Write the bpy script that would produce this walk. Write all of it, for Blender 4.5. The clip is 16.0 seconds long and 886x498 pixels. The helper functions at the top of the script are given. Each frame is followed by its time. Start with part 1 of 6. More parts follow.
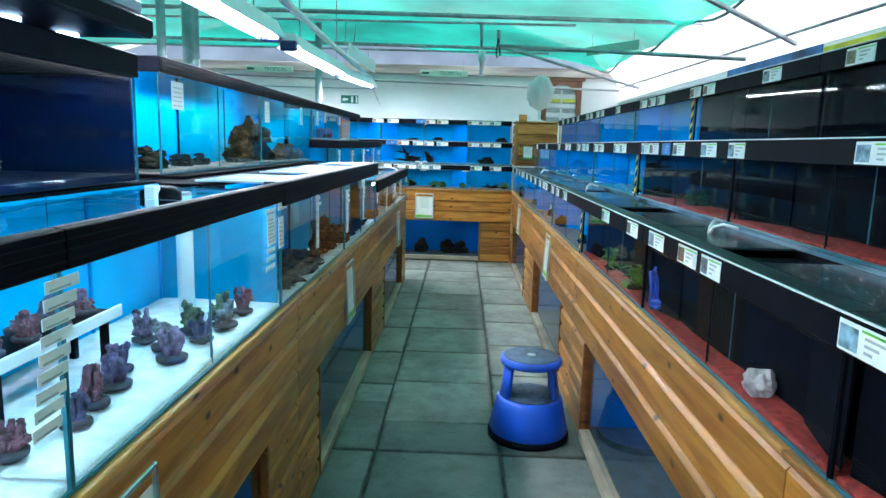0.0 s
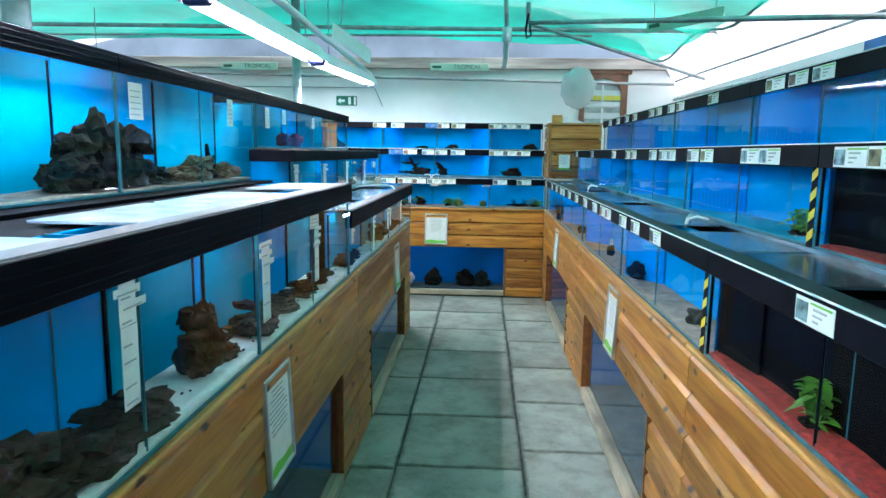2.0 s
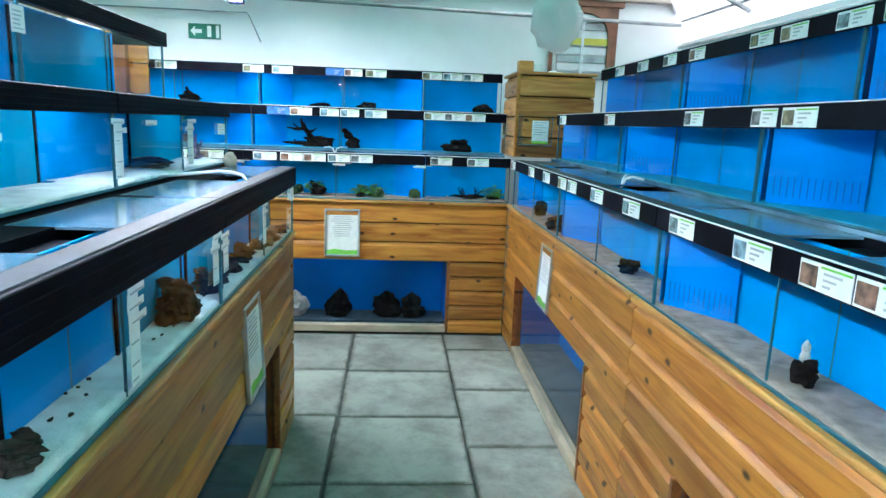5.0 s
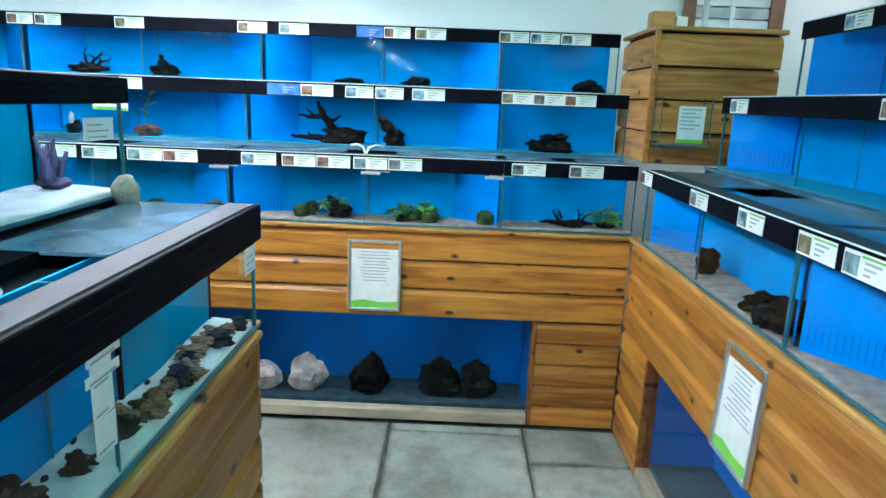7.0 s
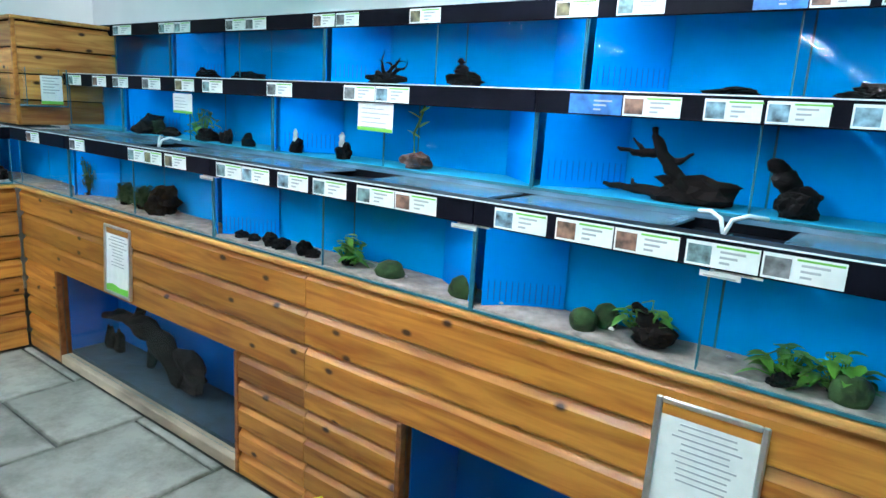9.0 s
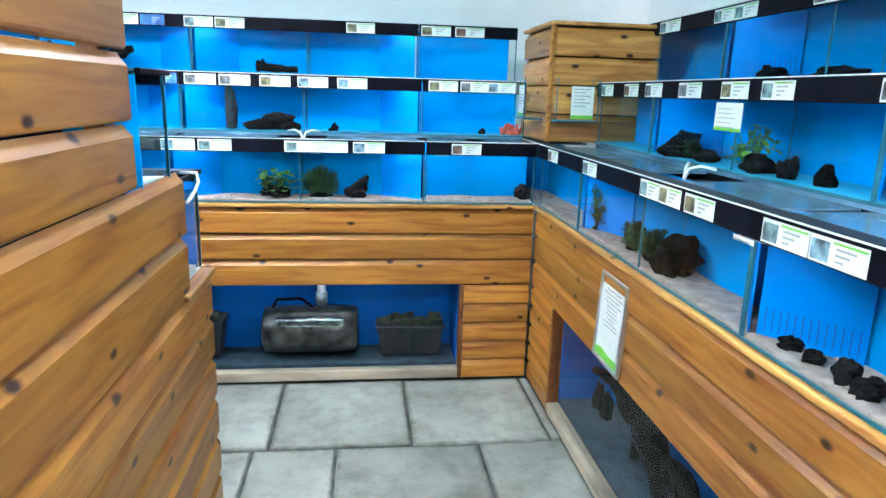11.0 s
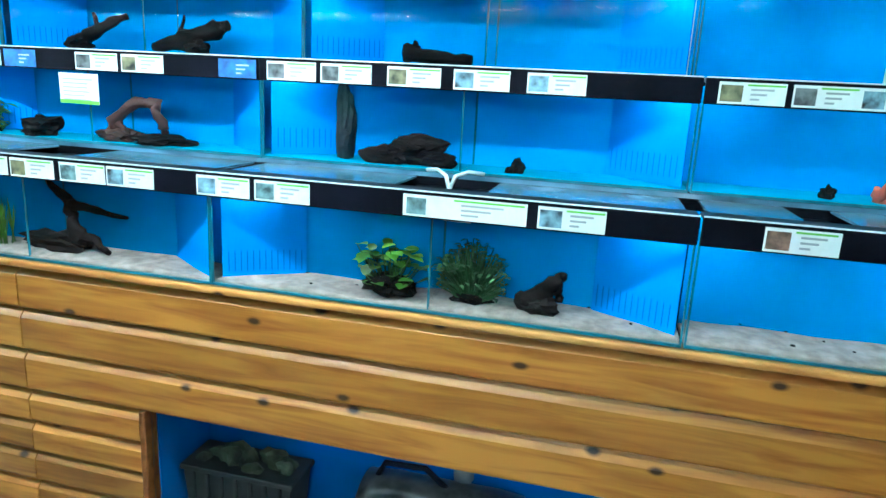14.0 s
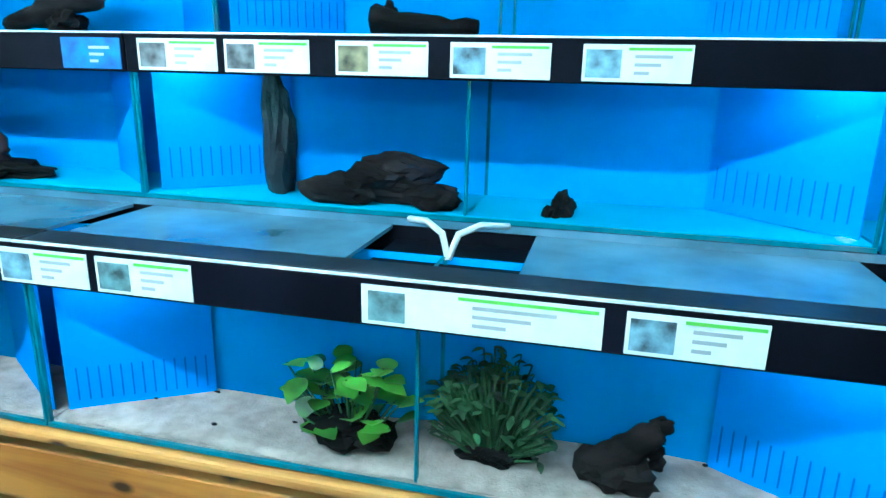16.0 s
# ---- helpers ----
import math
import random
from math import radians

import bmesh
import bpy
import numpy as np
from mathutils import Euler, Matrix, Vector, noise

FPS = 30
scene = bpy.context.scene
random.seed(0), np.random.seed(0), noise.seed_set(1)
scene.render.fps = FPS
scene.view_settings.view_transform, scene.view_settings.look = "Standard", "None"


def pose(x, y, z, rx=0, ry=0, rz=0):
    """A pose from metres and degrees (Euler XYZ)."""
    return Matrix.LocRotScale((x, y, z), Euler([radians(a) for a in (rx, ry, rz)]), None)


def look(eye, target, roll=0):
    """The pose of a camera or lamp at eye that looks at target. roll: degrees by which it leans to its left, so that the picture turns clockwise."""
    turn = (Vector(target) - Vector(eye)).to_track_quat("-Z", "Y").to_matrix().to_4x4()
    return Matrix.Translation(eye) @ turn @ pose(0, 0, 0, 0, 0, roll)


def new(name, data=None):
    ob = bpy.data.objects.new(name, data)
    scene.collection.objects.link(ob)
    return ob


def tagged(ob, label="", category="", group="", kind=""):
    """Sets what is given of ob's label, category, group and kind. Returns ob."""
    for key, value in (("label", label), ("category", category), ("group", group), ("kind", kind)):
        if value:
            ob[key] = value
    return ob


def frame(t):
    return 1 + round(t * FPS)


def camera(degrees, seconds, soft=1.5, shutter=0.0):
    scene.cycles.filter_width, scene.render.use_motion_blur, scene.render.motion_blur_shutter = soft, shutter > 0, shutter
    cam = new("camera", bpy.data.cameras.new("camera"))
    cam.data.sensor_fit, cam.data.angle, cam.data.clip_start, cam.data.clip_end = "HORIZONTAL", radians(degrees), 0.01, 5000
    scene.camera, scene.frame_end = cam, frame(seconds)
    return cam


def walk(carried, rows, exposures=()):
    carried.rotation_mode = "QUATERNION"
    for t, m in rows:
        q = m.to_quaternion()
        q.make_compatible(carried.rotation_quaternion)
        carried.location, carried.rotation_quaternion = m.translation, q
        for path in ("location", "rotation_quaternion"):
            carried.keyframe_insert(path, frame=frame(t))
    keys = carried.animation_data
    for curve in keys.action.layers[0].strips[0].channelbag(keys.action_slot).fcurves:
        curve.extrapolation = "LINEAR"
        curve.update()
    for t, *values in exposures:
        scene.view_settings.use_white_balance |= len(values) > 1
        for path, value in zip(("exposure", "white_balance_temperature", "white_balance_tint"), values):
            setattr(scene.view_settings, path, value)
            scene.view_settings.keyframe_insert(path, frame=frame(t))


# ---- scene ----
cam = camera(68.5, 16.0)
PATH = [
    (0, (-0.034, -0.039, 1.459), (-0.085, 1.935, 1.142), 1.6),
    (0.5, (-0.008, 0.328, 1.485), (-0.109, 2.299, 1.167), 1.4),
    (1, (0.004, 0.741, 1.461), (-0.061, 2.719, 1.173), 2.1),
    (1.5, (-0.005, 1.116, 1.452), (-0.066, 3.09, 1.137), 0.9),
    (2, (-0.029, 1.543, 1.463), (-0.147, 3.518, 1.17), 0.8),
    (2.5, (-0.091, 1.955, 1.452), (-0.145, 3.929, 1.135), 0.7),
    (3, (-0.125, 2.351, 1.449), (-0.11, 4.322, 1.113), 1.4),
    (3.5, (-0.136, 2.724, 1.459), (-0.127, 4.693, 1.11), 1.5),
    (3.7, (-0.149, 2.887, 1.45), (-0.105, 4.858, 1.113), 1.7),
    (5.8, (-0.172, 4.466, 1.414), (-0.012, 6.419, 1.017), 2.2),
    (6, (-0.177, 4.623, 1.417), (-0.056, 6.58, 1.02), 1.8),
    (6.5, (-0.165, 4.999, 1.426), (-0.179, 6.953, 0.999), 2.0),
    (7, (-0.176, 5.397, 1.446), (-0.195, 7.347, 1.0), 2.3),
    (7.3, (-0.164, 5.563, 1.428), (-0.383, 7.511, 1.033), 3.2),
    (7.5, (-0.159, 5.732, 1.426), (-0.462, 7.682, 1.101), 1.4),
    (8, (-0.067, 6.121, 1.445), (-0.698, 7.986, 1.09), 1.1),
    (8.5, (-0.125, 6.434, 1.446), (-0.942, 8.214, 1.04), 0.6),
    (9, (-0.198, 6.767, 1.437), (-1.374, 8.327, 1.011), 3.3),
    (9.5, (-0.319, 6.962, 1.457), (-1.88, 8.135, 1.024), 2.5),
    (10, (-0.554, 7.118, 1.478), (-2.321, 7.963, 1.076), 2.9),
    (10.2, (-0.614, 7.178, 1.462), (-2.452, 7.855, 1.061), 2.8),
    (12.3, (-1.834, 7.324, 1.425), (-3.79, 7.272, 1.009), 1.3),
    (12.5, (-1.94, 7.325, 1.44), (-3.907, 7.212, 1.098), 2.4),
    (13, (-2.194, 7.331, 1.43), (-4.125, 6.98, 1.047), 2.9),
    (13.5, (-2.405, 7.325, 1.44), (-4.308, 6.892, 1.001), 2.9),
    (14, (-2.638, 7.372, 1.433), (-4.528, 6.916, 0.964), 3.1),
    (14.5, (-2.827, 7.395, 1.439), (-4.694, 6.849, 0.974), 2.2),
    (15, (-3.031, 7.334, 1.444), (-4.917, 6.856, 0.979), 2.2),
    (15.5, (-3.184, 7.263, 1.454), (-5.085, 6.877, 0.967), 2.2),
    (16, (-3.355, 7.201, 1.454), (-5.227, 6.744, 0.919), 1.3),
]

EXPOSURES = [(0.0, 0.84, 5900, 12), (3.5, 1.0, 5900, 13), (6.0, 1.0, 5950, 14), (8.5, 0.78, 5950, 13), (9.5, 0.98, 5950, 14), (12.5, 1.18, 6000, 18), (14.0, 0.94, 5500, -3), (16.0, 0.9, 4950, -10)]
STRIP_POWER, TUBE_POWER = 12.5, 85.0
walk(cam, [(t, look(eye, target, roll)) for t, eye, target, roll in PATH], exposures=EXPOSURES)

scene.cycles.transparent_max_bounces = 24

# ---- light ----
world = bpy.data.worlds.new("world")
scene.world = world
world.use_nodes = True
sky = world.node_tree.nodes.new("ShaderNodeTexSky")
sky.sky_type, sky.sun_disc = "NISHITA", False
sky.sun_elevation, sky.sun_rotation = radians(48), radians(104)
back = world.node_tree.nodes["Background"]
back.inputs["Strength"].default_value = 0.15
world.node_tree.links.new(sky.outputs[0], back.inputs["Color"])
sun_data = bpy.data.lights.new("sun", "SUN")
sun_data.energy, sun_data.angle, sun_data.color = 5.0, radians(12), (1.0, 0.96, 0.9)
sun = new("sun", sun_data)
sun.matrix_world = look((8, 0, 9), (0, 2.0, 0))


# ---- materials ----
def material(name, color, rough=0.5, metal=0.0, vary=0.12, scale=6.0, bump=0.0, bump_scale=60.0, stretch=(1, 1, 1), spec=0.5, coords="Object", stain=0.0):
    m = bpy.data.materials.new(name)
    m.use_nodes = True
    nt = m.node_tree
    b = nt.nodes["Principled BSDF"]
    b.inputs["Roughness"].default_value = rough
    b.inputs["Metallic"].default_value = metal
    b.inputs["Specular IOR Level"].default_value = spec
    tc = nt.nodes.new("ShaderNodeTexCoord")
    mp = nt.nodes.new("ShaderNodeMapping")
    mp.inputs["Scale"].default_value = stretch
    nt.links.new(tc.outputs[coords], mp.inputs["Vector"])
    info = nt.nodes.new("ShaderNodeObjectInfo")
    nz = nt.nodes.new("ShaderNodeTexNoise")
    nz.noise_dimensions = "4D"
    nz.inputs["Scale"].default_value, nz.inputs["Detail"].default_value = scale, 6
    mul = nt.nodes.new("ShaderNodeMath")
    mul.operation = "MULTIPLY"
    mul.inputs[1].default_value = 37.0
    nt.links.new(info.outputs["Random"], mul.inputs[0])
    nt.links.new(mul.outputs[0], nz.inputs["W"])
    nt.links.new(mp.outputs[0], nz.inputs["Vector"])
    ramp = nt.nodes.new("ShaderNodeValToRGB")
    lo = [max(0.0, c * (1 - 2 * vary)) for c in color]
    hi = [min(1.0, c * (1 + 1.2 * vary)) for c in color]
    ramp.color_ramp.elements[0].position, ramp.color_ramp.elements[1].position = 0.3, 0.7
    ramp.color_ramp.elements[0].color, ramp.color_ramp.elements[1].color = (*lo, 1), (*hi, 1)
    nt.links.new(nz.outputs["Fac"], ramp.inputs["Fac"])
    if stain:
        big = nt.nodes.new("ShaderNodeTexNoise")
        big.noise_dimensions = "4D"
        big.inputs["Scale"].default_value, big.inputs["Detail"].default_value, big.inputs["Roughness"].default_value = 5.5, 9, 0.72
        nt.links.new(mp.outputs[0], big.inputs["Vector"])
        nt.links.new(mul.outputs[0], big.inputs["W"])
        cut = nt.nodes.new("ShaderNodeValToRGB")
        cut.color_ramp.elements[0].position, cut.color_ramp.elements[1].position = 0.36, 0.56
        cut.color_ramp.elements[0].color = (1 - stain, 1 - stain, 1 - stain * 1.05, 1)
        cut.color_ramp.elements[1].color = (1, 1, 1, 1)
        nt.links.new(big.outputs["Fac"], cut.inputs["Fac"])
        mm = nt.nodes.new("ShaderNodeMix")
        mm.data_type, mm.blend_type = "RGBA", "MULTIPLY"
        mm.inputs["Factor"].default_value = 1.0
        nt.links.new(ramp.outputs["Color"], mm.inputs["A"])
        nt.links.new(cut.outputs["Color"], mm.inputs["B"])
        nt.links.new(mm.outputs["Result"], b.inputs["Base Color"])
    else:
        nt.links.new(ramp.outputs["Color"], b.inputs["Base Color"])
    if bump:
        fine = nt.nodes.new("ShaderNodeTexNoise")
        fine.inputs["Scale"].default_value, fine.inputs["Detail"].default_value = bump_scale, 4
        nt.links.new(mp.outputs[0], fine.inputs["Vector"])
        bp = nt.nodes.new("ShaderNodeBump")
        bp.inputs["Strength"].default_value, bp.inputs["Distance"].default_value = bump, 0.004
        nt.links.new(fine.outputs["Fac"], bp.inputs["Height"])
        nt.links.new(bp.outputs[0], b.inputs["Normal"])
    return m


def pine(name, tone):
    """Varnished pine: long grain along local x, growth rings, scattered dark knots, a board-to-board change of tone."""
    m = bpy.data.materials.new(name)
    m.use_nodes = True
    nt = m.node_tree
    N, L = nt.nodes.new, nt.links.new
    b = nt.nodes["Principled BSDF"]
    b.inputs["Roughness"].default_value = 0.42
    b.inputs["Specular IOR Level"].default_value = 0.3
    b.inputs["Coat Weight"].default_value, b.inputs["Coat Roughness"].default_value = 0.10, 0.25
    tc, info = N("ShaderNodeTexCoord"), N("ShaderNodeObjectInfo")
    off = N("ShaderNodeVectorMath")
    off.operation = "MULTIPLY_ADD"
    off.inputs[1].default_value, off.inputs[0].default_value = (1, 1, 1), (0, 0, 0)
    rnd = N("ShaderNodeCombineXYZ")
    sc = N("ShaderNodeMath")
    sc.operation, sc.inputs[1].default_value = "MULTIPLY", 53.0
    L(info.outputs["Random"], sc.inputs[0])
    for k in ("X", "Y", "Z"):
        L(sc.outputs[0], rnd.inputs[k])
    L(tc.outputs["Object"], off.inputs[0])
    L(rnd.outputs[0], off.inputs[2])
    grain_map = N("ShaderNodeMapping")
    grain_map.inputs["Scale"].default_value = (1.2, 14, 14)
    L(off.outputs[0], grain_map.inputs["Vector"])
    grain = N("ShaderNodeTexNoise")
    grain.inputs["Scale"].default_value, grain.inputs["Detail"].default_value, grain.inputs["Distortion"].default_value = 2.2, 5, 0.8
    L(grain_map.outputs[0], grain.inputs["Vector"])
    ramp = N("ShaderNodeValToRGB")
    e = ramp.color_ramp.elements
    e[0].position, e[0].color = 0.30, (tone[0] * 0.52, tone[1] * 0.37, tone[2] * 0.28, 1)
    e[1].position, e[1].color = 0.62, (*tone, 1)
    L(grain.outputs["Fac"], ramp.inputs["Fac"])
    # knots: small dark hearts, in about half of the cells of a stretched pattern
    sep, flat = N("ShaderNodeSeparateXYZ"), N("ShaderNodeCombineXYZ")
    L(off.outputs[0], sep.inputs[0])
    L(sep.outputs["X"], flat.inputs["X"])
    L(sep.outputs["Z"], flat.inputs["Y"])
    knot_map = N("ShaderNodeMapping")
    knot_map.inputs["Scale"].default_value = (4.0, 7.5, 1.0)
    L(flat.outputs[0], knot_map.inputs["Vector"])
    vor = N("ShaderNodeTexVoronoi")
    vor.voronoi_dimensions = "2D"
    vor.inputs["Scale"].default_value = 1.0
    L(knot_map.outputs[0], vor.inputs["Vector"])
    wob = N("ShaderNodeMath")
    wob.operation = "MULTIPLY_ADD"
    wob.inputs[1].default_value = 0.05
    L(grain.outputs["Fac"], wob.inputs[0])
    L(vor.outputs["Distance"], wob.inputs[2])
    cell = N("ShaderNodeSeparateColor")
    L(vor.outputs["Color"], cell.inputs[0])
    few = N("ShaderNodeMath")
    few.operation, few.inputs[1].default_value = "LESS_THAN", 0.38
    L(cell.outputs[0], few.inputs[0])
    away = N("ShaderNodeMath")
    away.operation = "ADD"
    L(wob.outputs[0], away.inputs[0])
    L(few.outputs[0], away.inputs[1])
    kr = N("ShaderNodeValToRGB")
    k = kr.color_ramp.elements
    k[0].position, k[0].color = 0.065, (0, 0, 0, 1)
    k[1].position, k[1].color = 0.12, (1, 1, 1, 1)
    L(away.outputs[0], kr.inputs["Fac"])
    mix = N("ShaderNodeMix")
    mix.data_type = "RGBA"
    L(kr.outputs["Color"], mix.inputs["Factor"])
    mix.inputs["A"].default_value = (0.032, 0.008, 0.003, 1)
    L(ramp.outputs["Color"], mix.inputs["B"])
    # each board its own tone
    hsv = N("ShaderNodeHueSaturation")
    rng = N("ShaderNodeMapRange")
    rng.inputs["To Min"].default_value, rng.inputs["To Max"].default_value = 0.62, 1.12
    L(info.outputs["Random"], rng.inputs["Value"])
    L(rng.outputs[0], hsv.inputs["Value"])
    L(mix.outputs["Result"], hsv.inputs["Color"])
    L(hsv.outputs["Color"], b.inputs["Base Color"])
    bp = N("ShaderNodeBump")
    bp.inputs["Strength"].default_value, bp.inputs["Distance"].default_value = 0.15, 0.002
    L(grain.outputs["Fac"], bp.inputs["Height"])
    L(bp.outputs[0], b.inputs["Normal"])
    return m


def glass_material(name, tint=(0.93, 0.985, 0.975), ior=1.21):
    """A thin pane: clear, with Fresnel gloss."""
    m = bpy.data.materials.new(name)
    m.use_nodes = True
    nt = m.node_tree
    out = nt.nodes["Material Output"]
    nt.nodes.remove(nt.nodes["Principled BSDF"])
    tr, gl, mx, fr = (nt.nodes.new("ShaderNode" + k) for k in ("BsdfTransparent", "BsdfGlossy", "MixShader", "LayerWeight"))
    tr.inputs["Color"].default_value = (*tint, 1)
    gl.inputs["Roughness"].default_value = 0.03
    fr.inputs["Blend"].default_value = 0.5
    f0 = ((ior - 1) / (ior + 1)) ** 2
    pw, ma = nt.nodes.new("ShaderNodeMath"), nt.nodes.new("ShaderNodeMath")
    pw.operation, pw.inputs[1].default_value = "POWER", 5.0
    ma.operation, ma.inputs[1].default_value, ma.inputs[2].default_value = "MULTIPLY_ADD", 0.95 - f0, f0
    nt.links.new(fr.outputs["Facing"], pw.inputs[0])
    nt.links.new(pw.outputs[0], ma.inputs[0])
    nt.links.new(ma.outputs[0], mx.inputs[0])
    nt.links.new(tr.outputs[0], mx.inputs[1])
    nt.links.new(gl.outputs[0], mx.inputs[2])
    nt.links.new(mx.outputs[0], out.inputs["Surface"])
    return m


def glow(name, color, strength):
    m = bpy.data.materials.new(name)
    m.use_nodes = True
    b = m.node_tree.nodes["Principled BSDF"]
    b.inputs["Base Color"].default_value = (0.8, 0.8, 0.8, 1)
    b.inputs["Emission Color"].default_value = (*color, 1)
    b.inputs["Emission Strength"].default_value = strength
    return m


def sheet_material(name, color, through_color, share_through, share_open):
    """Thin cloth or film: part reflects, part lets light through softly, part is open weave."""
    m = bpy.data.materials.new(name)
    m.use_nodes = True
    nt = m.node_tree
    out = nt.nodes["Material Output"]
    nt.nodes.remove(nt.nodes["Principled BSDF"])
    df, tl, tr, m1, m2 = (nt.nodes.new("ShaderNode" + k) for k in ("BsdfDiffuse", "BsdfTranslucent", "BsdfTransparent", "MixShader", "MixShader"))
    tc, nz, rp = (nt.nodes.new("ShaderNode" + k) for k in ("TexCoord", "TexNoise", "ValToRGB"))
    nz.inputs["Scale"].default_value, nz.inputs["Detail"].default_value = 0.9, 5
    nt.links.new(tc.outputs["Object"], nz.inputs["Vector"])
    rp.color_ramp.elements[0].position, rp.color_ramp.elements[1].position = 0.3, 0.7
    rp.color_ramp.elements[0].color = (*[c * 0.38 for c in through_color], 1)
    rp.color_ramp.elements[1].color = (*[min(1, c * 1.15) for c in through_color], 1)
    nt.links.new(nz.outputs["Fac"], rp.inputs["Fac"])
    nt.links.new(rp.outputs["Color"], tl.inputs["Color"])
    df.inputs["Color"].default_value = (*color, 1)
    m1.inputs[0].default_value, m2.inputs[0].default_value = share_through, share_open
    nt.links.new(df.outputs[0], m1.inputs[1])
    nt.links.new(tl.outputs[0], m1.inputs[2])
    nt.links.new(m1.outputs[0], m2.inputs[1])
    nt.links.new(tr.outputs[0], m2.inputs[2])
    nt.links.new(m2.outputs[0], out.inputs["Surface"])
    return m


def paving(name, tone):
    """Worn riven slabs: broad tone changes, wandering dark stains, fine grit, dirt tracked in from the joints."""
    m = material(name, tone, 0.62, vary=0.24, scale=1.6, bump=0.4, bump_scale=55, stain=0.42)
    nt = m.node_tree
    N, L = nt.nodes.new, nt.links.new
    b = nt.nodes["Principled BSDF"]
    base = b.inputs["Base Color"].links[0].from_socket
    tc, sub, ab, sep = N("ShaderNodeTexCoord"), N("ShaderNodeVectorMath"), N("ShaderNodeVectorMath"), N("ShaderNodeSeparateXYZ")
    sub.operation, sub.inputs[1].default_value = "SUBTRACT", (0.5, 0.5, 0.5)
    ab.operation = "ABSOLUTE"
    L(tc.outputs["Generated"], sub.inputs[0])
    L(sub.outputs[0], ab.inputs[0])
    L(ab.outputs[0], sep.inputs[0])
    mx = N("ShaderNodeMath")
    mx.operation = "MAXIMUM"
    L(sep.outputs["X"], mx.inputs[0])
    L(sep.outputs["Y"], mx.inputs[1])
    info, nz, ma, rp, mul = N("ShaderNodeObjectInfo"), N("ShaderNodeTexNoise"), N("ShaderNodeMath"), N("ShaderNodeValToRGB"), N("ShaderNodeMix")
    w = N("ShaderNodeMath")
    w.operation, w.inputs[1].default_value = "MULTIPLY", 61.0
    L(info.outputs["Random"], w.inputs[0])
    nz.noise_dimensions = "4D"
    nz.inputs["Scale"].default_value, nz.inputs["Detail"].default_value, nz.inputs["Roughness"].default_value = 7.0, 8, 0.75
    L(tc.outputs["Object"], nz.inputs["Vector"])
    L(w.outputs[0], nz.inputs["W"])
    ma.operation, ma.inputs[1].default_value = "MULTIPLY_ADD", 0.16
    L(nz.outputs["Fac"], ma.inputs[0])
    L(mx.outputs[0], ma.inputs[2])
    e = rp.color_ramp.elements
    e[0].position, e[0].color = 0.54, (1, 1, 1, 1)
    e[1].position, e[1].color = 0.595, (0.30, 0.29, 0.25, 1)
    L(ma.outputs[0], rp.inputs["Fac"])
    hsv, rng = N("ShaderNodeHueSaturation"), N("ShaderNodeMapRange")
    rng.inputs["To Min"].default_value, rng.inputs["To Max"].default_value = 0.82, 1.08
    L(info.outputs["Random"], rng.inputs["Value"])
    L(rng.outputs[0], hsv.inputs["Value"])
    L(base, hsv.inputs["Color"])
    mul.data_type, mul.blend_type = "RGBA", "MULTIPLY"
    mul.inputs["Factor"].default_value = 1.0
    L(hsv.outputs["Color"], mul.inputs["A"])
    L(rp.outputs["Color"], mul.inputs["B"])
    L(mul.outputs["Result"], b.inputs["Base Color"])
    return m


PINE = pine("varnished_pine", (0.50, 0.215, 0.034))
PINE_DARK = pine("stained_pine", (0.24, 0.085, 0.02))
PINE_PALE = pine("pale_pine", (0.62, 0.31, 0.08))
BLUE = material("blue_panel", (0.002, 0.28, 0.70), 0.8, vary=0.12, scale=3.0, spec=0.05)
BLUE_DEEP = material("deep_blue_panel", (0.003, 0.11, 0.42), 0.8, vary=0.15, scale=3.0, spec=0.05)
WEIR = material("blue_weir_panel", (0.004, 0.25, 0.78), 0.8, vary=0.05, scale=4.0, spec=0.05)
SLOT = material("weir_slot", (0.003, 0.09, 0.42), 0.6, vary=0.1)
CYAN_BASE = material("pale_cyan_base", (0.03, 0.36, 0.58), 0.6, vary=0.1, scale=4.0, spec=0.1)
TEAL = material("teal_panel", (0.002, 0.25, 0.43), 0.8, vary=0.15, scale=3.0, spec=0.05)
REEF_BACK = material("pale_cyan_panel", (0.02, 0.42, 0.80), 0.7, vary=0.12, scale=3.0, spec=0.05)
SILL = material("worn_grey_sill", (0.42, 0.34, 0.25), 0.7, vary=0.3, scale=9, stretch=(0.3, 1, 1), bump=0.3)
DARK = material("black_panel", (0.003, 0.0035, 0.006), 0.8, vary=0.3, scale=4.0, spec=0.05)
GLASS = glass_material("tank_glass")
DARK_GLASS = glass_material("clean_tank_glass", (0.85, 0.92, 0.95), 1.10)
GLASS_EDGE = material("green_glass_edge", (0.02, 0.14, 0.19), 0.3, vary=0.2, scale=20, spec=0.3)
COVER = material("misted_cover_glass", (0.10, 0.19, 0.27), 0.2, vary=0.35, scale=5.0, bump=0.05)
# White misting, with the light it reflects put into the colour too.
WHITE_COVER = material("misted_cover_with_sheen", (0.36, 0.44, 0.52), 0.25, vary=0.25, scale=6.0, bump=0.08, bump_scale=40)
DARK_COVER = material("dark_cover_glass", (0.022, 0.045, 0.06), 0.2, vary=0.4, scale=5.0, bump=0.05)
BLACK = material("black_plastic", (0.0035, 0.004, 0.008), 0.55, vary=0.3, scale=8.0, bump=0.05, bump_scale=120, spec=0.05)
SLATE = material("grey_shelf_edge", (0.012, 0.018, 0.028), 0.5, vary=0.5, scale=9.0, bump=0.1, spec=0.25)
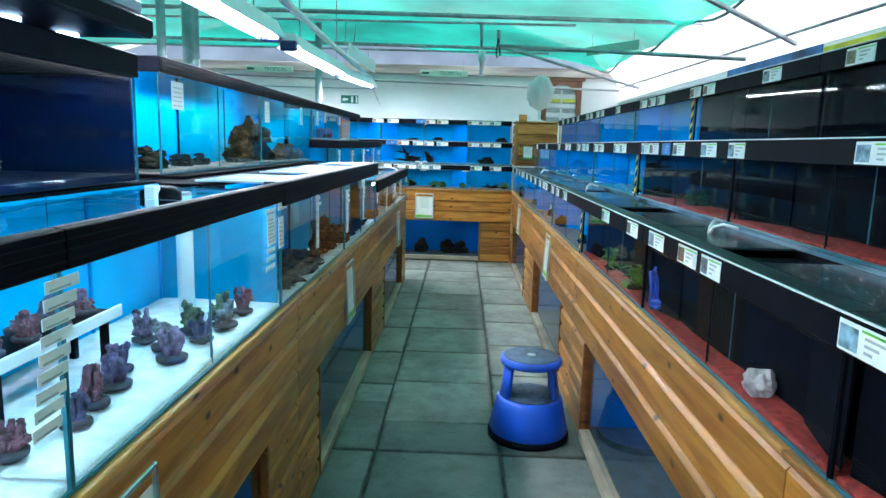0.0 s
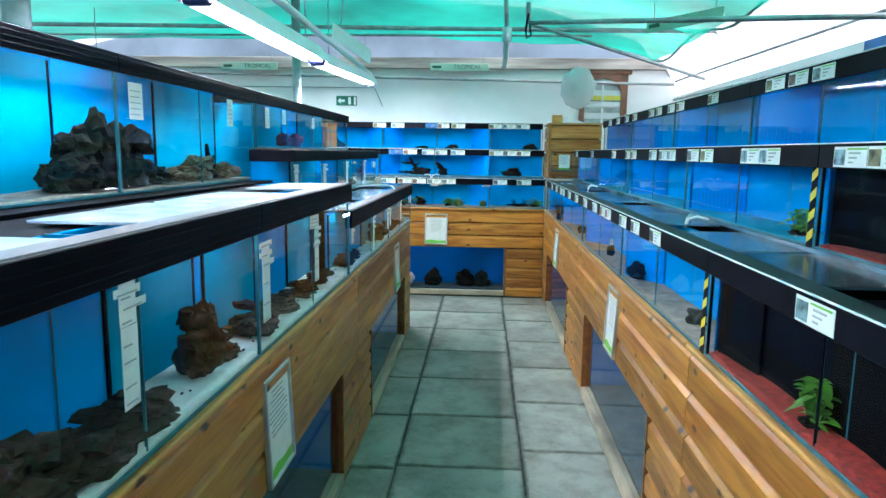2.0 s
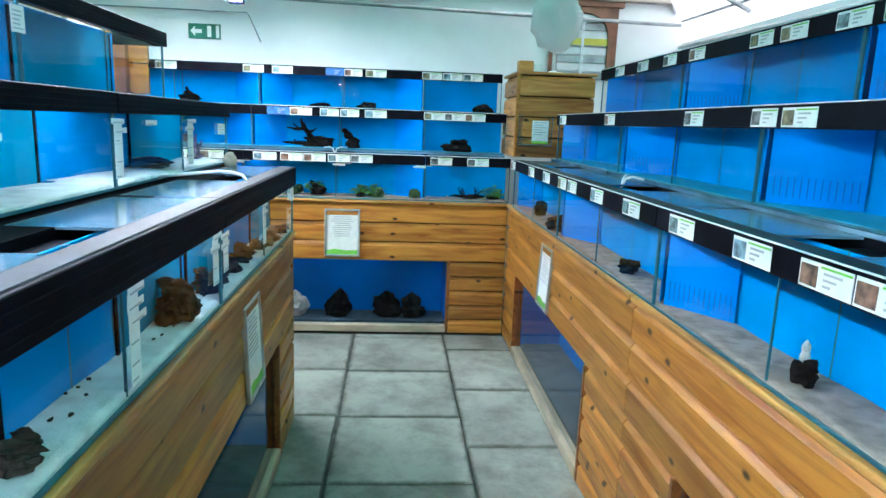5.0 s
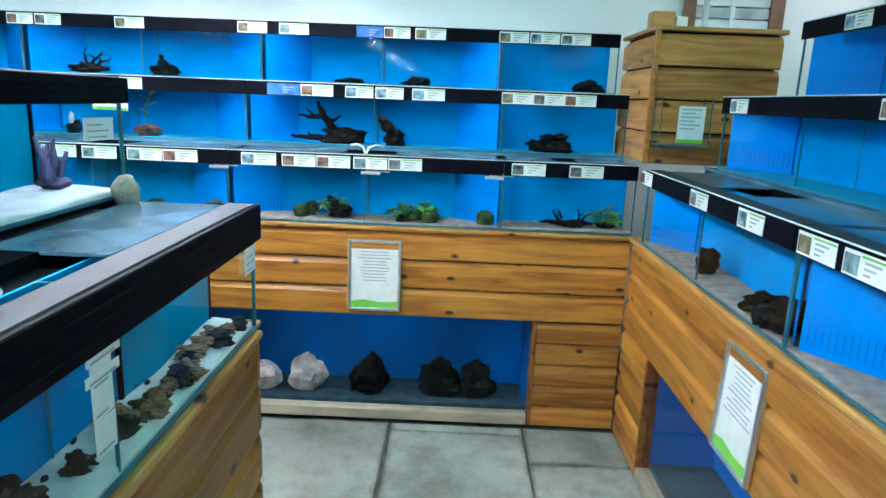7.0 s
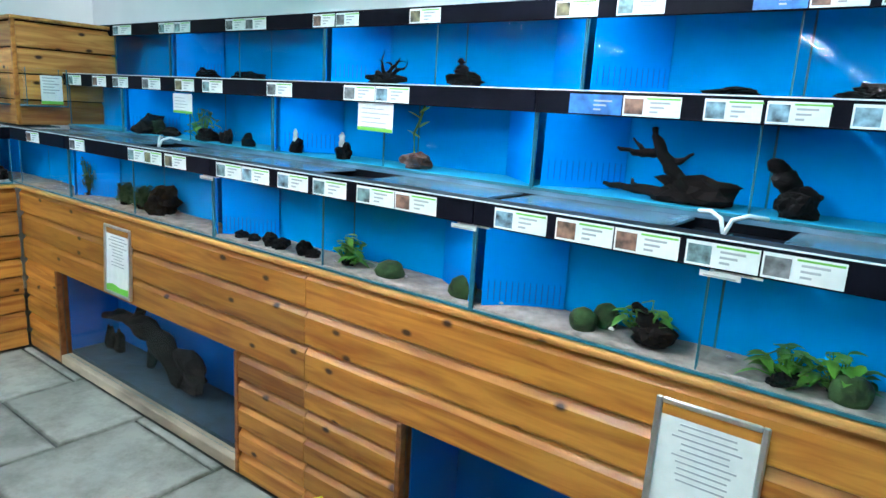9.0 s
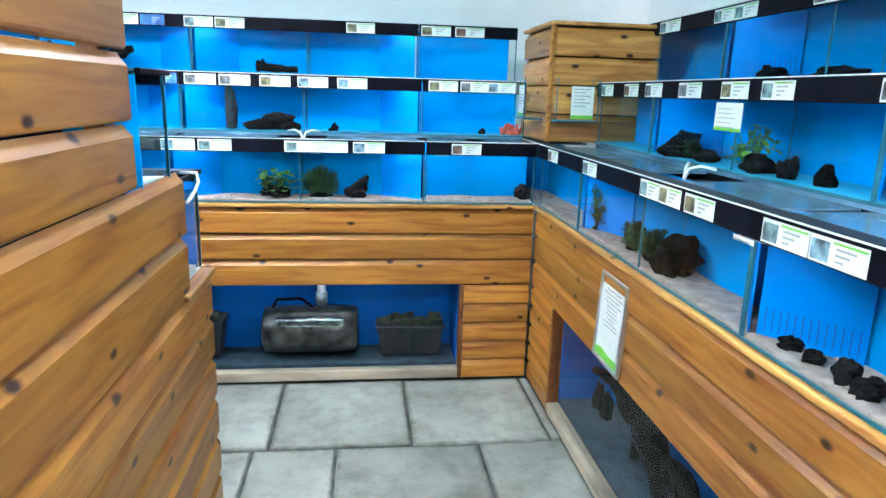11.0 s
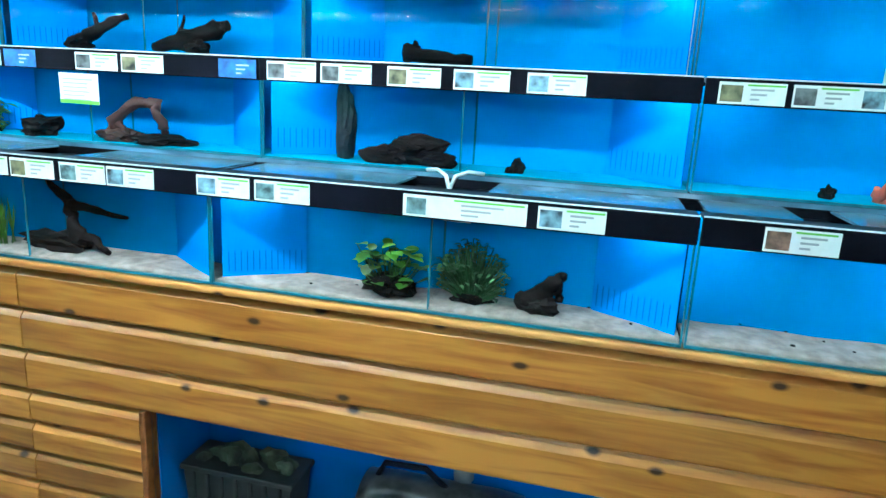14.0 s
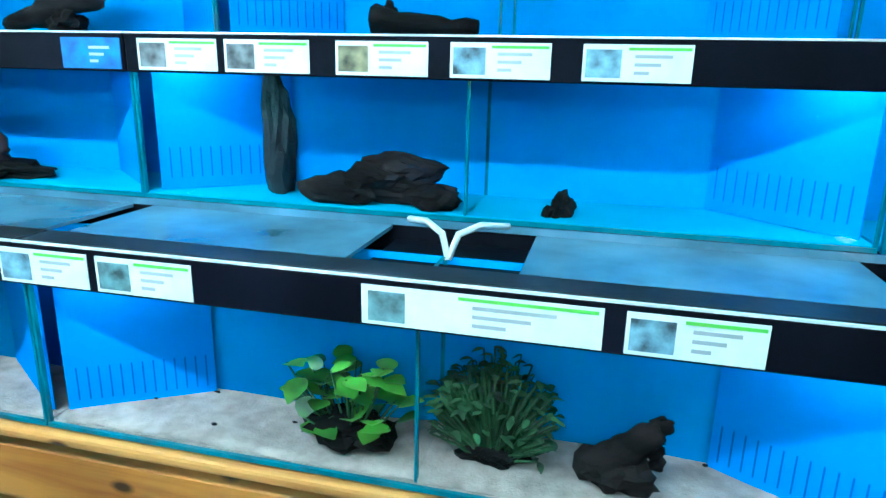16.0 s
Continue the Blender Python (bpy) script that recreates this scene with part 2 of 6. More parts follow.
CARD = material("white_card", (0.78, 0.80, 0.78), 0.55, vary=0.04, scale=30)
INK = material("grey_print", (0.38, 0.41, 0.42), 0.6, vary=0.1)
GREEN_PRINT = material("green_print", (0.18, 0.55, 0.06), 0.6, vary=0.1)
SAND = material("pinkish_sand", (0.34, 0.265, 0.235), 0.95, vary=0.2, scale=30, bump=0.6, bump_scale=220)
# Dimness and water tint of the low tanks are put into this floor colour.
DIM_SAND = material("dimmed_tank_floor", (0.02, 0.045, 0.07), 0.95, vary=0.3, scale=20, bump=0.5, bump_scale=150)
WHITE_SAND = material("white_coral_sand", (0.74, 0.76, 0.76), 0.95, vary=0.12, scale=25, bump=0.6, bump_scale=180)
RED_GRAVEL = material("red_gravel", (0.34, 0.022, 0.014), 0.9, vary=0.3, scale=60, bump=0.8, bump_scale=200)
FLOOR = paving("worn_paving", (0.33, 0.33, 0.295))
JOINT = material("dirty_joint", (0.07, 0.075, 0.065), 0.95, vary=0.4, scale=14, bump=0.4)
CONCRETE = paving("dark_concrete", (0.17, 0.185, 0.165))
WALL = material("white_paint", (0.88, 0.88, 0.86), 0.7, vary=0.05, scale=2.0, bump=0.1, bump_scale=90)
STEEL = material("galvanised_steel", (0.36, 0.40, 0.40), 0.45, metal=0.6, vary=0.2, scale=12)
LAMP_BODY = material("white_enamel", (0.75, 0.77, 0.78), 0.4, vary=0.05)
TUBE = glow("fluorescent_tube", (0.93, 0.97, 1.0), TUBE_POWER)
WATER = glass_material("water_surface", (0.72, 0.95, 1.0), 1.33)
STRIP = glow("tank_lamp_tube", (0.85, 0.95, 1.0), STRIP_POWER)
BRIGHT_STRIP = glow("bright_lamp_tube", (0.85, 0.95, 1.0), STRIP_POWER * 2.8)
FAINT_STRIP = glow("faint_lamp_tube", (0.8, 0.92, 1.0), STRIP_POWER * 0.38)
DIM_STRIP = glow("dim_lamp_tube", (0.8, 0.92, 1.0), STRIP_POWER * 0.55)
# Fill glow added in the reef tanks, in place of light from the hood.
REEF_FILL = glow("reef_fill_tube", (0.42, 0.78, 1.0), STRIP_POWER * 3.2)
ISLE_STRIP = glow("marine_lamp_tube", (0.8, 0.93, 1.0), STRIP_POWER * 3.4)
NET = sheet_material("green_shade_net", (0.012, 0.24, 0.16), (0.03, 0.58, 0.40), 0.72, 0.10)
FILM = sheet_material("white_roof_film", (0.8, 0.85, 0.83), (0.95, 0.98, 0.97), 0.92, 0.1)


# ---- mesh helpers ----
def box(bm, x0, x1, y0, y1, z0, z1, bevel=0.0, seg=1):
    r = bmesh.ops.create_cube(bm, size=1.0)
    vs = r["verts"]
    for v in vs:
        v.co = Vector(((x0 + x1) / 2 + v.co.x * (x1 - x0), (y0 + y1) / 2 + v.co.y * (y1 - y0), (z0 + z1) / 2 + v.co.z * (z1 - z0)))
    if bevel:
        es = list({e for v in vs for e in v.link_edges})
        bmesh.ops.bevel(bm, geom=es, offset=bevel, segments=seg, affect="EDGES", profile=0.5)
    return bm


def prism(bm, profile, x0, x1):
    """Extrudes a (y, z) outline from x0 to x1."""
    a = [bm.verts.new((x0, y, z)) for y, z in profile]
    b = [bm.verts.new((x1, y, z)) for y, z in profile]
    n = len(profile)
    bm.faces.new(a)
    bm.faces.new(b[::-1])
    for i in range(n):
        bm.faces.new((a[i], b[i], b[(i + 1) % n], a[(i + 1) % n]))
    bmesh.ops.recalc_face_normals(bm, faces=bm.faces)
    return bm


def tube(bm, points, radii, sides=8):
    """A tapered tube through points."""
    pts = [Vector(p) for p in points]
    rings = []
    for i, p in enumerate(pts):
        d = (pts[min(i + 1, len(pts) - 1)] - pts[max(i - 1, 0)]).normalized()
        q = d.to_track_quat("Z", "Y")
        r = radii[i] if hasattr(radii, "__len__") else radii
        rings.append([bm.verts.new(p + q @ Vector((r * math.cos(2 * math.pi * k / sides), r * math.sin(2 * math.pi * k / sides), 0))) for k in range(sides)])
    for a, b in zip(rings, rings[1:]):
        for k in range(sides):
            f = bm.faces.new((a[k], a[(k + 1) % sides], b[(k + 1) % sides], b[k]))
            f.smooth = True
    bm.faces.new(rings[0][::-1])
    bm.faces.new(rings[-1])
    return bm


def lathe(bm, profile, sides=28, cx=0.0, cy=0.0):
    """Turns an (r, z) outline round the vertical."""
    rings = [[bm.verts.new((cx + r * math.cos(2 * math.pi * k / sides), cy + r * math.sin(2 * math.pi * k / sides), z)) for k in range(sides)] for r, z in profile]
    for a, b in zip(rings, rings[1:]):
        for k in range(sides):
            f = bm.faces.new((a[k], a[(k + 1) % sides], b[(k + 1) % sides], b[k]))
            f.smooth = True
    bm.faces.new(rings[0][::-1])
    bm.faces.new(rings[-1])
    return bm


def lump(bm, w, d, h, rng, rough=0.35, cx=0.0, cy=0.0, cz=0.0, sub=3):
    """A rough stone: a noisy ball flattened at its foot."""
    r = bmesh.ops.create_icosphere(bm, subdivisions=sub, radius=1.0)
    o = Vector((rng.uniform(0, 50), rng.uniform(0, 50), rng.uniform(0, 50)))
    for v in r["verts"]:
        n = v.co.normalized()
        k = 1 + rough * (noise.noise(n * 1.4 + o) + 0.8 * (0.4 - abs(noise.noise(n * 2.4 + o)) * 1.6) + 0.45 * noise.noise(n * 5 + o) + 0.3 * noise.noise(n * 11 + o))
        p = n * k
        v.co = Vector((cx + p.x * w / 2, cy + p.y * d / 2, cz + max(0, h * (0.42 + 0.55 * p.z))))
    for f in {f for v in r["verts"] for f in v.link_faces}:
        f.smooth = rough < 0.3
    return bm


def mesh(name, bm, mat):
    me = bpy.data.meshes.new(name)
    bm.to_mesh(me)
    bm.free()
    me.materials.append(mat)
    return me


def pane(x0, x1, y0, y1, z0, z1, clear=None):
    """A glass pane: one clear face in its middle plane and a green-edged rim with the pane's thickness."""
    me = bpy.data.meshes.new("pane")
    bm = bmesh.new()
    dx, dy = x1 - x0, y1 - y0
    if dx > dy:
        ym = (y0 + y1) / 2
        f = bm.faces.new([bm.verts.new(p) for p in ((x0, ym, z0), (x1, ym, z0), (x1, ym, z1), (x0, ym, z1))])
    else:
        xm = (x0 + x1) / 2
        f = bm.faces.new([bm.verts.new(p) for p in ((xm, y0, z0), (xm, y1, z0), (xm, y1, z1), (xm, y0, z1))])
    f.material_index = 0
    c = [Vector(p) for p in ((x0, y0, z0), (x1, y0, z0), (x1, y1, z0), (x0, y1, z0))]
    up = Vector((0, 0, z1 - z0))
    lo = [bm.verts.new(p) for p in c]
    hi = [bm.verts.new(p + up) for p in c]
    rim = [lo[::-1], hi]
    ends = ((3, 0), (1, 2)) if dx > dy else ((0, 1), (2, 3))
    rim += [(lo[a], lo[b], hi[b], hi[a]) for a, b in ends]
    for r in rim:
        bm.faces.new(r).material_index = 1
    bm.to_mesh(me)
    bm.free()
    me.materials.append(clear or GLASS)
    me.materials.append(GLASS_EDGE)
    return me


def part(name, bm, mat, parent, label=""):
    ob = new(name, bm if isinstance(bm, bpy.types.Mesh) else mesh(name, bm, mat))
    ob.parent = parent
    if label:
        ob["label"] = label
    return ob


def thing(name, m, label, category, group="", kind=""):
    ob = new(name)
    ob.empty_display_size = 0.1
    ob.matrix_world = m
    return tagged(ob, label, category, group, kind)


def solid(name, bm, mat, m, label, category, group="", kind=""):
    ob = new(name, mesh(name, bm, mat))
    ob.matrix_world = m
    return tagged(ob, label, category, group, kind)


I = Matrix.Identity(4)
# banks: local x runs along the front to its right, local y into the bank
NORTH = pose(0, 8.13, 0)
WEST = pose(-4.07, 0, 0, 0, 0, 90)
EAST = pose(0.60, 0, 0, 0, 0, -90)
ISLE_E = pose(-0.615, 0, 0, 0, 0, 90)
ISLE_W = pose(-2.9, 0, 0, 0, 0, -90)

# ---- the room ----
solid("floor", box(bmesh.new(), -5.3, 2.3, -3.2, 9.4, -0.2, -0.012), JOINT, I, "dirty dark screed under worn paving slabs", "floor", kind="structure")


def wall(name, x0, x1, y0, y1, z0, z1, label="white painted plain wall"):
    return solid(name, box(bmesh.new(), x0, x1, y0, y1, z0, z1), WALL, I, label, "wall", kind="structure")


wall("wall_north", -5.3, 2.3, 9.14, 9.34, -0.2, 2.42)
wall("wall_west", -5.5, -5.3, -3.2, 9.34, -0.2, 2.5)
wall("wall_east", 2.1, 2.3, -3.2, 9.14, -0.2, 2.12)
wall("wall_south", -5.3, 2.3, -3.4, -3.2, -0.2, 2.5)


def net_roof():
    bm = bmesh.new()
    nx, ny = 60, 90
    x0, x1, y0, y1 = -4.75, 1.75, -3.2, 8.75
    grid = []
    for j in range(ny + 1):
        row = []
        for i in range(nx + 1):
            u, v = i / nx, j / ny
            x, y = x0 + (x1 - x0) * u, y0 + (y1 - y0) * v
            bay = (y + 3.2) / 1.75 % 1.0
            sag = -0.10 * math.sin(math.pi * bay) * (0.6 + 0.4 * math.sin(2.1 * x + 0.7))
            arch = 2.62 + 0.1 * math.sin((x + 5.3) / 7.0 * math.pi) - 0.22 * max(0, (x - 0.9)) ** 2
            row.append(bm.verts.new((x, y, arch + sag + 0.025 * noise.noise(Vector((x * 1.7, y * 1.7, 0))))))
        grid.append(row)
    for j in range(ny):
        for i in range(nx):
            bm.faces.new((grid[j][i], grid[j][i + 1], grid[j + 1][i + 1], grid[j + 1][i])).smooth = True
    return bm


solid("ceiling", net_roof(), NET, I, "green shade netting sagging between roof bars", "ceiling", kind="structure")


def film_roof():
    bm = bmesh.new()
    prof = [(-5.45, 2.5), (-3.5, 3.0), (-1.5, 3.25), (0.6, 3.1), (1.7, 2.75), (2.2, 2.1)]
    for (xa, za), (xb, zb) in zip(prof, prof[1:]):
        bm.faces.new([bm.verts.new(p) for p in ((xa, -3.4, za), (xb, -3.4, zb), (xb, 9.34, zb), (xa, 9.34, za))])
    for y in (-3.38, 9.32):
        bm.faces.new([bm.verts.new((x, y, z)) for x, z in prof] + [bm.verts.new((2.2, y, 2.05)), bm.verts.new((-5.45, y, 2.3))])
    return bm


solid("roof", film_roof(), FILM, I, "white translucent greenhouse roof film", "roof", kind="structure")

# ---- wooden counters ----
def plank_profile(h, t=0.018):
    """Shiplap board: a flat face, a hollow along the top edge and a rounded lower lip; front at y = 0."""
    return [(t, 0), (0.006, 0), (0.0015, 0.003), (0, 0.009), (0, h - 0.030), (0.003, h - 0.026), (0.0125, h - 0.015), (0.0165, h - 0.007), (t, h - 0.006)]


PLANKS = {}


def plank(u0, u1, z0, h, parent, mat=None):
    mat = mat or PINE
    key = (round(u1 - u0, 3), round(h, 3), mat.name)
    if key not in PLANKS:
        PLANKS[key] = mesh("plank", prism(bmesh.new(), plank_profile(h), 0.0022, u1 - u0 - 0.0022), mat)
    ob = part("plank", PLANKS[key], mat, parent)
    ob.location = (u0, 0, z0)
    return ob


COUNTER = 0.905


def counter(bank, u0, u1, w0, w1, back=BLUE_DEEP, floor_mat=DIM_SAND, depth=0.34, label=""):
    """A pine-clad counter from u0 to u1 with a low glazed tank between w0 and w1."""
    c = thing("tank_counter", bank, label or "varnished pine shiplap counter with a low glazed fish tank", "counter", "pine counters")
    H = (0.895 - 0.51) / 3
    for k in range(3):
        plank(u0, u1, 0.51 + k * H, H, c)
    h = 0.5 / 5
    for a, b in ((u0, w0 - 0.02), (w1 + 0.02, u1)):
        if b - a > 0.01:
            for k in range(5):
                plank(a, b, 0.008 + k * h, h, c)
    part("top_cap", box(bmesh.new(), u0 + 0.001, u1 - 0.001, -0.016, 0.045, 0.893, 0.912, 0.006, 2), PINE_PALE, c, "pale worn pine edging")
    bm = bmesh.new()
    box(bm, w0 - 0.02, w0, -0.004, 0.05, 0.012, 0.51, 0.003)
    part("window_post", bm, PINE_DARK, c)
    part("window_post", box(bmesh.new(), w1, w1 + 0.02, -0.004, 0.05, 0.012, 0.51, 0.003), PINE_DARK, c)
    part("window_sill", box(bmesh.new(), w0, w1, -0.006, 0.05, 0.012, 0.062, 0.004), SILL, c, "worn pale wooden sill")
    part("carcass", box(bmesh.new(), u0, w0 - 0.004, 0.02, depth, 0.01, 0.89), DARK, c)
    part("carcass", box(bmesh.new(), w1 + 0.004, u1, 0.02, depth, 0.01, 0.89), DARK, c)
    part("carcass", box(bmesh.new(), w0 - 0.004, w1 + 0.004, 0.02, depth, 0.53, 0.89), DARK, c)
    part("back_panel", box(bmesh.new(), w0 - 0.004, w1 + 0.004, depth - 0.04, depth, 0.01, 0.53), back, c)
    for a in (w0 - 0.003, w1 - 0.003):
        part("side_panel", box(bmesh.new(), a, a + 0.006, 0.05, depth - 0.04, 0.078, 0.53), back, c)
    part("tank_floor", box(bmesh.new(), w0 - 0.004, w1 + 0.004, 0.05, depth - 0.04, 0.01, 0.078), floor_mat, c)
    g = part("front_glass", pane(w0, w1, 0.022, 0.030, 0.062, 0.51), GLASS, c)
    g.visible_shadow = False
    part("lamp_tube", box(bmesh.new(), w0 + 0.35, w1 - 0.35, 0.10, 0.112, 0.517, 0.527), DIM_STRIP, c)
    return c


# ---- fish tanks ----
def tank(bank, u0, z0, length=1.163, depth=0.20, height=0.29, d0=0.0, back=BLUE, bed=None, bed_h=0.013, divided=True, band=0.057, weirs=True, lamp=STRIP, label="", ledge=0.26, cover=None, end_glass=(False, False), sheets=((0.58, 1.14),), group="wall tanks"):
    """One glass tank: panes, painted back, black front band, weir panels in the corners, covers on the open ledge."""
    t = thing("fish_tank", bank @ pose(u0, d0, z0), label or "glass fish tank with bright blue back and black trim", "fish tank", group)
    L, g = length - 0.004, 0.006
    glass_top = height - 0.006
    seam = BLACK if back is DARK else GLASS_EDGE
    for nm, b in (("front_glass", (0, L, 0, g, 0, glass_top)), ("side_glass", (0, g, g, depth - g, 0, glass_top)), ("side_glass", (L - g, L, g, depth - g, 0, glass_top))):
        if nm == "side_glass" and not end_glass[0 if b[0] == 0 else 1]:
            continue
        ob = part(nm, pane(*b, DARK_GLASS if back is DARK else None), GLASS, t)
        ob.visible_shadow = False
    part("glass_seam", box(bmesh.new(), -0.001, 0.0035, -0.001, 0.006, 0, height - band), seam, t)
    part("glass_seam", box(bmesh.new(), L - 0.0035, L + 0.001, -0.001, 0.006, 0, height - band), seam, t)
    part("back_panel", box(bmesh.new(), 0, L, depth - g, depth, 0, height - 0.01), back, t)
    part("base", box(bmesh.new(), 0, L, g, depth - g, 0.001, 0.008), CYAN_BASE if bed is None and back is BLUE else (back if bed is None else bed), t)
    part("base_edge", box(bmesh.new(), 0, L, -0.002, 0.004, 0.0, 0.007), GLASS_EDGE, t)
    if bed is not None:
        bm = bmesh.new()
        n = 24
        rows = []
        for j in range(7):
            row = []
            for i in range(n + 1):
                x, y = 0.01 + (L - 0.02) * i / n, 0.008 + (depth - 0.016) * j / 6
                z = bed_h * (1.0 + 0.35 * j / 6) + 0.010 * noise.noise(Vector((x * 5 + u0 * 3, y * 6, z0)))
                row.append(bm.verts.new((x, y, max(0.01, z))))
            rows.append(row)
        low = [bm.verts.new((0.01 + (L - 0.02) * i / n, 0.008, 0.008)) for i in range(n + 1)]
        rows.insert(0, low)
        for a, b in zip(rows, rows[1:]):
            for i in range(n):
                bm.faces.new((a[i], a[i + 1], b[i + 1], b[i])).smooth = True
        part("gravel_bed", bm, bed, t)
    if divided:
        ob = part("divider", pane(L / 2 - 0.003, L / 2 + 0.003, 0.01, depth - 0.01, 0.008, glass_top), GLASS, t)
        ob.visible_shadow = False
        part("glass_seam", box(bmesh.new(), L / 2 - 0.002, L / 2 + 0.002, 0.0062, 0.011, 0.008, height - band), seam, t)
    if weirs:
        for x, sgn in ((0.012, 1), (L - 0.012, -1)):
            a, b = Vector((x, 0.03, 0)), Vector((x + sgn * 0.185, depth - 0.012, 0))
            d = (b - a).normalized()
            nrm = Vector((d.y, -d.x, 0)) * (1 if sgn > 0 else -1)
            bm = bmesh.new()
            q = [a, b, b + nrm * 0.004, a + nrm * 0.004]
            lo = [bm.verts.new(p + Vector((0, 0, 0.01))) for p in q]
            hi = [bm.verts.new(p + Vector((0, 0, height - 0.03))) for p in q]
            bm.faces.new(lo[::-1]), bm.faces.new(hi)
            for i in range(4):
                bm.faces.new((lo[i], lo[(i + 1) % 4], hi[(i + 1) % 4], hi[i]))
            bmesh.ops.recalc_face_normals(bm, faces=bm.faces)
            w = part("weir_panel", bm, WEIR if back in (BLUE, BLUE_DEEP) else DARK, t)
            bm = bmesh.new()
            ln = (b - a).length
            for k in range(13):
                c0 = a + d * (ln * (0.07 + 0.072 * k))
                e = [c0, c0 + d * 0.0025]
                off = nrm * 0.0055
                vs = [bm.verts.new(p + off + Vector((0, 0, z))) for p, z in ((e[0], 0.03), (e[1], 0.03), (e[1], 0.085), (e[0], 0.085))]
                bm.faces.new(vs)
                vs2 = [bm.verts.new(p - nrm * 0.0015 + Vector((0, 0, z))) for p, z in ((e[0], 0.03), (e[1], 0.03), (e[1], 0.085), (e[0], 0.085))]
                bm.faces.new(vs2)
            if back in (BLUE, BLUE_DEEP):
                part("comb_slots", bm, SLOT, w)
            else:
                bm.free()
    part("front_band", box(bmesh.new(), -0.001, L + 0.001, -0.014, -0.002, height - band, height + 0.004, 0.002), BLACK, t)
    if group == "wall tanks":
        part("rim_edge", box(bmesh.new(), 0, L, -0.0155, -0.011, height + 0.0045, height + 0.0075), LAMP_BODY, t)
    else:
        for a, b in sheets:
            if back is BLUE:
                part("back_sheet", box(bmesh.new(), a + 0.006, b - 0.006, depth - g - 0.006, depth - g - 0.002, 0.004, height - 0.02), TEAL, t)
            for x in (a, b):
                part("back_seam", box(bmesh.new(), x - 0.005, x + 0.005, depth - g - 0.008, depth - g - 0.002, 0.004, height - 0.02), DARK if back is BLUE else BLUE, t)
        for k in range(3 if band > 0.04 else 0):
            zr = height - band + band * (0.22 + 0.27 * k)
            part("band_rib", box(bmesh.new(), 0.001, L - 0.001, -0.0165, -0.0145, zr, zr + 0.003, 0.0008), BLACK, t)
    part("rim", box(bmesh.new(), 0, L, -0.002, 0.055 if back is not REEF_BACK else 0.012, height - 0.004, height + 0.006, 0.002), SLATE, t)
    for e, x0 in ((end_glass[0], -0.012), (end_glass[1], L)):
        if e:
            part("end_band", box(bmesh.new(), x0, x0 + 0.012, -0.014, depth, height - (band if band > 0.04 else 0.008), height + 0.004, 0.002), BLACK, t)
    if ledge:
        for a, b in ((0.02, L * 0.40), (L * 0.60, L - 0.02)):
            part("cover_glass", box(bmesh.new(), a, b, 0.060, ledge, height - 0.002, height + 0.004), cover or COVER, t)
        part("filter_tray", box(bmesh.new(), L * 0.405, L * 0.595, 0.06, ledge, height - 0.03, height - 0.02), BLACK, t)
    if not ledge and back is not REEF_BACK:
        # Unseen board added over the top tanks to block the ceiling tubes' light.
        part("lid", box(bmesh.new(), 0.004, L - 0.004, 0.058 if height < 0.4 else 0.12, depth, height - 0.002, height + 0.004), DARK_COVER, t)
    if bank is ISLE_E and lamp is STRIP:
        lamp = ISLE_STRIP
    if lamp:
        if back is REEF_BACK:
            # Added full-length fill tube, hidden by the band; brightens the coral tank.
            part("lamp_tube", box(bmesh.new(), 0.05, L - 0.05, 0.018, 0.030, height - 0.026, height - 0.016, 0.003), lamp, t)
        for a in (0.02 + 0.1 * end_glass[0], L - 0.14 - 0.1 * end_glass[1]) if back is not REEF_BACK else ():
            part("lamp_tube", box(bmesh.new(), a, a + 0.12, 0.018, 0.030, height - 0.026, height - 0.016, 0.003), lamp, t)
    return t


TIERS = ((COUNTER + 0.01, 0.29, 0.0), (1.222, 0.272, 0.265), (1.502, 0.275, 0.525))
# ---- north bank ----
counter(NORTH, -1.777, 0.60, -1.34, 0.205)
counter(NORTH, -4.07, -1.777, -3.67, -2.17)
for k in range(4):
    for tier, (z, h, d) in enumerate(TIERS):
        tank(NORTH, 0.04 - 1.163 * (k + 1), z, d0=d, lamp=STRIP if k == 0 else DIM_STRIP, depth=0.20 if tier else 0.155, height=h, bed=SAND if tier == 0 else None, ledge=0.26 if tier < 2 else 0)
for tier, (z, h, d) in enumerate(TIERS):
    tank(NORTH, 0.04, z, d0=d, depth=0.20 if tier else 0.155, length=0.56 if tier else 0.56, height=h, bed=SAND if tier == 0 else None, divided=False, weirs=False, ledge=0.26 if tier < 2 else 0)

# ---- west bank ----
counter(WEST, 5.783, 8.12, 6.186, 7.765)
counter(WEST, 3.45, 5.783, 3.86, 5.40)
for k in range(0, 3):
    for tier, (z, h, d) in enumerate(TIERS):
        tank(WEST, 6.415 - 1.163 * k, z, d0=d, lamp=BRIGHT_STRIP if k == 0 else FAINT_STRIP, depth=0.20 if tier else 0.155, height=h, bed=SAND if tier == 0 else None, ledge=0.26 if tier < 2 else 0)
for tier, (z, h, d) in enumerate(TIERS):
    tank(WEST, 7.581, z, d0=d, lamp=BRIGHT_STRIP, depth=0.20 if tier else 0.155, length=0.53, height=h, bed=SAND if tier == 0 else None, divided=False, weirs=False, ledge=0.26 if tier < 2 else 0)

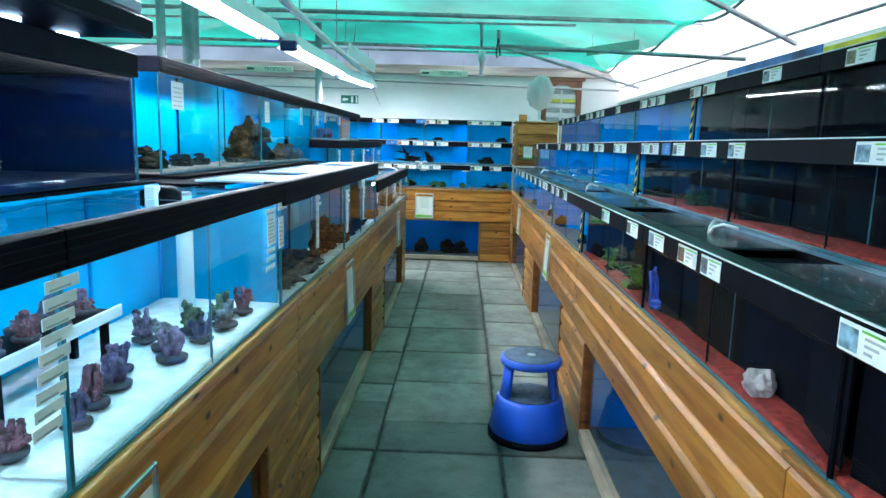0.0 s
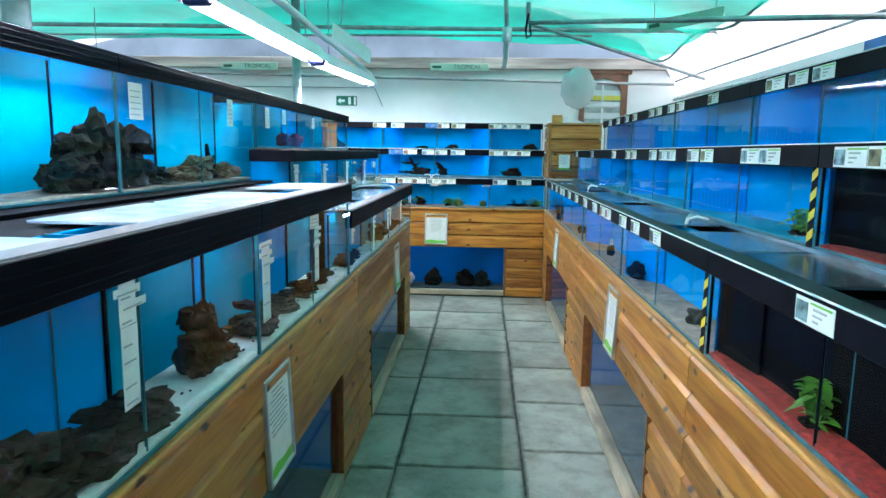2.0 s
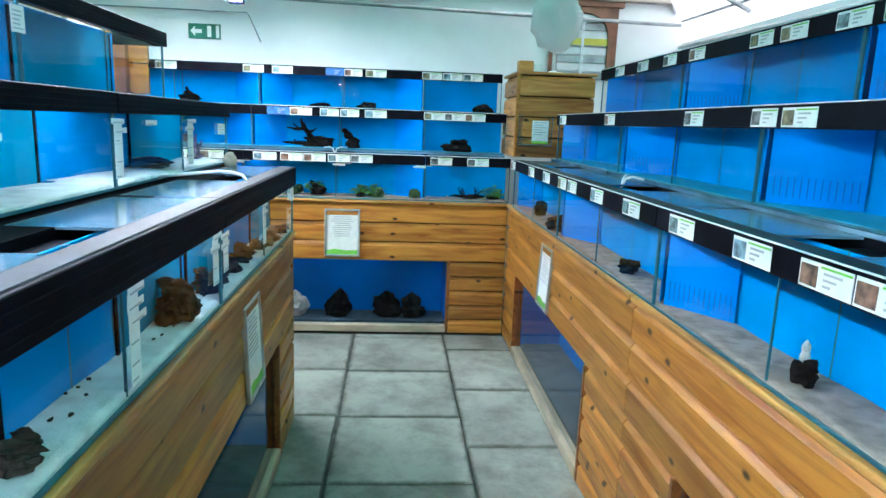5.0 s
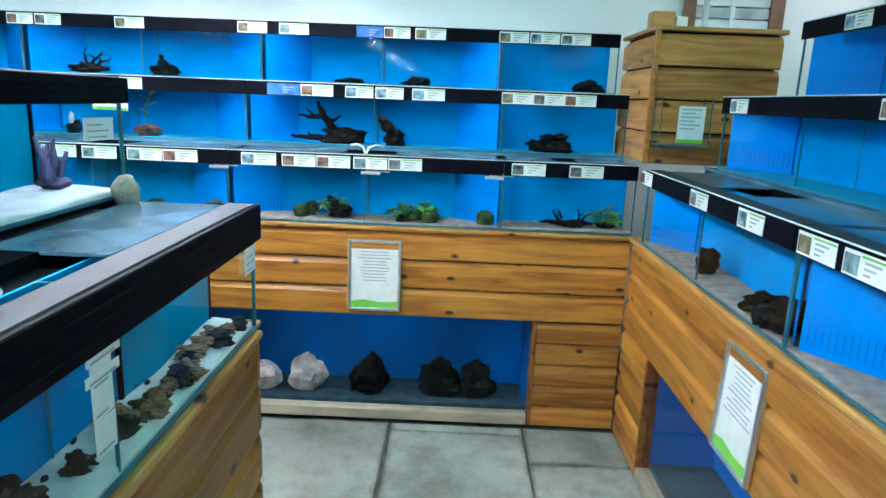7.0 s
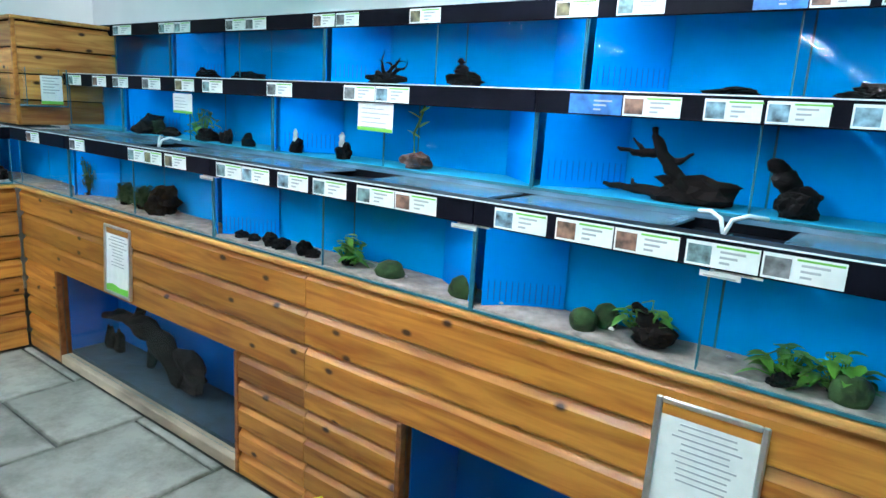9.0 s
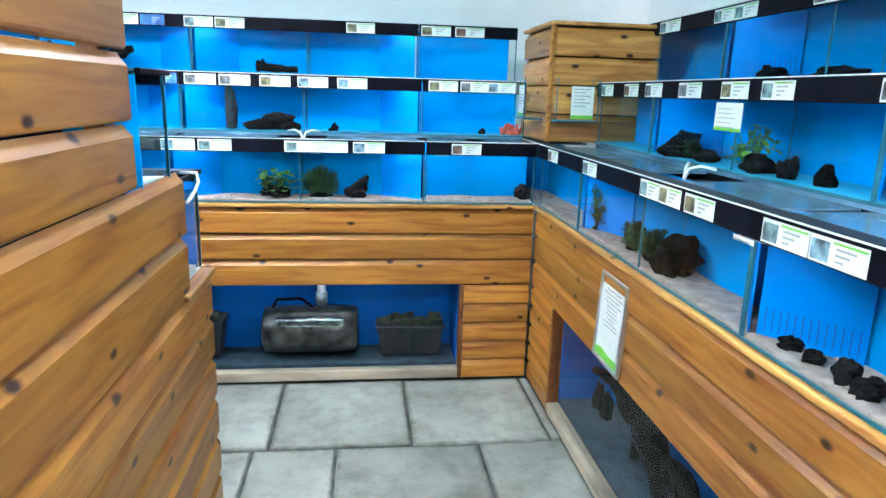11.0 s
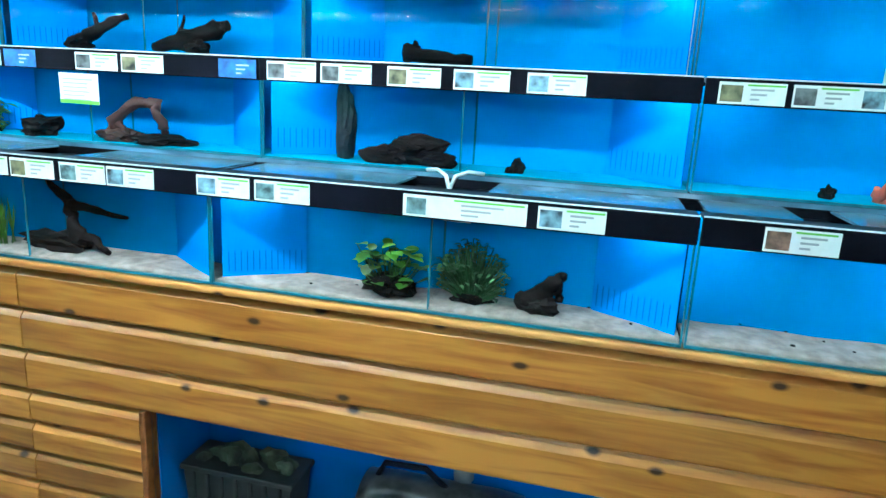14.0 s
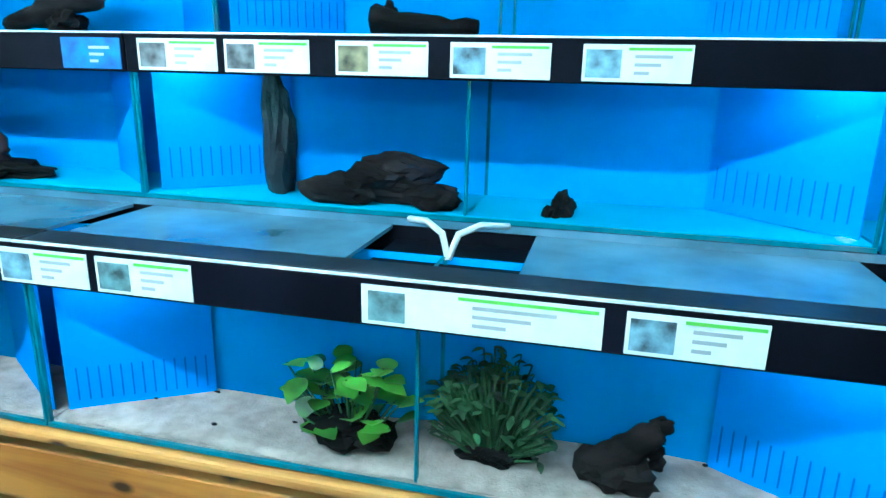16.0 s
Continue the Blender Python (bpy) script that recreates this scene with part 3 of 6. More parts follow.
# ---- east bank ----
for y1, y0, wa, wb in ((8.12, 5.795, 7.73, 6.25), (5.795, 3.466, 5.40, 3.89), (3.466, 1.135, 3.08, 1.56), (1.135, -1.2, 0.75, -0.77)):
    counter(EAST, -y1, -y0, -wa, -wb)
for k in range(7):
    for tier, (z, h, d) in enumerate(TIERS):
        y1 = 7.98 - 1.163 * k
        dark = k >= 4
        tank(EAST, -y1, z, d0=d, depth=(0.12 if dark else 0.20) if tier else (0.075 if dark else 0.155), height=h, back=DARK if dark else BLUE, bed=(RED_GRAVEL if tier < 2 else None) if dark else (SAND if tier == 0 else None), bed_h=0.008 if not dark else 0.014, lamp=FAINT_STRIP if not dark else None, ledge=0.26 if tier < 2 else 0, cover=DARK_COVER if dark else None,
             label="glass fish tank with black back and red gravel" if dark else "")

# ---- island ----
for y0, y1, wa, wb in ((4.58, 6.82, 4.95, 6.42), (2.25, 4.58, 2.62, 4.2), (-0.08, 2.25, 0.3, 1.85)):
    counter(ISLE_E, y0, y1, wa, wb)
for y0, y1 in ((4.58, 6.82), (2.25, 4.58)):
    counter(ISLE_W, -y1, -y0, -y1 + 0.4, -y0 - 0.4)
LAST = [""]
for bank, s in ((ISLE_E, 1), (ISLE_W, -1)):
    for k in range(2):
        y0 = 4.37 + 1.225 * k
        u = y0 if s > 0 else -y0 - 1.225
        LAST[0] = tank(bank, u, COUNTER + 0.01, cover=None if s > 0 else BLACK, depth=0.11 if s > 0 else 0.25, length=1.225, height=0.285, band=0.075 if s > 0 else 0.03, bed=WHITE_SAND, bed_h=0.016, weirs=s < 0 and k == 0, group="island tanks", sheets=((0.02, 0.40), (0.80, 1.20)), end_glass=((False, k == 1) if s > 0 else (k == 1, False))).name
        if s < 0 and k == 1:
            low = bpy.data.objects[LAST[0]]
            fp = part("weir_panel", box(bmesh.new(), 0.008, 0.52, 0.009, 0.013, 0.010, 0.235), WEIR, low)
            bm = bmesh.new()
            for q in range(18):
                box(bm, 0.13 + q * 0.02, 0.136 + q * 0.02, 0.0125, 0.0145, 0.07, 0.135)
            part("comb_slots", bm, SLOT, fp)
            part("panel_edge", box(bmesh.new(), 0.115, 0.119, 0.0125, 0.017, 0.010, 0.235), SLOT, low)
        y0 = 4.50 + 1.165 * k
        u = y0 if s > 0 else -y0 - 1.165
        tank(bank, u, 1.212, d0=0.285, length=1.165, height=0.25, band=0.05 if s > 0 else 0.03, bed=WHITE_SAND, bed_h=0.012, ledge=0.2, weirs=False, group="island tanks", end_glass=((k == 0, k == 1) if s > 0 else (k == 1, k == 0)))
        y0 = 4.60 + 1.03 * k
        u = y0 if s > 0 else -y0 - 1.03
        tank(bank, u, 1.475, d0=0.485, length=1.03, height=0.255, band=0.05, ledge=0, weirs=False, group="island tanks", sheets=((0.3, 0.98),), end_glass=((k == 0, k == 1) if s > 0 else (k == 1, k == 0)))
    for k in range(4):
        y0 = 3.20 - 1.163 * k
        u = y0 if s > 0 else -y0 - 1.163
        ct = tank(bank, u, COUNTER + 0.01, height=0.405, band=0.072 if k < 2 else 0.056, depth=0.18 if k < 2 else 0.40, back=BLUE if k < 2 else REEF_BACK, bed=WHITE_SAND, bed_h=0.016, ledge=0.285 if k < 2 else 0, cover=WHITE_COVER, sheets=((0.04, 0.43), (0.80, 1.14)) if k == 0 else ((0.74, 1.14),), lamp=STRIP if k < 2 or s < 0 else REEF_FILL, weirs=False, group="island tanks", end_glass=((False, k == 0) if s > 0 else (k == 0, False)))
        if k == 2:
            sx = 1.159 - 0.012 if s > 0 else 0.008
            part("side_panel", box(bmesh.new(), sx, sx + 0.004, 0.01, 0.393, 0.012, 0.385), TEAL, ct)
        if k < 2:
            y0 = 3.42 - 1.163 * k
            u = y0 if s > 0 else -y0 - 1.163
            ht = tank(bank, u, 1.325, d0=0.485, height=0.405, band=0.05, bed=SAND, bed_h=0.012, ledge=0, weirs=False, group="island tanks", end_glass=((k == 1, k == 0) if s > 0 else (k == 0, k == 1)))
            if k == 0:
                ex = 1.159 - 0.012 if s > 0 else 0.008
                part("end_panel", box(bmesh.new(), ex, ex + 0.004, 0.012, 0.19, 0.012, 0.345), TEAL, ht)


# ---- racks behind the stepped tanks ----
for bank, u0, u1, d1 in ((NORTH, -4.03, 0.6, 0.98), (WEST, 4.1, 8.1, 1.1), (EAST, -8.1, 0.15, 1.3)):
    rk = thing("tank_rack", bank, "black painted rack carrying the stepped tanks", "rack", "tank racks")
    part("low_deck", box(bmesh.new(), u0, u1, 0.35, d1, 0.01, 0.90), DARK, rk)
    part("middle_deck", box(bmesh.new(), u0, u1, 0.262, d1, 0.905, 1.218), DARK, rk)
    part("deck_edge", box(bmesh.new(), u0, u1, 0.2585, 0.262, 1.2095, 1.2215), COVER, rk)
    part("upper_deck", box(bmesh.new(), u0, u1, 0.525, d1, 1.218, 1.498), DARK, rk)
rk = thing("tank_rack", pose(0, 0, 0), "black painted rack carrying the island tanks", "rack", "tank racks")
part("low_deck", box(bmesh.new(), -2.54, -0.975, -0.1, 6.69, 0.01, 0.90), DARK, rk)
part("middle_deck", box(bmesh.new(), -2.645, -0.785, 4.38, 6.69, 0.905, 1.203), DARK, rk)
part("middle_deck", box(bmesh.new(), -2.645, -0.80, 2.05, 4.35, 0.905, 1.31), DARK, rk)
part("middle_deck", box(bmesh.new(), -2.48, -1.02, -0.1, 2.03, 0.905, 1.318), DARK, rk)
part("upper_deck", box(bmesh.new(), -2.4, -1.12, 4.6, 6.69, 1.208, 1.47), DARK, rk)
part("upper_deck", box(bmesh.new(), -2.4, -1.13, 4.36, 4.58, 1.205, 1.31), DARK, rk)
part("upper_deck", box(bmesh.new(), -2.5, -1.02, 2.26, 4.575, 1.312, 1.322), DARK, rk)
# open water of the coral tanks
bm = bmesh.new()
nx, ny = 8, 44
grid = [[bm.verts.new((-1.01 + 0.38 * i / nx, -0.05 + 2.06 * j / ny, 1.306 + 0.0035 * noise.noise(Vector((i * 0.9, j * 0.8, 0))))) for i in range(nx + 1)] for j in range(ny + 1)]
for j in range(ny):
    for i in range(nx):
        bm.faces.new((grid[j][i], grid[j][i + 1], grid[j + 1][i + 1], grid[j + 1][i])).smooth = True
ws_ob = solid("water_surface", bm, WATER, I, "rippled open water of the coral tanks", "water", kind="structure")
ws_ob.visible_shadow = False

# ---- corner columns ----
def column(x0, x1, y0, y1, faces):
    c = thing("corner_column", pose(0, 0, 0), "pine-clad corner column standing between stacked tanks", "column", "corner columns")
    part("core", box(bmesh.new(), x0 + 0.02, x1 - 0.02, y0 + 0.02, y1 - 0.02, 1.225, 1.755), DARK, c)
    h = 0.132
    for k in range(4):
        for m, length in faces:
            p = plank(0, length, 0, h, c, PINE_PALE)
            p.matrix_local = m @ pose(0, 0, 1.222 + k * h)
    part("corner_trim", box(bmesh.new(), x0 - 0.006 if x0 > 0 else x1 - 0.016, x0 + 0.016 if x0 > 0 else x1 + 0.006, y0 - 0.006, y0 + 0.016, 1.222, 1.765, 0.003), PINE, c)
    part("top_board", box(bmesh.new(), x0 - 0.01, x1 + 0.01, y0 - 0.01, y1, 1.752, 1.77, 0.003), PINE_PALE, c)
    return c


column(0.62, 1.13, 8.14, 8.66, ((pose(0.62, 8.14, 0), 0.51), (pose(0.62, 8.66, 0, 0, 0, -90), 0.52)))
column(-4.58, -4.05, 8.15, 8.68, ((pose(-4.58, 8.15, 0), 0.53), (pose(-4.05, 8.15, 0, 0, 0, 90), 0.53)))


def leaflet_box(m):
    """An open clear box on a wall with a printed sheet in it; local y points into the wall."""
    b = thing("leaflet_holder", m, "clear acrylic leaflet box with a printed sheet", "leaflet holder", "leaflet holders")
    for nm, d in (("front", (0, 0.2, -0.1, -0.095)), ("side", (0, 0.004, -0.095, -0.002)), ("side", (0.196, 0.2, -0.095, -0.002))):
        p = part(nm, pane(*d, 0, 0.19), GLASS, b)
        p.visible_shadow = False
    part("bottom", box(bmesh.new(), 0, 0.2, -0.1, -0.002, -0.004, 0.002), GLASS_EDGE, b)
    part("sheet", box(bmesh.new(), 0.07, 0.175, -0.094, -0.092, 0.01, 0.155), CARD, b)
    bm = bmesh.new()
    for k in range(6):
        box(bm, 0.08, 0.08 + 0.08 * (0.7 + 0.3 * (k % 2)), -0.0955, -0.0945, 0.065 + 0.015 * k, 0.070 + 0.015 * k)
    part("print", bm, INK, b)
    part("green_foot", box(bmesh.new(), 0.07, 0.175, -0.0955, -0.0945, 0.01, 0.026), GREEN_PRINT, b)


leaflet_box(pose(0.64, 8.138, 1.305))
leaflet_box(pose(-4.32, 8.148, 1.325))
leaflet_box(pose(-4.048, 8.16, 1.325, 0, 0, 90))

# ---- island end cladding ----
end = thing("island_end_panel", pose(0, 0, 0), "stepped pine-clad end of the tank island", "wood panel")
h = 0.129
for k in range(7):
    p = plank(0, 2.285, 0, h, end)
    p.matrix_local = pose(-0.615, 6.845, 0.002 + k * h, 0, 0, 180)
for k in range(2):
    p = plank(0, 1.762, 0, 0.161, end)
    p.matrix_local = pose(-0.91, 6.845, 0.908 + k * 0.161, 0, 0, 180)
for k in range(4):
    p = plank(0, 1.12, 0, 0.132, end)
    p.matrix_local = pose(-1.22, 6.845, 1.232 + k * 0.132, 0, 0, 180)
part("end_cap", box(bmesh.new(), -2.9, -2.61, 6.80, 6.86, 0.906, 0.922, 0.005, 2), PINE_PALE, end)
part("end_cap", box(bmesh.new(), -0.90, -0.615, 6.80, 6.86, 0.906, 0.922, 0.005, 2), PINE_PALE, end)
part("core", box(bmesh.new(), -2.60, -0.92, 6.70, 6.825, 0.0, 1.20), DARK, end)
for x in (-2.3, -1.35):
    part("batten", box(bmesh.new(), x, x + 0.05, 6.79, 6.826, 0.9, 1.75), PINE_DARK, end)

# ---- ceiling bars and fittings ----
def bar(name, a, b, r, label="grey steel roof bar under the netting", mat=None, sides=8):
    return solid(name, tube(bmesh.new(), [a, b], r, sides), mat or STEEL, I, label, "roof bar", "roof bars", "structure")


for y in (-1.4, 0.35, 2.1, 3.85, 5.6, 7.35):
    bar("roof_bar", (-5.3, y, 2.56), (2.08, y, 2.50 if y < 8 else 2.4), 0.018)
    bar("roof_bar", (-5.3, y + 0.22, 2.50), (0.9, y + 0.22, 2.50), 0.010)
bar("roof_bar", (0.29, 6.78, 2.46), (1.93, 4.75, 2.11), 0.016)
bar("roof_bar", (0.29, 6.78, 2.46), (2.05, 8.04, 2.19), 0.016)
bar("roof_bar", (0.29, 6.78, 2.46), (0.29, 6.78, 2.75), 0.018)
bar("roof_bar", (0.29, 3.0, 2.46), (1.93, 1.0, 2.11), 0.016)
bar("roof_bar", (0.29, 3.0, 2.46), (2.05, 4.3, 2.15), 0.016)
bar("roof_bar", (-3.9, 9.05, 2.34), (2.05, 9.05, 2.24), 0.014)
for z in (2.30, 2.10):
    bar("wall_rail", (2.07, -3, z - 0.15), (2.07, 9.1, z - 0.02), 0.012)
solid("wall_beam", box(bmesh.new(), -5.3, 2.1, 9.06, 9.14, 2.40, 2.52, 0.006), material("weathered_beam", (0.52, 0.46, 0.40), 0.8, vary=0.35, scale=3, stretch=(0.4, 4, 4), bump=0.2), I, "weathered timber beam along the wall top", "beam", kind="structure")
fringe = solid("net_hem", tube(bmesh.new(), [(1.75, y, 2.47 + 0.05 * math.sin(y * 3.6) - 0.02) for y in np.linspace(-3, 9.0, 60)], 0.012, 6), STEEL, I, "dark corded hem of the shade net", "net hem", kind="structure")

# conduit hanging in the roof
cd = thing("hanging_conduit", pose(0.12, 6.43, 0), "white plastic conduit hanging from the roof", "conduit")
part("pipe", tube(bmesh.new(), [(0.0, 0.0, 2.30), (-0.02, -0.05, 2.70)], 0.016, 10), STEEL, cd)
part("connector", tube(bmesh.new(), [(0, 0, 2.26), (0, 0, 2.36)], 0.034, 12), LAMP_BODY, cd)
part("pipe", tube(bmesh.new(), [(0, 0.02, 2.28), (0.03, 1.2, 2.30), (0.05, 2.62, 2.40)], 0.024, 10), LAMP_BODY, cd)
part("cable_loop", tube(bmesh.new(), [(0.17, 0.32, 2.52), (0.15, 0.3, 2.40), (0.16, 0.28, 2.33), (0.19, 0.3, 2.36), (0.18, 0.33, 2.46)], 0.008, 6), BLACK, cd)

NAVY = material("navy_plastic", (0.01, 0.015, 0.09), 0.4)


def lamp(x, y0, y1, z0, z1, seen=True):
    """A suspended fluorescent batten with an open tube below its tray."""
    f = thing("fluorescent_lamp", pose(0, 0, 0), "suspended fluorescent batten lamp with lit tube", "ceiling lamp", "fluorescent lamps")
    a, b = Vector((x, y0, z0)), Vector((x, y1, z1))
    bm = bmesh.new()
    prof = [(-0.055, 0.0), (-0.075, -0.045), (-0.068, -0.047), (-0.045, -0.006), (0.045, -0.006), (0.068, -0.047), (0.075, -0.045), (0.055, 0.0), (0.03, 0.045), (-0.03, 0.045)]
    r0 = [bm.verts.new(a + Vector((u, 0, w))) for u, w in prof]
    r1 = [bm.verts.new(b + Vector((u, 0, w))) for u, w in prof]
    for i in range(len(prof)):
        j = (i + 1) % len(prof)
        bm.faces.new((r0[i], r1[i], r1[j], r0[j]))
    bm.faces.new(r0)
    bm.faces.new(r1[::-1])
    bmesh.ops.recalc_face_normals(bm, faces=bm.faces)
    part("tray", bm, LAMP_BODY, f)
    d = Vector((0, 0, -0.03))
    e = (b - a).normalized() * 0.05
    part("tube", tube(bmesh.new(), [a + d + e, b + d - e], 0.019, 12), TUBE, f)
    for p in (a + d, b + d):
        part("end_cap", box(bmesh.new(), p.x - 0.05, p.x + 0.05, p.y - 0.03, p.y + 0.03, p.z - 0.03, p.z + 0.03, 0.008), NAVY, f)
    for p in (a.lerp(b, 0.15), a.lerp(b, 0.85)):
        part("suspension_wire", tube(bmesh.new(), [p + Vector((0, 0, 0.04)), p + Vector((0, 0, 2.62 - p.z))], 0.004, 5), STEEL, f)
    return f


lamp(-1.06, 1.5, 3.5, 2.02, 2.03)
lamp(-1.10, 4.0, 5.75, 2.05, 2.07)
lamp(-1.22, 6.25, 8.45, 2.12, 2.20)
lamp(-1.06, -1.3, 0.7, 2.02, 2.02)
for y in (0.5, 3.0, 5.4):
    lamp(-3.3, y, y + 1.9, 2.2, 2.2)
# cable tray beside the lamps
solid("cable_tray", tube(bmesh.new(), [(-0.98, -1.5, 2.22), (-1.02, 3.5, 2.2), (-1.12, 6.0, 2.22), (-1.25, 8.6, 2.28)], 0.022, 8), LAMP_BODY, I, "white conduit run above the lamps", "conduit")

# ---- posts rising from the island ----
for x, y, r in ((-1.56, 3.66, 0.045), (-1.56, 3.30, 0.022), (-1.56, 6.9, 0.035), (-1.9, 1.0, 0.03)):
    solid("roof_post", tube(bmesh.new(), [(x, y, 0.0), (x, y, 2.66)], r, 14), material("dull_steel_post", (0.22, 0.26, 0.28), 0.4, metal=0.5, vary=0.2, scale=10), I, "grey steel post carrying the roof", "roof post", "roof posts", "structure")
vent = thing("vent_cowl", pose(-1.85, 6.4, 1.75), "round grey metal cowl on the island top", "vent")
part("pipe", lathe(bmesh.new(), [(0.07, -0.285), (0.07, 0.06)], 18), STEEL, vent)
part("cap", lathe(bmesh.new(), [(0.03, 0.05), (0.13, 0.055), (0.13, 0.075), (0.08, 0.11), (0.02, 0.12)], 20), STEEL, vent)


# ---- writing ----
def words(text, size, mat, parent, m, name="lettering"):
    cu = bpy.data.curves.new("lettering", "FONT")
    cu.body, cu.size, cu.extrude, cu.align_x, cu.align_y = text, size, 0.0006, "CENTER", "CENTER"
    tmp = bpy.data.objects.new("lettering", cu)
    me = bpy.data.meshes.new_from_object(tmp)
    bpy.data.objects.remove(tmp)
    me.materials.clear()
    me.materials.append(mat)
    ob = part(name, me, mat, parent)
    ob.matrix_local = m
    return ob


SIGN_GREEN = material("pale_green_board", (0.42, 0.62, 0.48), 0.5, vary=0.05)
DARK_GREEN = material("dark_green_paint", (0.015, 0.09, 0.06), 0.5)
for x, y, rz, tx in ((-0.32, 9.0, 0, "TROPICAL"), (-2.7, 9.0, 0, "TROPICAL"), (1.35, 6.4, -55, "")):
    sg = thing("hanging_sign", pose(x, y, 2.405, 0, 0, rz), "pale green hanging aisle sign with dark lettering", "sign", "aisle signs")
    part("board", box(bmesh.new(), -0.325, 0.325, -0.006, 0.006, -0.042, 0.042, 0.003), SIGN_GREEN, sg)
    part("leaf_mark", box(bmesh.new(), -0.30, -0.20, -0.0078, -0.0062, -0.012, 0.016), DARK_GREEN, sg)
    if tx:
        words(tx, 0.068, DARK_GREEN, sg, pose(0.09, -0.0075, 0, 90))
    for s in (-0.26, 0.26):
        part("chain", tube(bmesh.new(), [(s, 0, 0.04), (s, 0, 0.2)], 0.003, 5), STEEL, sg)
sg = thing("hanging_sign", pose(-1.12, 7.0, 2.33, 0, 12, 70), "white tilted hanging sign card", "sign", "aisle signs")
part("board", box(bmesh.new(), -0.3, 0.3, -0.005, 0.005, -0.06, 0.06, 0.003), CARD, sg)
part("chain", tube(bmesh.new(), [(-0.2, 0, 0.05), (-0.2, 0, 0.28)], 0.004, 5), STEEL, sg)

EXIT_GREEN = material("exit_green", (0.01, 0.16, 0.10), 0.45)
ex = thing("exit_sign", pose(-1.62, 9.138, 2.04), "green and white emergency exit sign on the wall", "sign")
part("plate", box(bmesh.new(), -0.12, 0.12, -0.006, 0.0, -0.055, 0.055, 0.002), EXIT_GREEN, ex)
bm = bmesh.new()
bm.faces.new([bm.verts.new((x, -0.0068, z)) for x, z in ((-0.105, 0), (-0.07, -0.036), (-0.07, -0.014), (-0.02, -0.014), (-0.02, 0.014), (-0.07, 0.014), (-0.07, 0.036))])
part("arrow", bm, CARD, ex)
part("door_mark", box(bmesh.new(), 0.02, 0.05, -0.0072, -0.0062, -0.04, 0.04), CARD, ex)
part("door_mark", box(bmesh.new(), 0.085, 0.108, -0.0072, -0.0062, -0.045, 0.045), CARD, ex)
solid("wall_cable", tube(bmesh.new(), [(-3.2, 9.12, 2.19), (-1.3, 9.12, 2.19), (-1.28, 9.12, 2.16), (-1.20, 9.12, 1.98)], 0.006, 6), STEEL, I, "thin grey cable clipped to the wall", "cable")

# ---- arched shutter window and fan ----
aw = thing("arched_window", pose(1.29, 9.138, 1.80), "arched brown timber window with slatted blind and tape", "window", kind="structure")
BROWN = material("brown_timber", (0.24, 0.10, 0.055), 0.6, vary=0.25, scale=8, bump=0.2)
bm = bmesh.new()
out = [(-0.27, 0.0), (-0.27, 0.56), (0.27, 0.56), (0.27, 0.0)]
inn = [(-0.20, 0.0), (-0.20, 0.34)] + [(0.20 * math.cos(a), 0.34 + 0.17 * math.sin(a)) for a in np.linspace(math.pi * 0.9, math.pi * 0.1, 9)] + [(0.20, 0.34), (0.20, 0.0)]
ring_o = [out[0]] + [(-0.27, 0.34)] + [(max(-0.27, min(0.27, 0.62 * math.cos(a))), 0.56) for a in np.linspace(math.pi * 0.9, math.pi * 0.1, 9)] + [(0.27, 0.34), out[3]]
for yy, flip in ((-0.04, False),):
    a = [bm.verts.new((x, yy, z)) for x, z in ring_o]
    b = [bm.verts.new((x, yy, z)) for x, z in inn]
    c = [bm.verts.new((x, 0.0, z)) for x, z in inn]
    for i in range(len(a) - 1):
        bm.faces.new((a[i], a[i + 1], b[i + 1], b[i]))
        bm.faces.new((b[i], b[i + 1], c[i + 1], c[i]))
part("frame", bm, BROWN, aw)
part("lintel", box(bmesh.new(), -0.31, 0.31, -0.055, 0.0, 0.555, 0.60, 0.004), BROWN, aw)
for k in range(8):
    part("slat", box(bmesh.new(), -0.2, 0.2, -0.02, -0.012, 0.01 + k * 0.062, 0.064 + k * 0.062, 0.002), LAMP_BODY if k % 2 else STEEL, aw)
part("mullion", box(bmesh.new(), -0.012, 0.012, -0.03, -0.02, 0.0, 0.5), LAMP_BODY, aw)
part("tape", box(bmesh.new(), -0.2, 0.2, -0.027, -0.0225, 0.27, 0.32), material("yellow_tape", (0.65, 0.6, 0.08), 0.5), aw)

fan = thing("pedestal_fan", pose(0.93, 8.5, 1.77), "white desk fan standing on the corner column", "fan")
part("foot", lathe(bmesh.new(), [(0.10, 0.0), (0.10, 0.015), (0.03, 0.035), (0.02, 0.04)], 20), LAMP_BODY, fan)
part("stem", tube(bmesh.new(), [(0, 0, 0.03), (0, 0, 0.34)], 0.014, 10), LAMP_BODY, fan)
part("motor", tube(bmesh.new(), [(0, -0.02, 0.40), (0, 0.1, 0.40)], 0.05, 14), LAMP_BODY, fan)
bm = bmesh.new()
for k in range(28):
    a = 2 * math.pi * k / 28
    tube(bm, [(0.03 * math.cos(a), -0.10, 0.40 + 0.03 * math.sin(a)), (0.13 * math.cos(a), -0.085, 0.40 + 0.13 * math.sin(a)), (0.165 * math.cos(a), -0.04, 0.40 + 0.165 * math.sin(a)), (0.13 * math.cos(a), 0.02, 0.40 + 0.13 * math.sin(a))], 0.0025, 4)
part("guard", bm, LAMP_BODY, fan)
bag = bmesh.new()
r = bmesh.ops.create_icosphere(bag, subdivisions=3, radius=1.0)
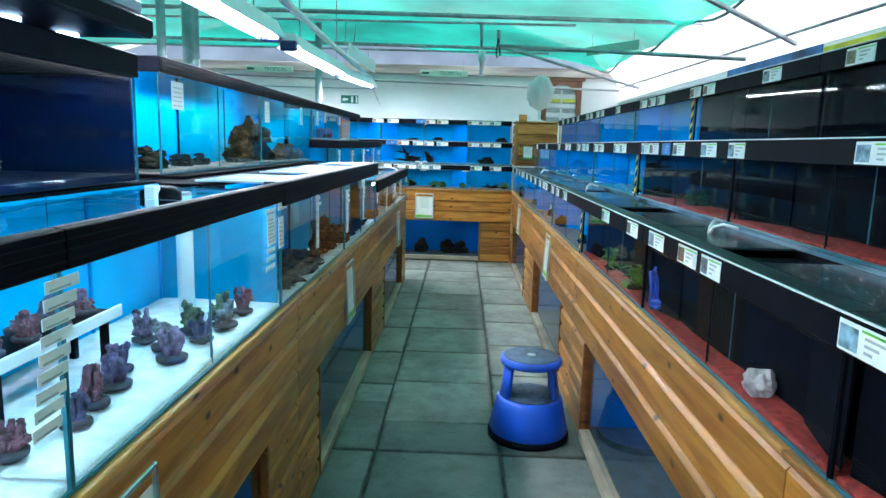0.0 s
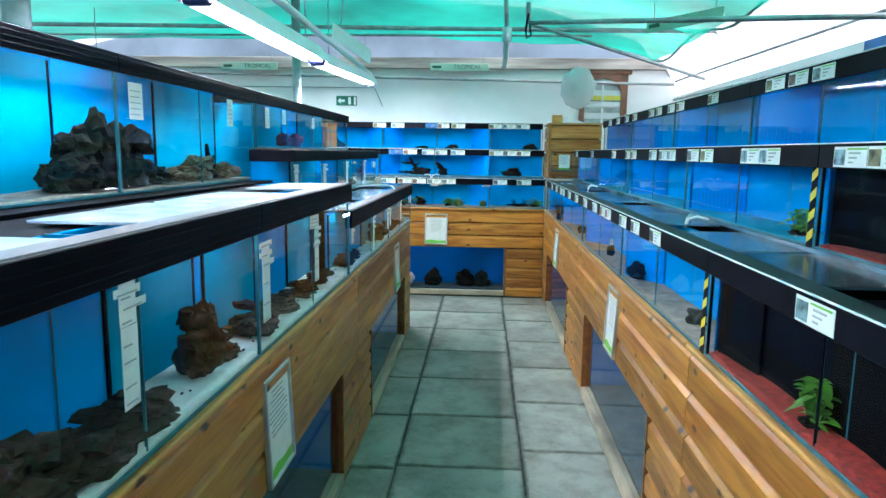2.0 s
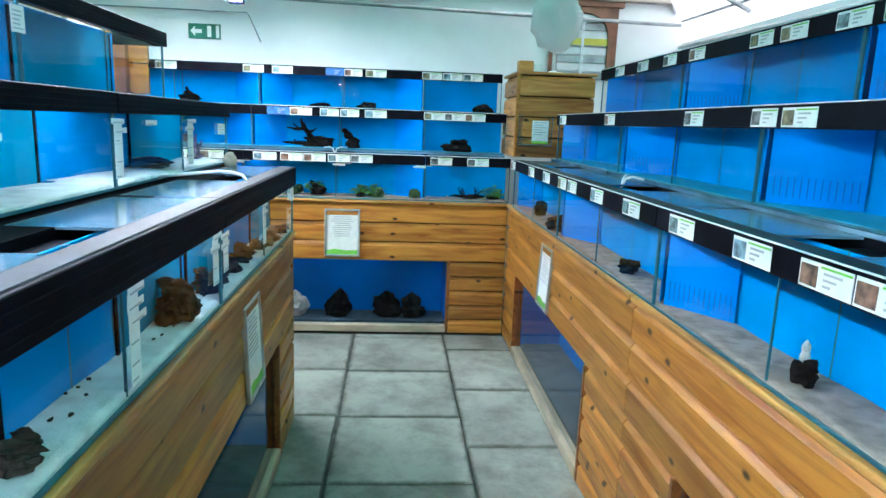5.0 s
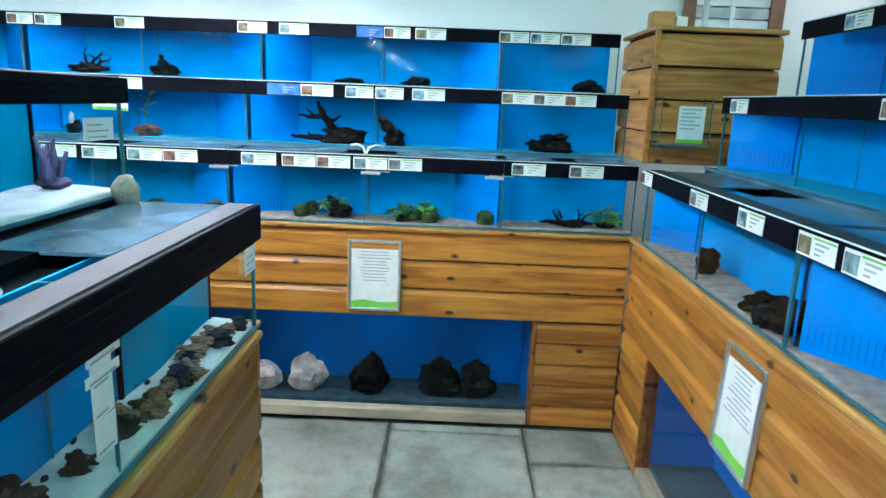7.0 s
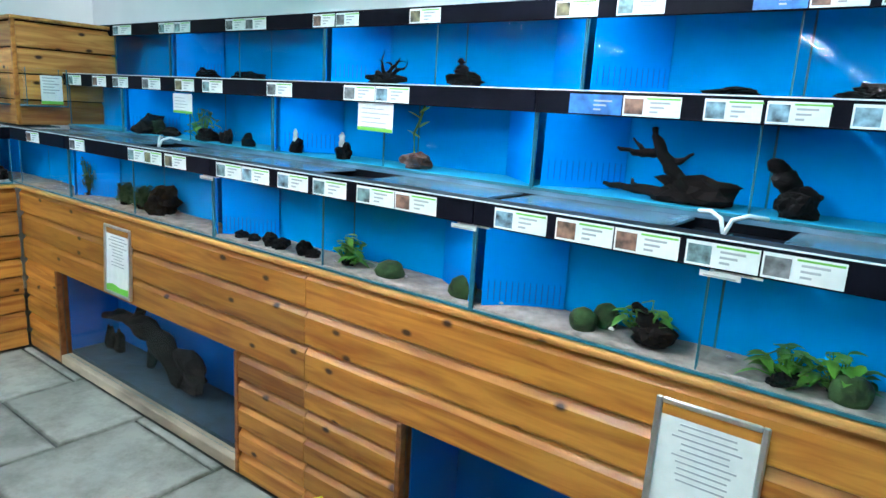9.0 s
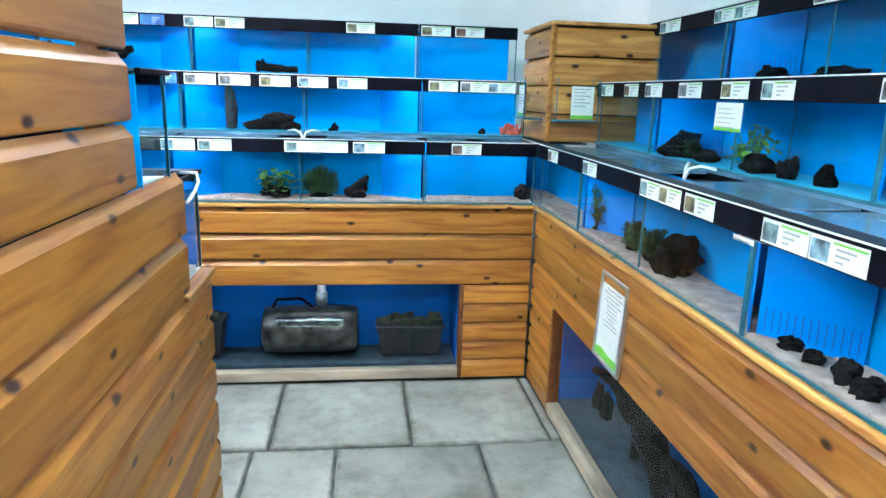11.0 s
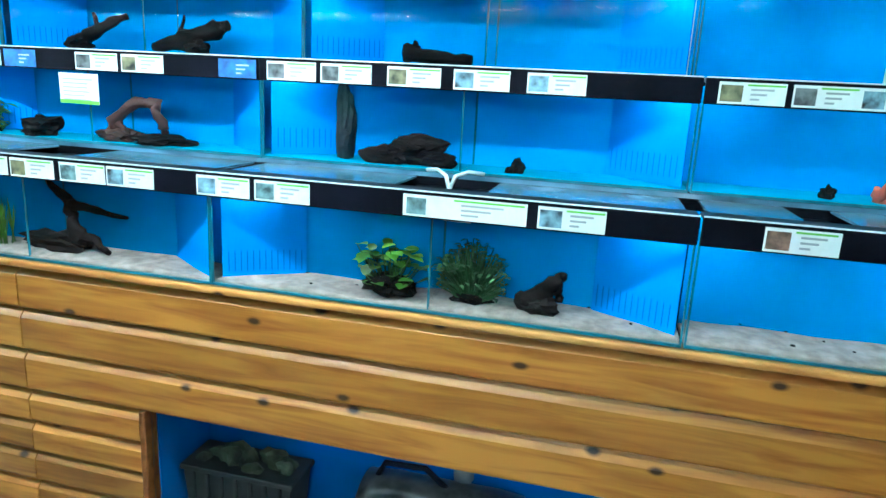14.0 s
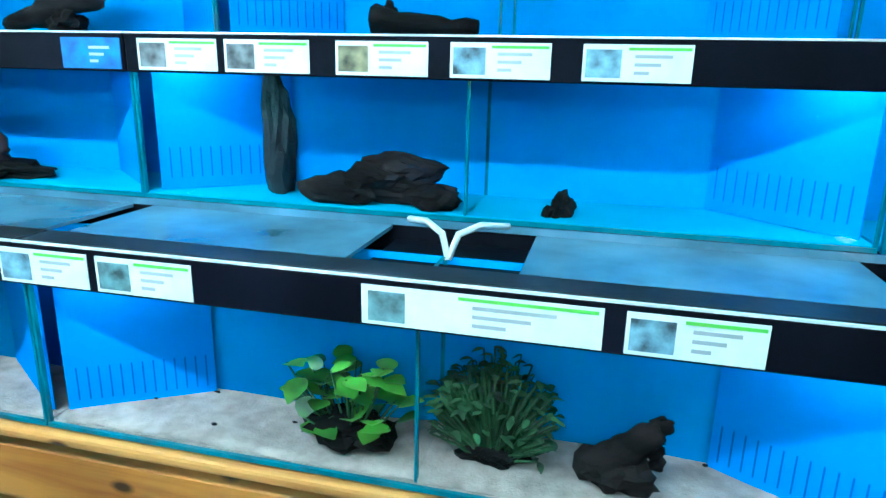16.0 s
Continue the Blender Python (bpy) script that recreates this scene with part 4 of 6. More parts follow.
for v in r["verts"]:
    n = v.co.copy()
    k = 1 + 0.22 * noise.noise(n * 2.0) + 0.1 * noise.noise(n * 5.0)
    v.co = Vector((n.x * 0.17 * k, -0.03 + n.y * 0.12 * k, 0.37 + n.z * 0.21 * k))
for f in bag.faces:
    f.smooth = True
part("dust_bag", bag, sheet_material("plastic_bag", (0.85, 0.86, 0.86), (0.9, 0.92, 0.92), 0.35, 0.35), fan, "crumpled white plastic dust bag")
bm = bmesh.new()
for k in range(4):
    a = k * math.pi / 2
    bm.faces.new([bm.verts.new((r * math.cos(a + da), y, 0.40 + r * math.sin(a + da))) for r, da, y in ((0.03, 0, -0.06), (0.14, -0.35, -0.07), (0.145, 0.35, -0.04), (0.03, 0.5, -0.04))])
part("blades", bm, LAMP_BODY, fan)
for x, w, hh, col in ((0.72, 0.1, 0.09, PINE_PALE), (0.8, 0.05, 0.07, CARD)):
    solid("small_box", box(bmesh.new(), -w / 2, w / 2, -0.04, 0.04, 0, hh, 0.003), col, pose(x, 8.45, 1.772), "small pale cardboard box on the column top", "box")

# ---- posters on the east wall ----
for y0, y1, z0, z1, col, lab in ((3.1, 4.03, 1.955, 2.09, (0.75, 0.6, 0.03), "yellow printed banner on the wall"), (4.05, 5.46, 1.965, 2.115, (0.05, 0.16, 0.42), "blue picture banner on the wall")):
    po = thing("wall_banner", pose(2.096, y1, z0, 0, 0, -90), lab, "banner", "wall banners")
    part("sheet", box(bmesh.new(), 0, y1 - y0, -0.008, 0.0, 0, z1 - z0), material(lab.split()[0] + "_banner", col, 0.5, vary=0.45, scale=5), po)
    part("print", box(bmesh.new(), 0.1, 0.5, -0.0095, -0.0085, 0.05, 0.09), INK, po)

# ---- notices on the counters ----
SILVER = material("brushed_silver", (0.62, 0.64, 0.66), 0.35, metal=0.9, vary=0.1, scale=20)


def notice(bank, u, ztop, w=0.232, hgt=0.315):
    n = thing("framed_notice", bank @ pose(u, -0.004, ztop - hgt, -2.5), "silver framed printed notice screwed to the counter", "notice", "framed notices")
    f = 0.014
    for nm, b in (("frame_side", (0, f, 0, hgt)), ("frame_side", (w - f, w, 0, hgt)), ("frame_bar", (f, w - f, 0, f)), ("frame_bar", (f, w - f, hgt - f, hgt))):
        part(nm, box(bmesh.new(), b[0], b[1], -0.016, 0.0, b[2], b[3], 0.003), SILVER, n)
    part("sheet", box(bmesh.new(), f, w - f, -0.008, -0.002, f, hgt - f), CARD, n)
    bm = bmesh.new()
    rng = random.Random(int(u * 100))
    for k in range(10):
        ww = (w - 0.07) * rng.uniform(0.45, 1.0)
        x = (w - ww) / 2
        box(bm, x, x + ww, -0.0095, -0.0085, hgt - 0.055 - k * 0.014, hgt - 0.051 - k * 0.014)
    part("print", bm, INK, n)
    bm = bmesh.new()
    bm.faces.new([bm.verts.new((x, -0.0092, z)) for x, z in ((f, f), (w - f, f), (w - f, 0.045), (w * 0.6, 0.04), (w * 0.3, 0.05), (f, 0.04))])
    part("green_foot", bm, GREEN_PRINT, n)
    return n


notice(NORTH, -0.612, 0.848)
notice(NORTH, -3.13, 0.846)
notice(EAST, -4.71, 0.842)
notice(EAST, -7.09, 0.842)
notice(ISLE_E, 3.21, 0.835)
notice(ISLE_E, 5.83, 0.835)
notice(ISLE_E, 0.9, 0.835)
notice(WEST, 4.7, 0.845)

# ---- price labels on the bands ----
PHOTO = [material("photo_" + n, c, 0.5, vary=0.5, scale=40) for n, c in (("teal", (0.16, 0.27, 0.28)), ("olive", (0.20, 0.18, 0.09)), ("grey", (0.15, 0.16, 0.16)), ("rust", (0.22, 0.12, 0.08)), ("sky", (0.2, 0.34, 0.42)))]
BLUE_CARD = material("blue_card", (0.03, 0.17, 0.5), 0.5, vary=0.3, scale=30)
LABEL_MESHES = {}


def label_card(m, w, hgt, seed, blue=False):
    """A printed price card: a photo at one end, grey lines beside it."""
    rng = random.Random(seed)
    b = thing("price_label", m, "blue printed price card on the black band" if blue else "white price card with a small photo and print", "price label", "price labels")
    key = (round(w, 2), round(hgt, 3), blue)
    if key not in LABEL_MESHES:
        lines = bmesh.new()
        for k in range(3):
            box(lines, w * 0.48, w * (0.62 + 0.1 * k), -0.0025, -0.0015, hgt * (0.2 + 0.22 * k), hgt * (0.29 + 0.22 * k))
        LABEL_MESHES[key] = (mesh("card", box(bmesh.new(), 0, w, -0.0015, 0.0, 0, hgt), BLUE_CARD if blue else CARD), mesh("print", lines, INK))
    card, lines = LABEL_MESHES[key]
    part("card", card, CARD, b)
    part("print", lines, INK, b)
    if not blue:
        part("photo", box(bmesh.new(), w * 0.03, min(w * 0.36, 0.055), -0.0025, -0.0015, hgt * 0.1, hgt * 0.86), rng.choice(PHOTO), b)
        part("green_line", box(bmesh.new(), w * 0.42, w * 0.98, -0.0025, -0.0015, hgt * 0.84, hgt * 0.92), GREEN_PRINT, b)
    return b


def label_row(bank, tier, spans, blues=()):
    z, h, d = TIERS[tier]
    for i, (a, b) in enumerate(spans):
        a, b = min(a, b), max(a, b)
        n = 1 if (bank is WEST and tier == 0 and i == 7) else max(1, round((b - a) / 0.15))
        for k in range(n):
            w = (b - a) / n
            label_card(bank @ pose(a + k * w, d - 0.0145, z + h - 0.053, random.uniform(-1, 1)), w - 0.004, 0.05, i * 7 + k + tier * 31, (i in blues) and k == 0)


label_row(NORTH, 0, [(-3.87, -3.72), (-3.39, -3.24), (-2.86, -2.60), (-2.58, -2.43), (-2.24, -1.94), (-1.90, -1.75), (-1.73, -1.58), (-1.54, -1.24), (-1.06, -0.91), (-0.89, -0.60), (-0.59, -0.30), (0.07, 0.21), (0.31, 0.45)])
label_row(NORTH, 1, [(-3.98, -3.84), (-3.71, -3.57), (-3.50, -3.35), (-3.22, -3.06), (-2.94, -2.79), (-2.73, -2.59), (-2.30, -2.15), (-1.88, -1.58), (-1.02, -0.72), (-0.67, -0.40), (-0.37, -0.22), (0.03, 0.45)], (8,))
label_row(NORTH, 2, [(-4.0, -3.80), (-3.52, -3.23), (-2.94, -2.64), (-2.34, -2.07), (-1.82, -1.68), (-1.23, -1.09), (-1.03, -0.89), (-0.66, -0.40), (-0.38, -0.23), (0.02, 0.46)], (7,))
label_row(WEST, 0, [(5.18, 5.40), (5.42, 5.56), (5.67, 5.81), (5.82, 5.96), (5.98, 6.27), (6.39, 6.54), (6.55, 6.70), (6.93, 7.22), (7.24, 7.39), (7.70, 7.84)])
label_row(WEST, 1, [(5.26, 5.40), (5.41, 5.54), (5.55, 5.67), (5.81, 5.96), (5.97, 6.11), (6.29, 6.41), (6.44, 6.59), (6.60, 6.75), (6.79, 6.94), (6.97, 7.12), (7.16, 7.31), (7.61, 7.76), (7.77, 8.05)], (2, 5))
label_row(WEST, 2, [(4.95, 5.09), (5.32, 5.46), (5.47, 5.62), (5.87, 6.02), (6.03, 6.17), (6.18, 6.30), (6.39, 6.53), (6.54, 6.69), (7.20, 7.35), (7.59, 7.75), (7.77, 7.93)], (5,))
label_row(EAST, 0, [(-a, -b) for a, b in ((8.03, 7.88), (7.47, 7.32), (7.11, 6.96), (6.80, 6.65), (6.63, 6.49), (6.29, 6.14), (5.93, 5.78), (5.56, 5.41), (5.22, 5.07), (4.98, 4.69), (4.49, 4.35), (4.26, 4.11), (3.95, 3.80), (2.82, 2.68), (2.38, 2.23), (2.09, 1.93), (1.80, 1.65), (1.62, 1.49), (1.00, 0.85))])
label_row(EAST, 1, [(-a, -b) for a, b in ((7.9, 7.75), (7.02, 6.87), (6.13, 5.99), (5.69, 5.56), (5.54, 5.39), (5.10, 4.95), (4.90, 4.62), (4.44, 4.29), (4.27, 4.12), (3.85, 3.55), (3.25, 2.96), (2.91, 2.79), (2.76, 2.61), (2.43, 2.28), (2.18, 2.05), (1.47, 1.30))], (11,))
label_row(EAST, 2, [(-a, -b) for a, b in ((7.7, 7.55), (7.35, 7.2), (7.01, 6.86), (6.73, 6.58), (6.23, 6.08), (6.04, 5.89), (5.76, 5.61), (5.57, 5.42), (5.02, 4.87), (4.33, 4.16), (4.13, 3.98), (3.95, 3.80), (3.38, 3.23), (3.20, 3.05), (2.57, 2.42), (2.02, 1.88))])


# ---- stickers on the glass ----
def sticker(bank, u0, u1, z0, z1, d, n, green=False):
    s = thing("glass_sticker", bank @ pose(u0, d - 0.003, z0, 0, random.uniform(-1.2, 1.2), 0), "white printed paper label stuck on the tank glass", "label", "glass labels")
    w, hh = u1 - u0, z1 - z0
    part("paper", box(bmesh.new(), 0, w, -0.0012, 0, 0, hh), CARD, s)
    bm = bmesh.new()
    for k in range(n):
        z = hh * (0.12 + 0.8 * k / max(1, n))
        box(bm, w * 0.1, w * random.uniform(0.6, 0.92), -0.0022, -0.0012, z, z + 0.003)
    part("print", bm, INK, s)
    if green:
        part("green_foot", box(bmesh.new(), 0, w, -0.0022, -0.0012, 0, hh * 0.12), GREEN_PRINT, s)


def sticker_strip(u, w, z0, z1, d=0.0):
    """A clean column of paper, with a few short strips stuck askew across its head."""
    for k in range(2 if z1 - z0 < 0.17 else 3):
        du = random.uniform(-0.3, 0.3) * w
        sticker(ISLE_E, u - w * 0.8 + du, u + w * 0.8 + du, z1 - 0.014 - k * 0.026, z1 - k * 0.026, d - 0.003, 1)
    z = z1 - 0.012
    while z - z0 > 0.02:
        hh = min(z - z0, random.choice((0.04, 0.055, 0.07)))
        sticker(ISLE_E, u - w / 2, u + w / 2, z - hh, z, d, max(1, int(hh / 0.028)))
        z -= hh + 0.001


for u, w, z0, z1 in ((2.56, 0.05, 1.01, 1.265), (3.25, 0.06, 1.0, 1.22), (3.79, 0.055, 0.99, 1.20), (4.43, 0.045, 1.05, 1.14), (5.0, 0.045, 0.94, 1.12), (5.53, 0.05, 0.99, 1.12), (5.63, 0.05, 1.0, 1.11), (6.16, 0.05, 0.98, 1.125)):
    sticker_strip(u, w, z0, z1)
for k in range(9):
    sticker(ISLE_E, 0.785 + 0.006 * k, 0.85 + 0.008 * k, 1.035 + 0.025 * k, 1.053 + 0.025 * k, 0, 1)
sticker(ISLE_E, 1.17, 1.30, 1.262, 1.276, 0, 1)
# a wide price sheet with strips above and below, and a small one past the joint
sticker(ISLE_E, 1.88, 1.958, 1.14, 1.235, 0, 7)
sticker(ISLE_E, 1.865, 1.955, 1.238, 1.252, 0, 1)
for k in range(3):
    sticker(ISLE_E, 1.875 - 0.008 * k, 1.955, 1.118 - 0.026 * k, 1.133 - 0.026 * k, 0, 1)
sticker(ISLE_E, 2.0, 2.055, 1.115, 1.215, 0, 6)
sticker(ISLE_E, 1.995, 2.09, 1.238, 1.262, 0, 2)
sticker(ISLE_E, 3.67, 3.82, 1.25, 1.265, 0, 1)
sticker(ISLE_E, 3.69, 3.805, 1.20, 1.245, -0.004, 3)
sticker(ISLE_E, 6.74, 6.81, 1.06, 1.115, 0, 3)
sticker(ISLE_E, 6.67, 6.78, 1.34, 1.385, 0.285, 3)
sticker(ISLE_E, 5.88, 5.97, 1.38, 1.395, 0.285, 1)
for u, w, z0, z1 in ((4.545, 0.05, 1.27, 1.40), (5.09, 0.06, 1.28, 1.395), (5.68, 0.05, 1.24, 1.40), (6.30, 0.06, 1.24, 1.40)):
    sticker_strip(u, w, z0, z1, 0.285)
for u, w, z0, z1 in ((2.4, 0.1, 1.56, 1.66), (3.52, 0.08, 1.55, 1.66), (4.27, 0.06, 1.56, 1.67), (4.75, 0.06, 1.57, 1.67), (5.02, 0.06, 1.60, 1.675), (5.62, 0.06, 1.60, 1.665)):
    sticker(ISLE_E, u - w / 2, u + w / 2, z0, z1, 0.485, 5)
sticker(NORTH, -1.82, -1.66, 1.345, 1.44, 0.265, 5, True)
sticker(NORTH, -2.98, -2.83, 1.345, 1.43, 0.265, 5, True)
sticker(WEST, 5.735, 5.875, 1.34, 1.43, 0.265, 6, True)
for bank, u in ((NORTH, -1.14), (NORTH, 0.02), (NORTH, -2.30), (NORTH, -0.5)):
    sticker(bank, u - 0.06, u + 0.02, 1.13, 1.142, 0.0, 1)
    sticker(bank, u - 0.04, u + 0.06, 1.142, 1.153, 0.0, 1)
for u in (6.47, 7.02, 7.62):
    sticker(WEST, u, u + 0.07, 1.146, 1.155, 0.0, 1)

# ---- warning tape where the tanks change ----
TAPE_Y, TAPE_B = material("tape_yellow", (0.75, 0.55, 0.03), 0.5), BLACK
for tier, (z, hgt, d) in enumerate(TIERS):
    tp = thing("hazard_tape", EAST @ pose(-3.36, d - 0.002, z), "yellow and black hazard tape along the tank joint", "tape", "hazard tapes")
    part("backing", box(bmesh.new(), -0.016, 0.016, -0.001, 0, 0.0, hgt - 0.057), TAPE_B, tp)
    bm = bmesh.new()
    for k in range(4):
        z0 = 0.01 + k * 0.055
        bm.faces.new([bm.verts.new((x, -0.0018, zz)) for x, zz in ((-0.016, z0), (0.016, z0 + 0.02), (0.016, z0 + 0.045), (-0.016, z0 + 0.025))])
    part("stripes", bm, TAPE_Y, tp)

# ---- step stool ----
STOOL = material("blue_plastic", (0.012, 0.09, 0.62), 0.42, vary=0.1, scale=10, bump=0.05)
GREY_RUBBER = material("ribbed_rubber", (0.06, 0.10, 0.16), 0.7, vary=0.3, scale=40, bump=0.3, bump_scale=200)
st = thing("step_stool", pose(0.345, 3.13, 0), "round blue plastic kick stool standing on the paving", "stool")
part("base_ring", lathe(bmesh.new(), [(0.195, 0.0), (0.205, 0.004), (0.205, 0.03), (0.19, 0.034)], 40), BLACK, st)
part("lower_body", lathe(bmesh.new(), [(0.19, 0.03), (0.20, 0.045), (0.165, 0.205), (0.155, 0.215), (0.02, 0.216)], 40), STOOL, st)
part("lower_tread", lathe(bmesh.new(), [(0.145, 0.2165), (0.145, 0.221), (0.02, 0.222)], 36), GREY_RUBBER, st)
for a0 in (-38, 142):
    bm = bmesh.new()
    n = 9
    cols = []
    for i in range(n):
        a = radians(a0 + 76 * i / (n - 1))
        cols.append([bm.verts.new((r * math.cos(a), r * math.sin(a), z)) for r, z in ((0.150, 0.21), (0.128, 0.385), (0.112, 0.385), (0.132, 0.21))])
    for p, q in zip(cols, cols[1:]):
        for k in range(4):
            bm.faces.new((p[k], p[(k + 1) % 4], q[(k + 1) % 4], q[k])).smooth = True
    bm.faces.new(cols[0][::-1]), bm.faces.new(cols[-1])
    part("upright", bm, STOOL, st)
part("top", lathe(bmesh.new(), [(0.135, 0.38), (0.152, 0.384), (0.156, 0.40), (0.150, 0.416), (0.14, 0.42)], 40), STOOL, st)
part("tread", lathe(bmesh.new(), [(0.139, 0.418), (0.138, 0.424), (0.03, 0.425)], 36), GREY_RUBBER, st)
part("maker_mark", lathe(bmesh.new(), [(0.022, 0.4245), (0.02, 0.428)], 18), SILVER, st)

# ---- wet floor sign ----
YEL = material("yellow_plastic", (0.80, 0.66, 0.01), 0.4, vary=0.06, scale=8)
ws = thing("wet_floor_sign", pose(-1.22, 7.62, 0, 0, 0, 64), "yellow folding caution sign standing on the floor", "floor sign")
for s in (-1, 1):
    bm = bmesh.new()
    for poly in ([(-0.14, 0), (-0.10, 0), (-0.065, 0.50), (-0.085, 0.50)], [(0.10, 0), (0.14, 0), (0.085, 0.50), (0.065, 0.50)], [(-0.118, 0.06), (0.118, 0.06), (0.082, 0.46), (-0.082, 0.46)], [(-0.085, 0.53), (0.085, 0.53), (0.07, 0.565), (-0.07, 0.565)], [(-0.085, 0.46), (-0.055, 0.46), (-0.055, 0.54), (-0.085, 0.54)], [(0.055, 0.46), (0.085, 0.46), (0.085, 0.54), (0.055, 0.54)]):
        fr = [bm.verts.new((x, -0.006, z)) for x, z in poly]
        bk = [bm.verts.new((x, 0.006, z)) for x, z in poly]
        bm.faces.new(fr), bm.faces.new(bk[::-1])
        for i in range(4):
            bm.faces.new((fr[i], bk[i], bk[(i + 1) % 4], fr[(i + 1) % 4]))
    bmesh.ops.recalc_face_normals(bm, faces=bm.faces)
    lf = part("leaf", bm, YEL, ws)
    lf.matrix_local = pose(0, s * 0.14, 0, s * 14, 0, 0)
RED = material("red_print", (0.5, 0.02, 0.02), 0.5)
for s, rz in ((-1, 0), (1, 180)):
    words("CAUTION", 0.045, RED, ws, pose(0, s * 0.14, 0, 0, 0, 0) @ pose(0, 0, 0, s * 14) @ pose(0, s * 0.0085, 0.36, 90, 0, rz))

# ---- reef tank hood ----
rt = thing("reef_tank", pose(0, 0, 0), "dark reef tank with a black lighting hood", "fish tank")
NAVY_PANEL = material("navy_panel", (0.002, 0.009, 0.05), 0.7, vary=0.4, scale=3, spec=0.1)
part("back_panel", box(bmesh.new(), -1.62, -1.60, 0.3, 1.93, 1.325, 1.66), NAVY_PANEL, rt)
part("base", box(bmesh.new(), -1.60, -1.03, 0.3, 1.93, 1.325, 1.345), NAVY_PANEL, rt)
for y in (0.3, 1.922):
    part("end_panel", box(bmesh.new(), -1.60, -1.03, y, y + 0.008, 1.345, 1.66), NAVY_PANEL, rt)
fg = part("front_glass", pane(-1.028, -1.02, 0.3, 1.93, 1.325, 1.66), GLASS, rt)
fg.visible_shadow = False
for x0, x1, y0, y1 in ((-1.63, -1.58, 0.29, 1.94), (-1.04, -1.01, 0.29, 1.94), (-1.58, -1.04, 0.29, 0.33), (-1.58, -1.04, 1.90, 1.94)):
    part("top_trim", box(bmesh.new(), x0, x1, y0, y1, 1.63, 1.70, 0.004), BLACK, rt)
part("hood", box(bmesh.new(), -1.55, -0.93, 0.3, 1.88, 1.735, 1.79, 0.008), BLACK, rt)
part("hood_lid", box(bmesh.new(), -1.53, -0.95, 0.32, 1.86, 1.79, 1.84, 0.012), material("grey_hood", (0.32, 0.36, 0.48), 0.4), rt)
LED = glow("violet_led", (0.5, 0.75, 1.0), 22.0)
for k in range(6):
    part("led_lens", lathe(bmesh.new(), [(0.001, 1.726), (0.03, 1.726), (0.03, 1.734)], 12, -1.14, 0.6 + 0.24 * k), LED, rt)
for y in (0.5, 1.7):
    part("bracket", box(bmesh.new(), -1.3, -1.26, y, y + 0.04, 1.70, 1.736), STEEL, rt)
LEATHER = material("leather_coral", (0.22, 0.42, 0.34), 0.7, vary=0.5, scale=9, bump=0.6, bump_scale=70)
DIM_STONE = material("live_rock", (0.02, 0.022, 0.03), 0.9, vary=0.6, scale=12, bump=0.8, bump_scale=60)
for y, w, hh in ((1.18, 0.34, 0.21), (1.42, 0.26, 0.15), (0.85, 0.30, 0.18)):
    rng = random.Random(int(y * 100))
    cc = thing("leather_coral", pose(-1.24, y, 1.343), "pale green leather coral with broad lobes on rock", "coral", "leather corals")
    bm = bmesh.new()
    for q in range(9):
        a = rng.uniform(-1.1, 1.1)
        px, pz = 0.42 * w * math.sin(a), hh * rng.uniform(0.62, 1.0)
        tube(bm, [(rng.uniform(-0.02, 0.02), px * 0.3, hh * 0.25), (rng.uniform(-0.05, 0.05), px * 0.8, pz * 0.7), (rng.uniform(-0.06, 0.06), px, pz)], [w * 0.07, w * 0.09, w * 0.05], 9)
    part("lobes", bm, LEATHER, cc)
    rk_bm = bmesh.new()
    for v in (-0.3, 0.0, 0.3):
        lump(rk_bm, 0.16, w * 0.6, hh * 0.5, rng, 0.5, 0, v * w)
    part("rock", rk_bm, DIM_STONE, cc)
pw = thing("flow_pump", pose(-0.80, 1.60, 1.27), "dark round flow pump clipped inside the open tank", "pump")
part("body", lathe(bmesh.new(), [(0.03, 0), (0.05, 0.015), (0.05, 0.05), (0.03, 0.065)], 18), BLACK, pw)
part("clip", box(bmesh.new(), -0.015, 0.015, -0.06, -0.03, -0.02, 0.07, 0.004), LAMP_BODY, pw)
solid("standpipe", tube(bmesh.new(), [(-0.86, 1.87, 0.93), (-0.86, 1.87, 1.30)], 0.024, 14), LAMP_BODY, I, "white plastic standpipe inside the coral tank", "pipe")

# ---- airline tubes on the covers ----
for bank, u, dd, z in ((WEST, 7.0, 0.14, 1.215), (NORTH, -0.56, 0.14, 1.215), (NORTH, -2.9, 0.14, 1.215), (EAST, -4.05, 0.14, 1.215), (EAST, -6.4, 0.14, 1.215), (EAST, -2.0, 0.14, 1.215)):
    for s in (-1, 1):
        solid("airline_tube", tube(bmesh.new(), [(0, 0, -0.02), (s * 0.012, 0.01, 0.015), (s * 0.04, 0.03, 0.026), (s * 0.075, 0.06, 0.02)], 0.005, 7), LAMP_BODY, bank @ pose(u, dd, z), "white plastic airline tube on the tank cover", "tube", "airline tubes")
solid("airline_tube", tube(bmesh.new(), [(-2.815, 6.80, 1.206), (-2.812, 6.843, 1.205), (-2.79, 6.852, 1.185), (-2.75, 6.852, 1.168), (-2.70, 6.852, 1.156), (-2.665, 6.852, 1.15)], 0.0042, 8), LAMP_BODY, I, "white hose looping over the tank end", "tube", "airline tubes")

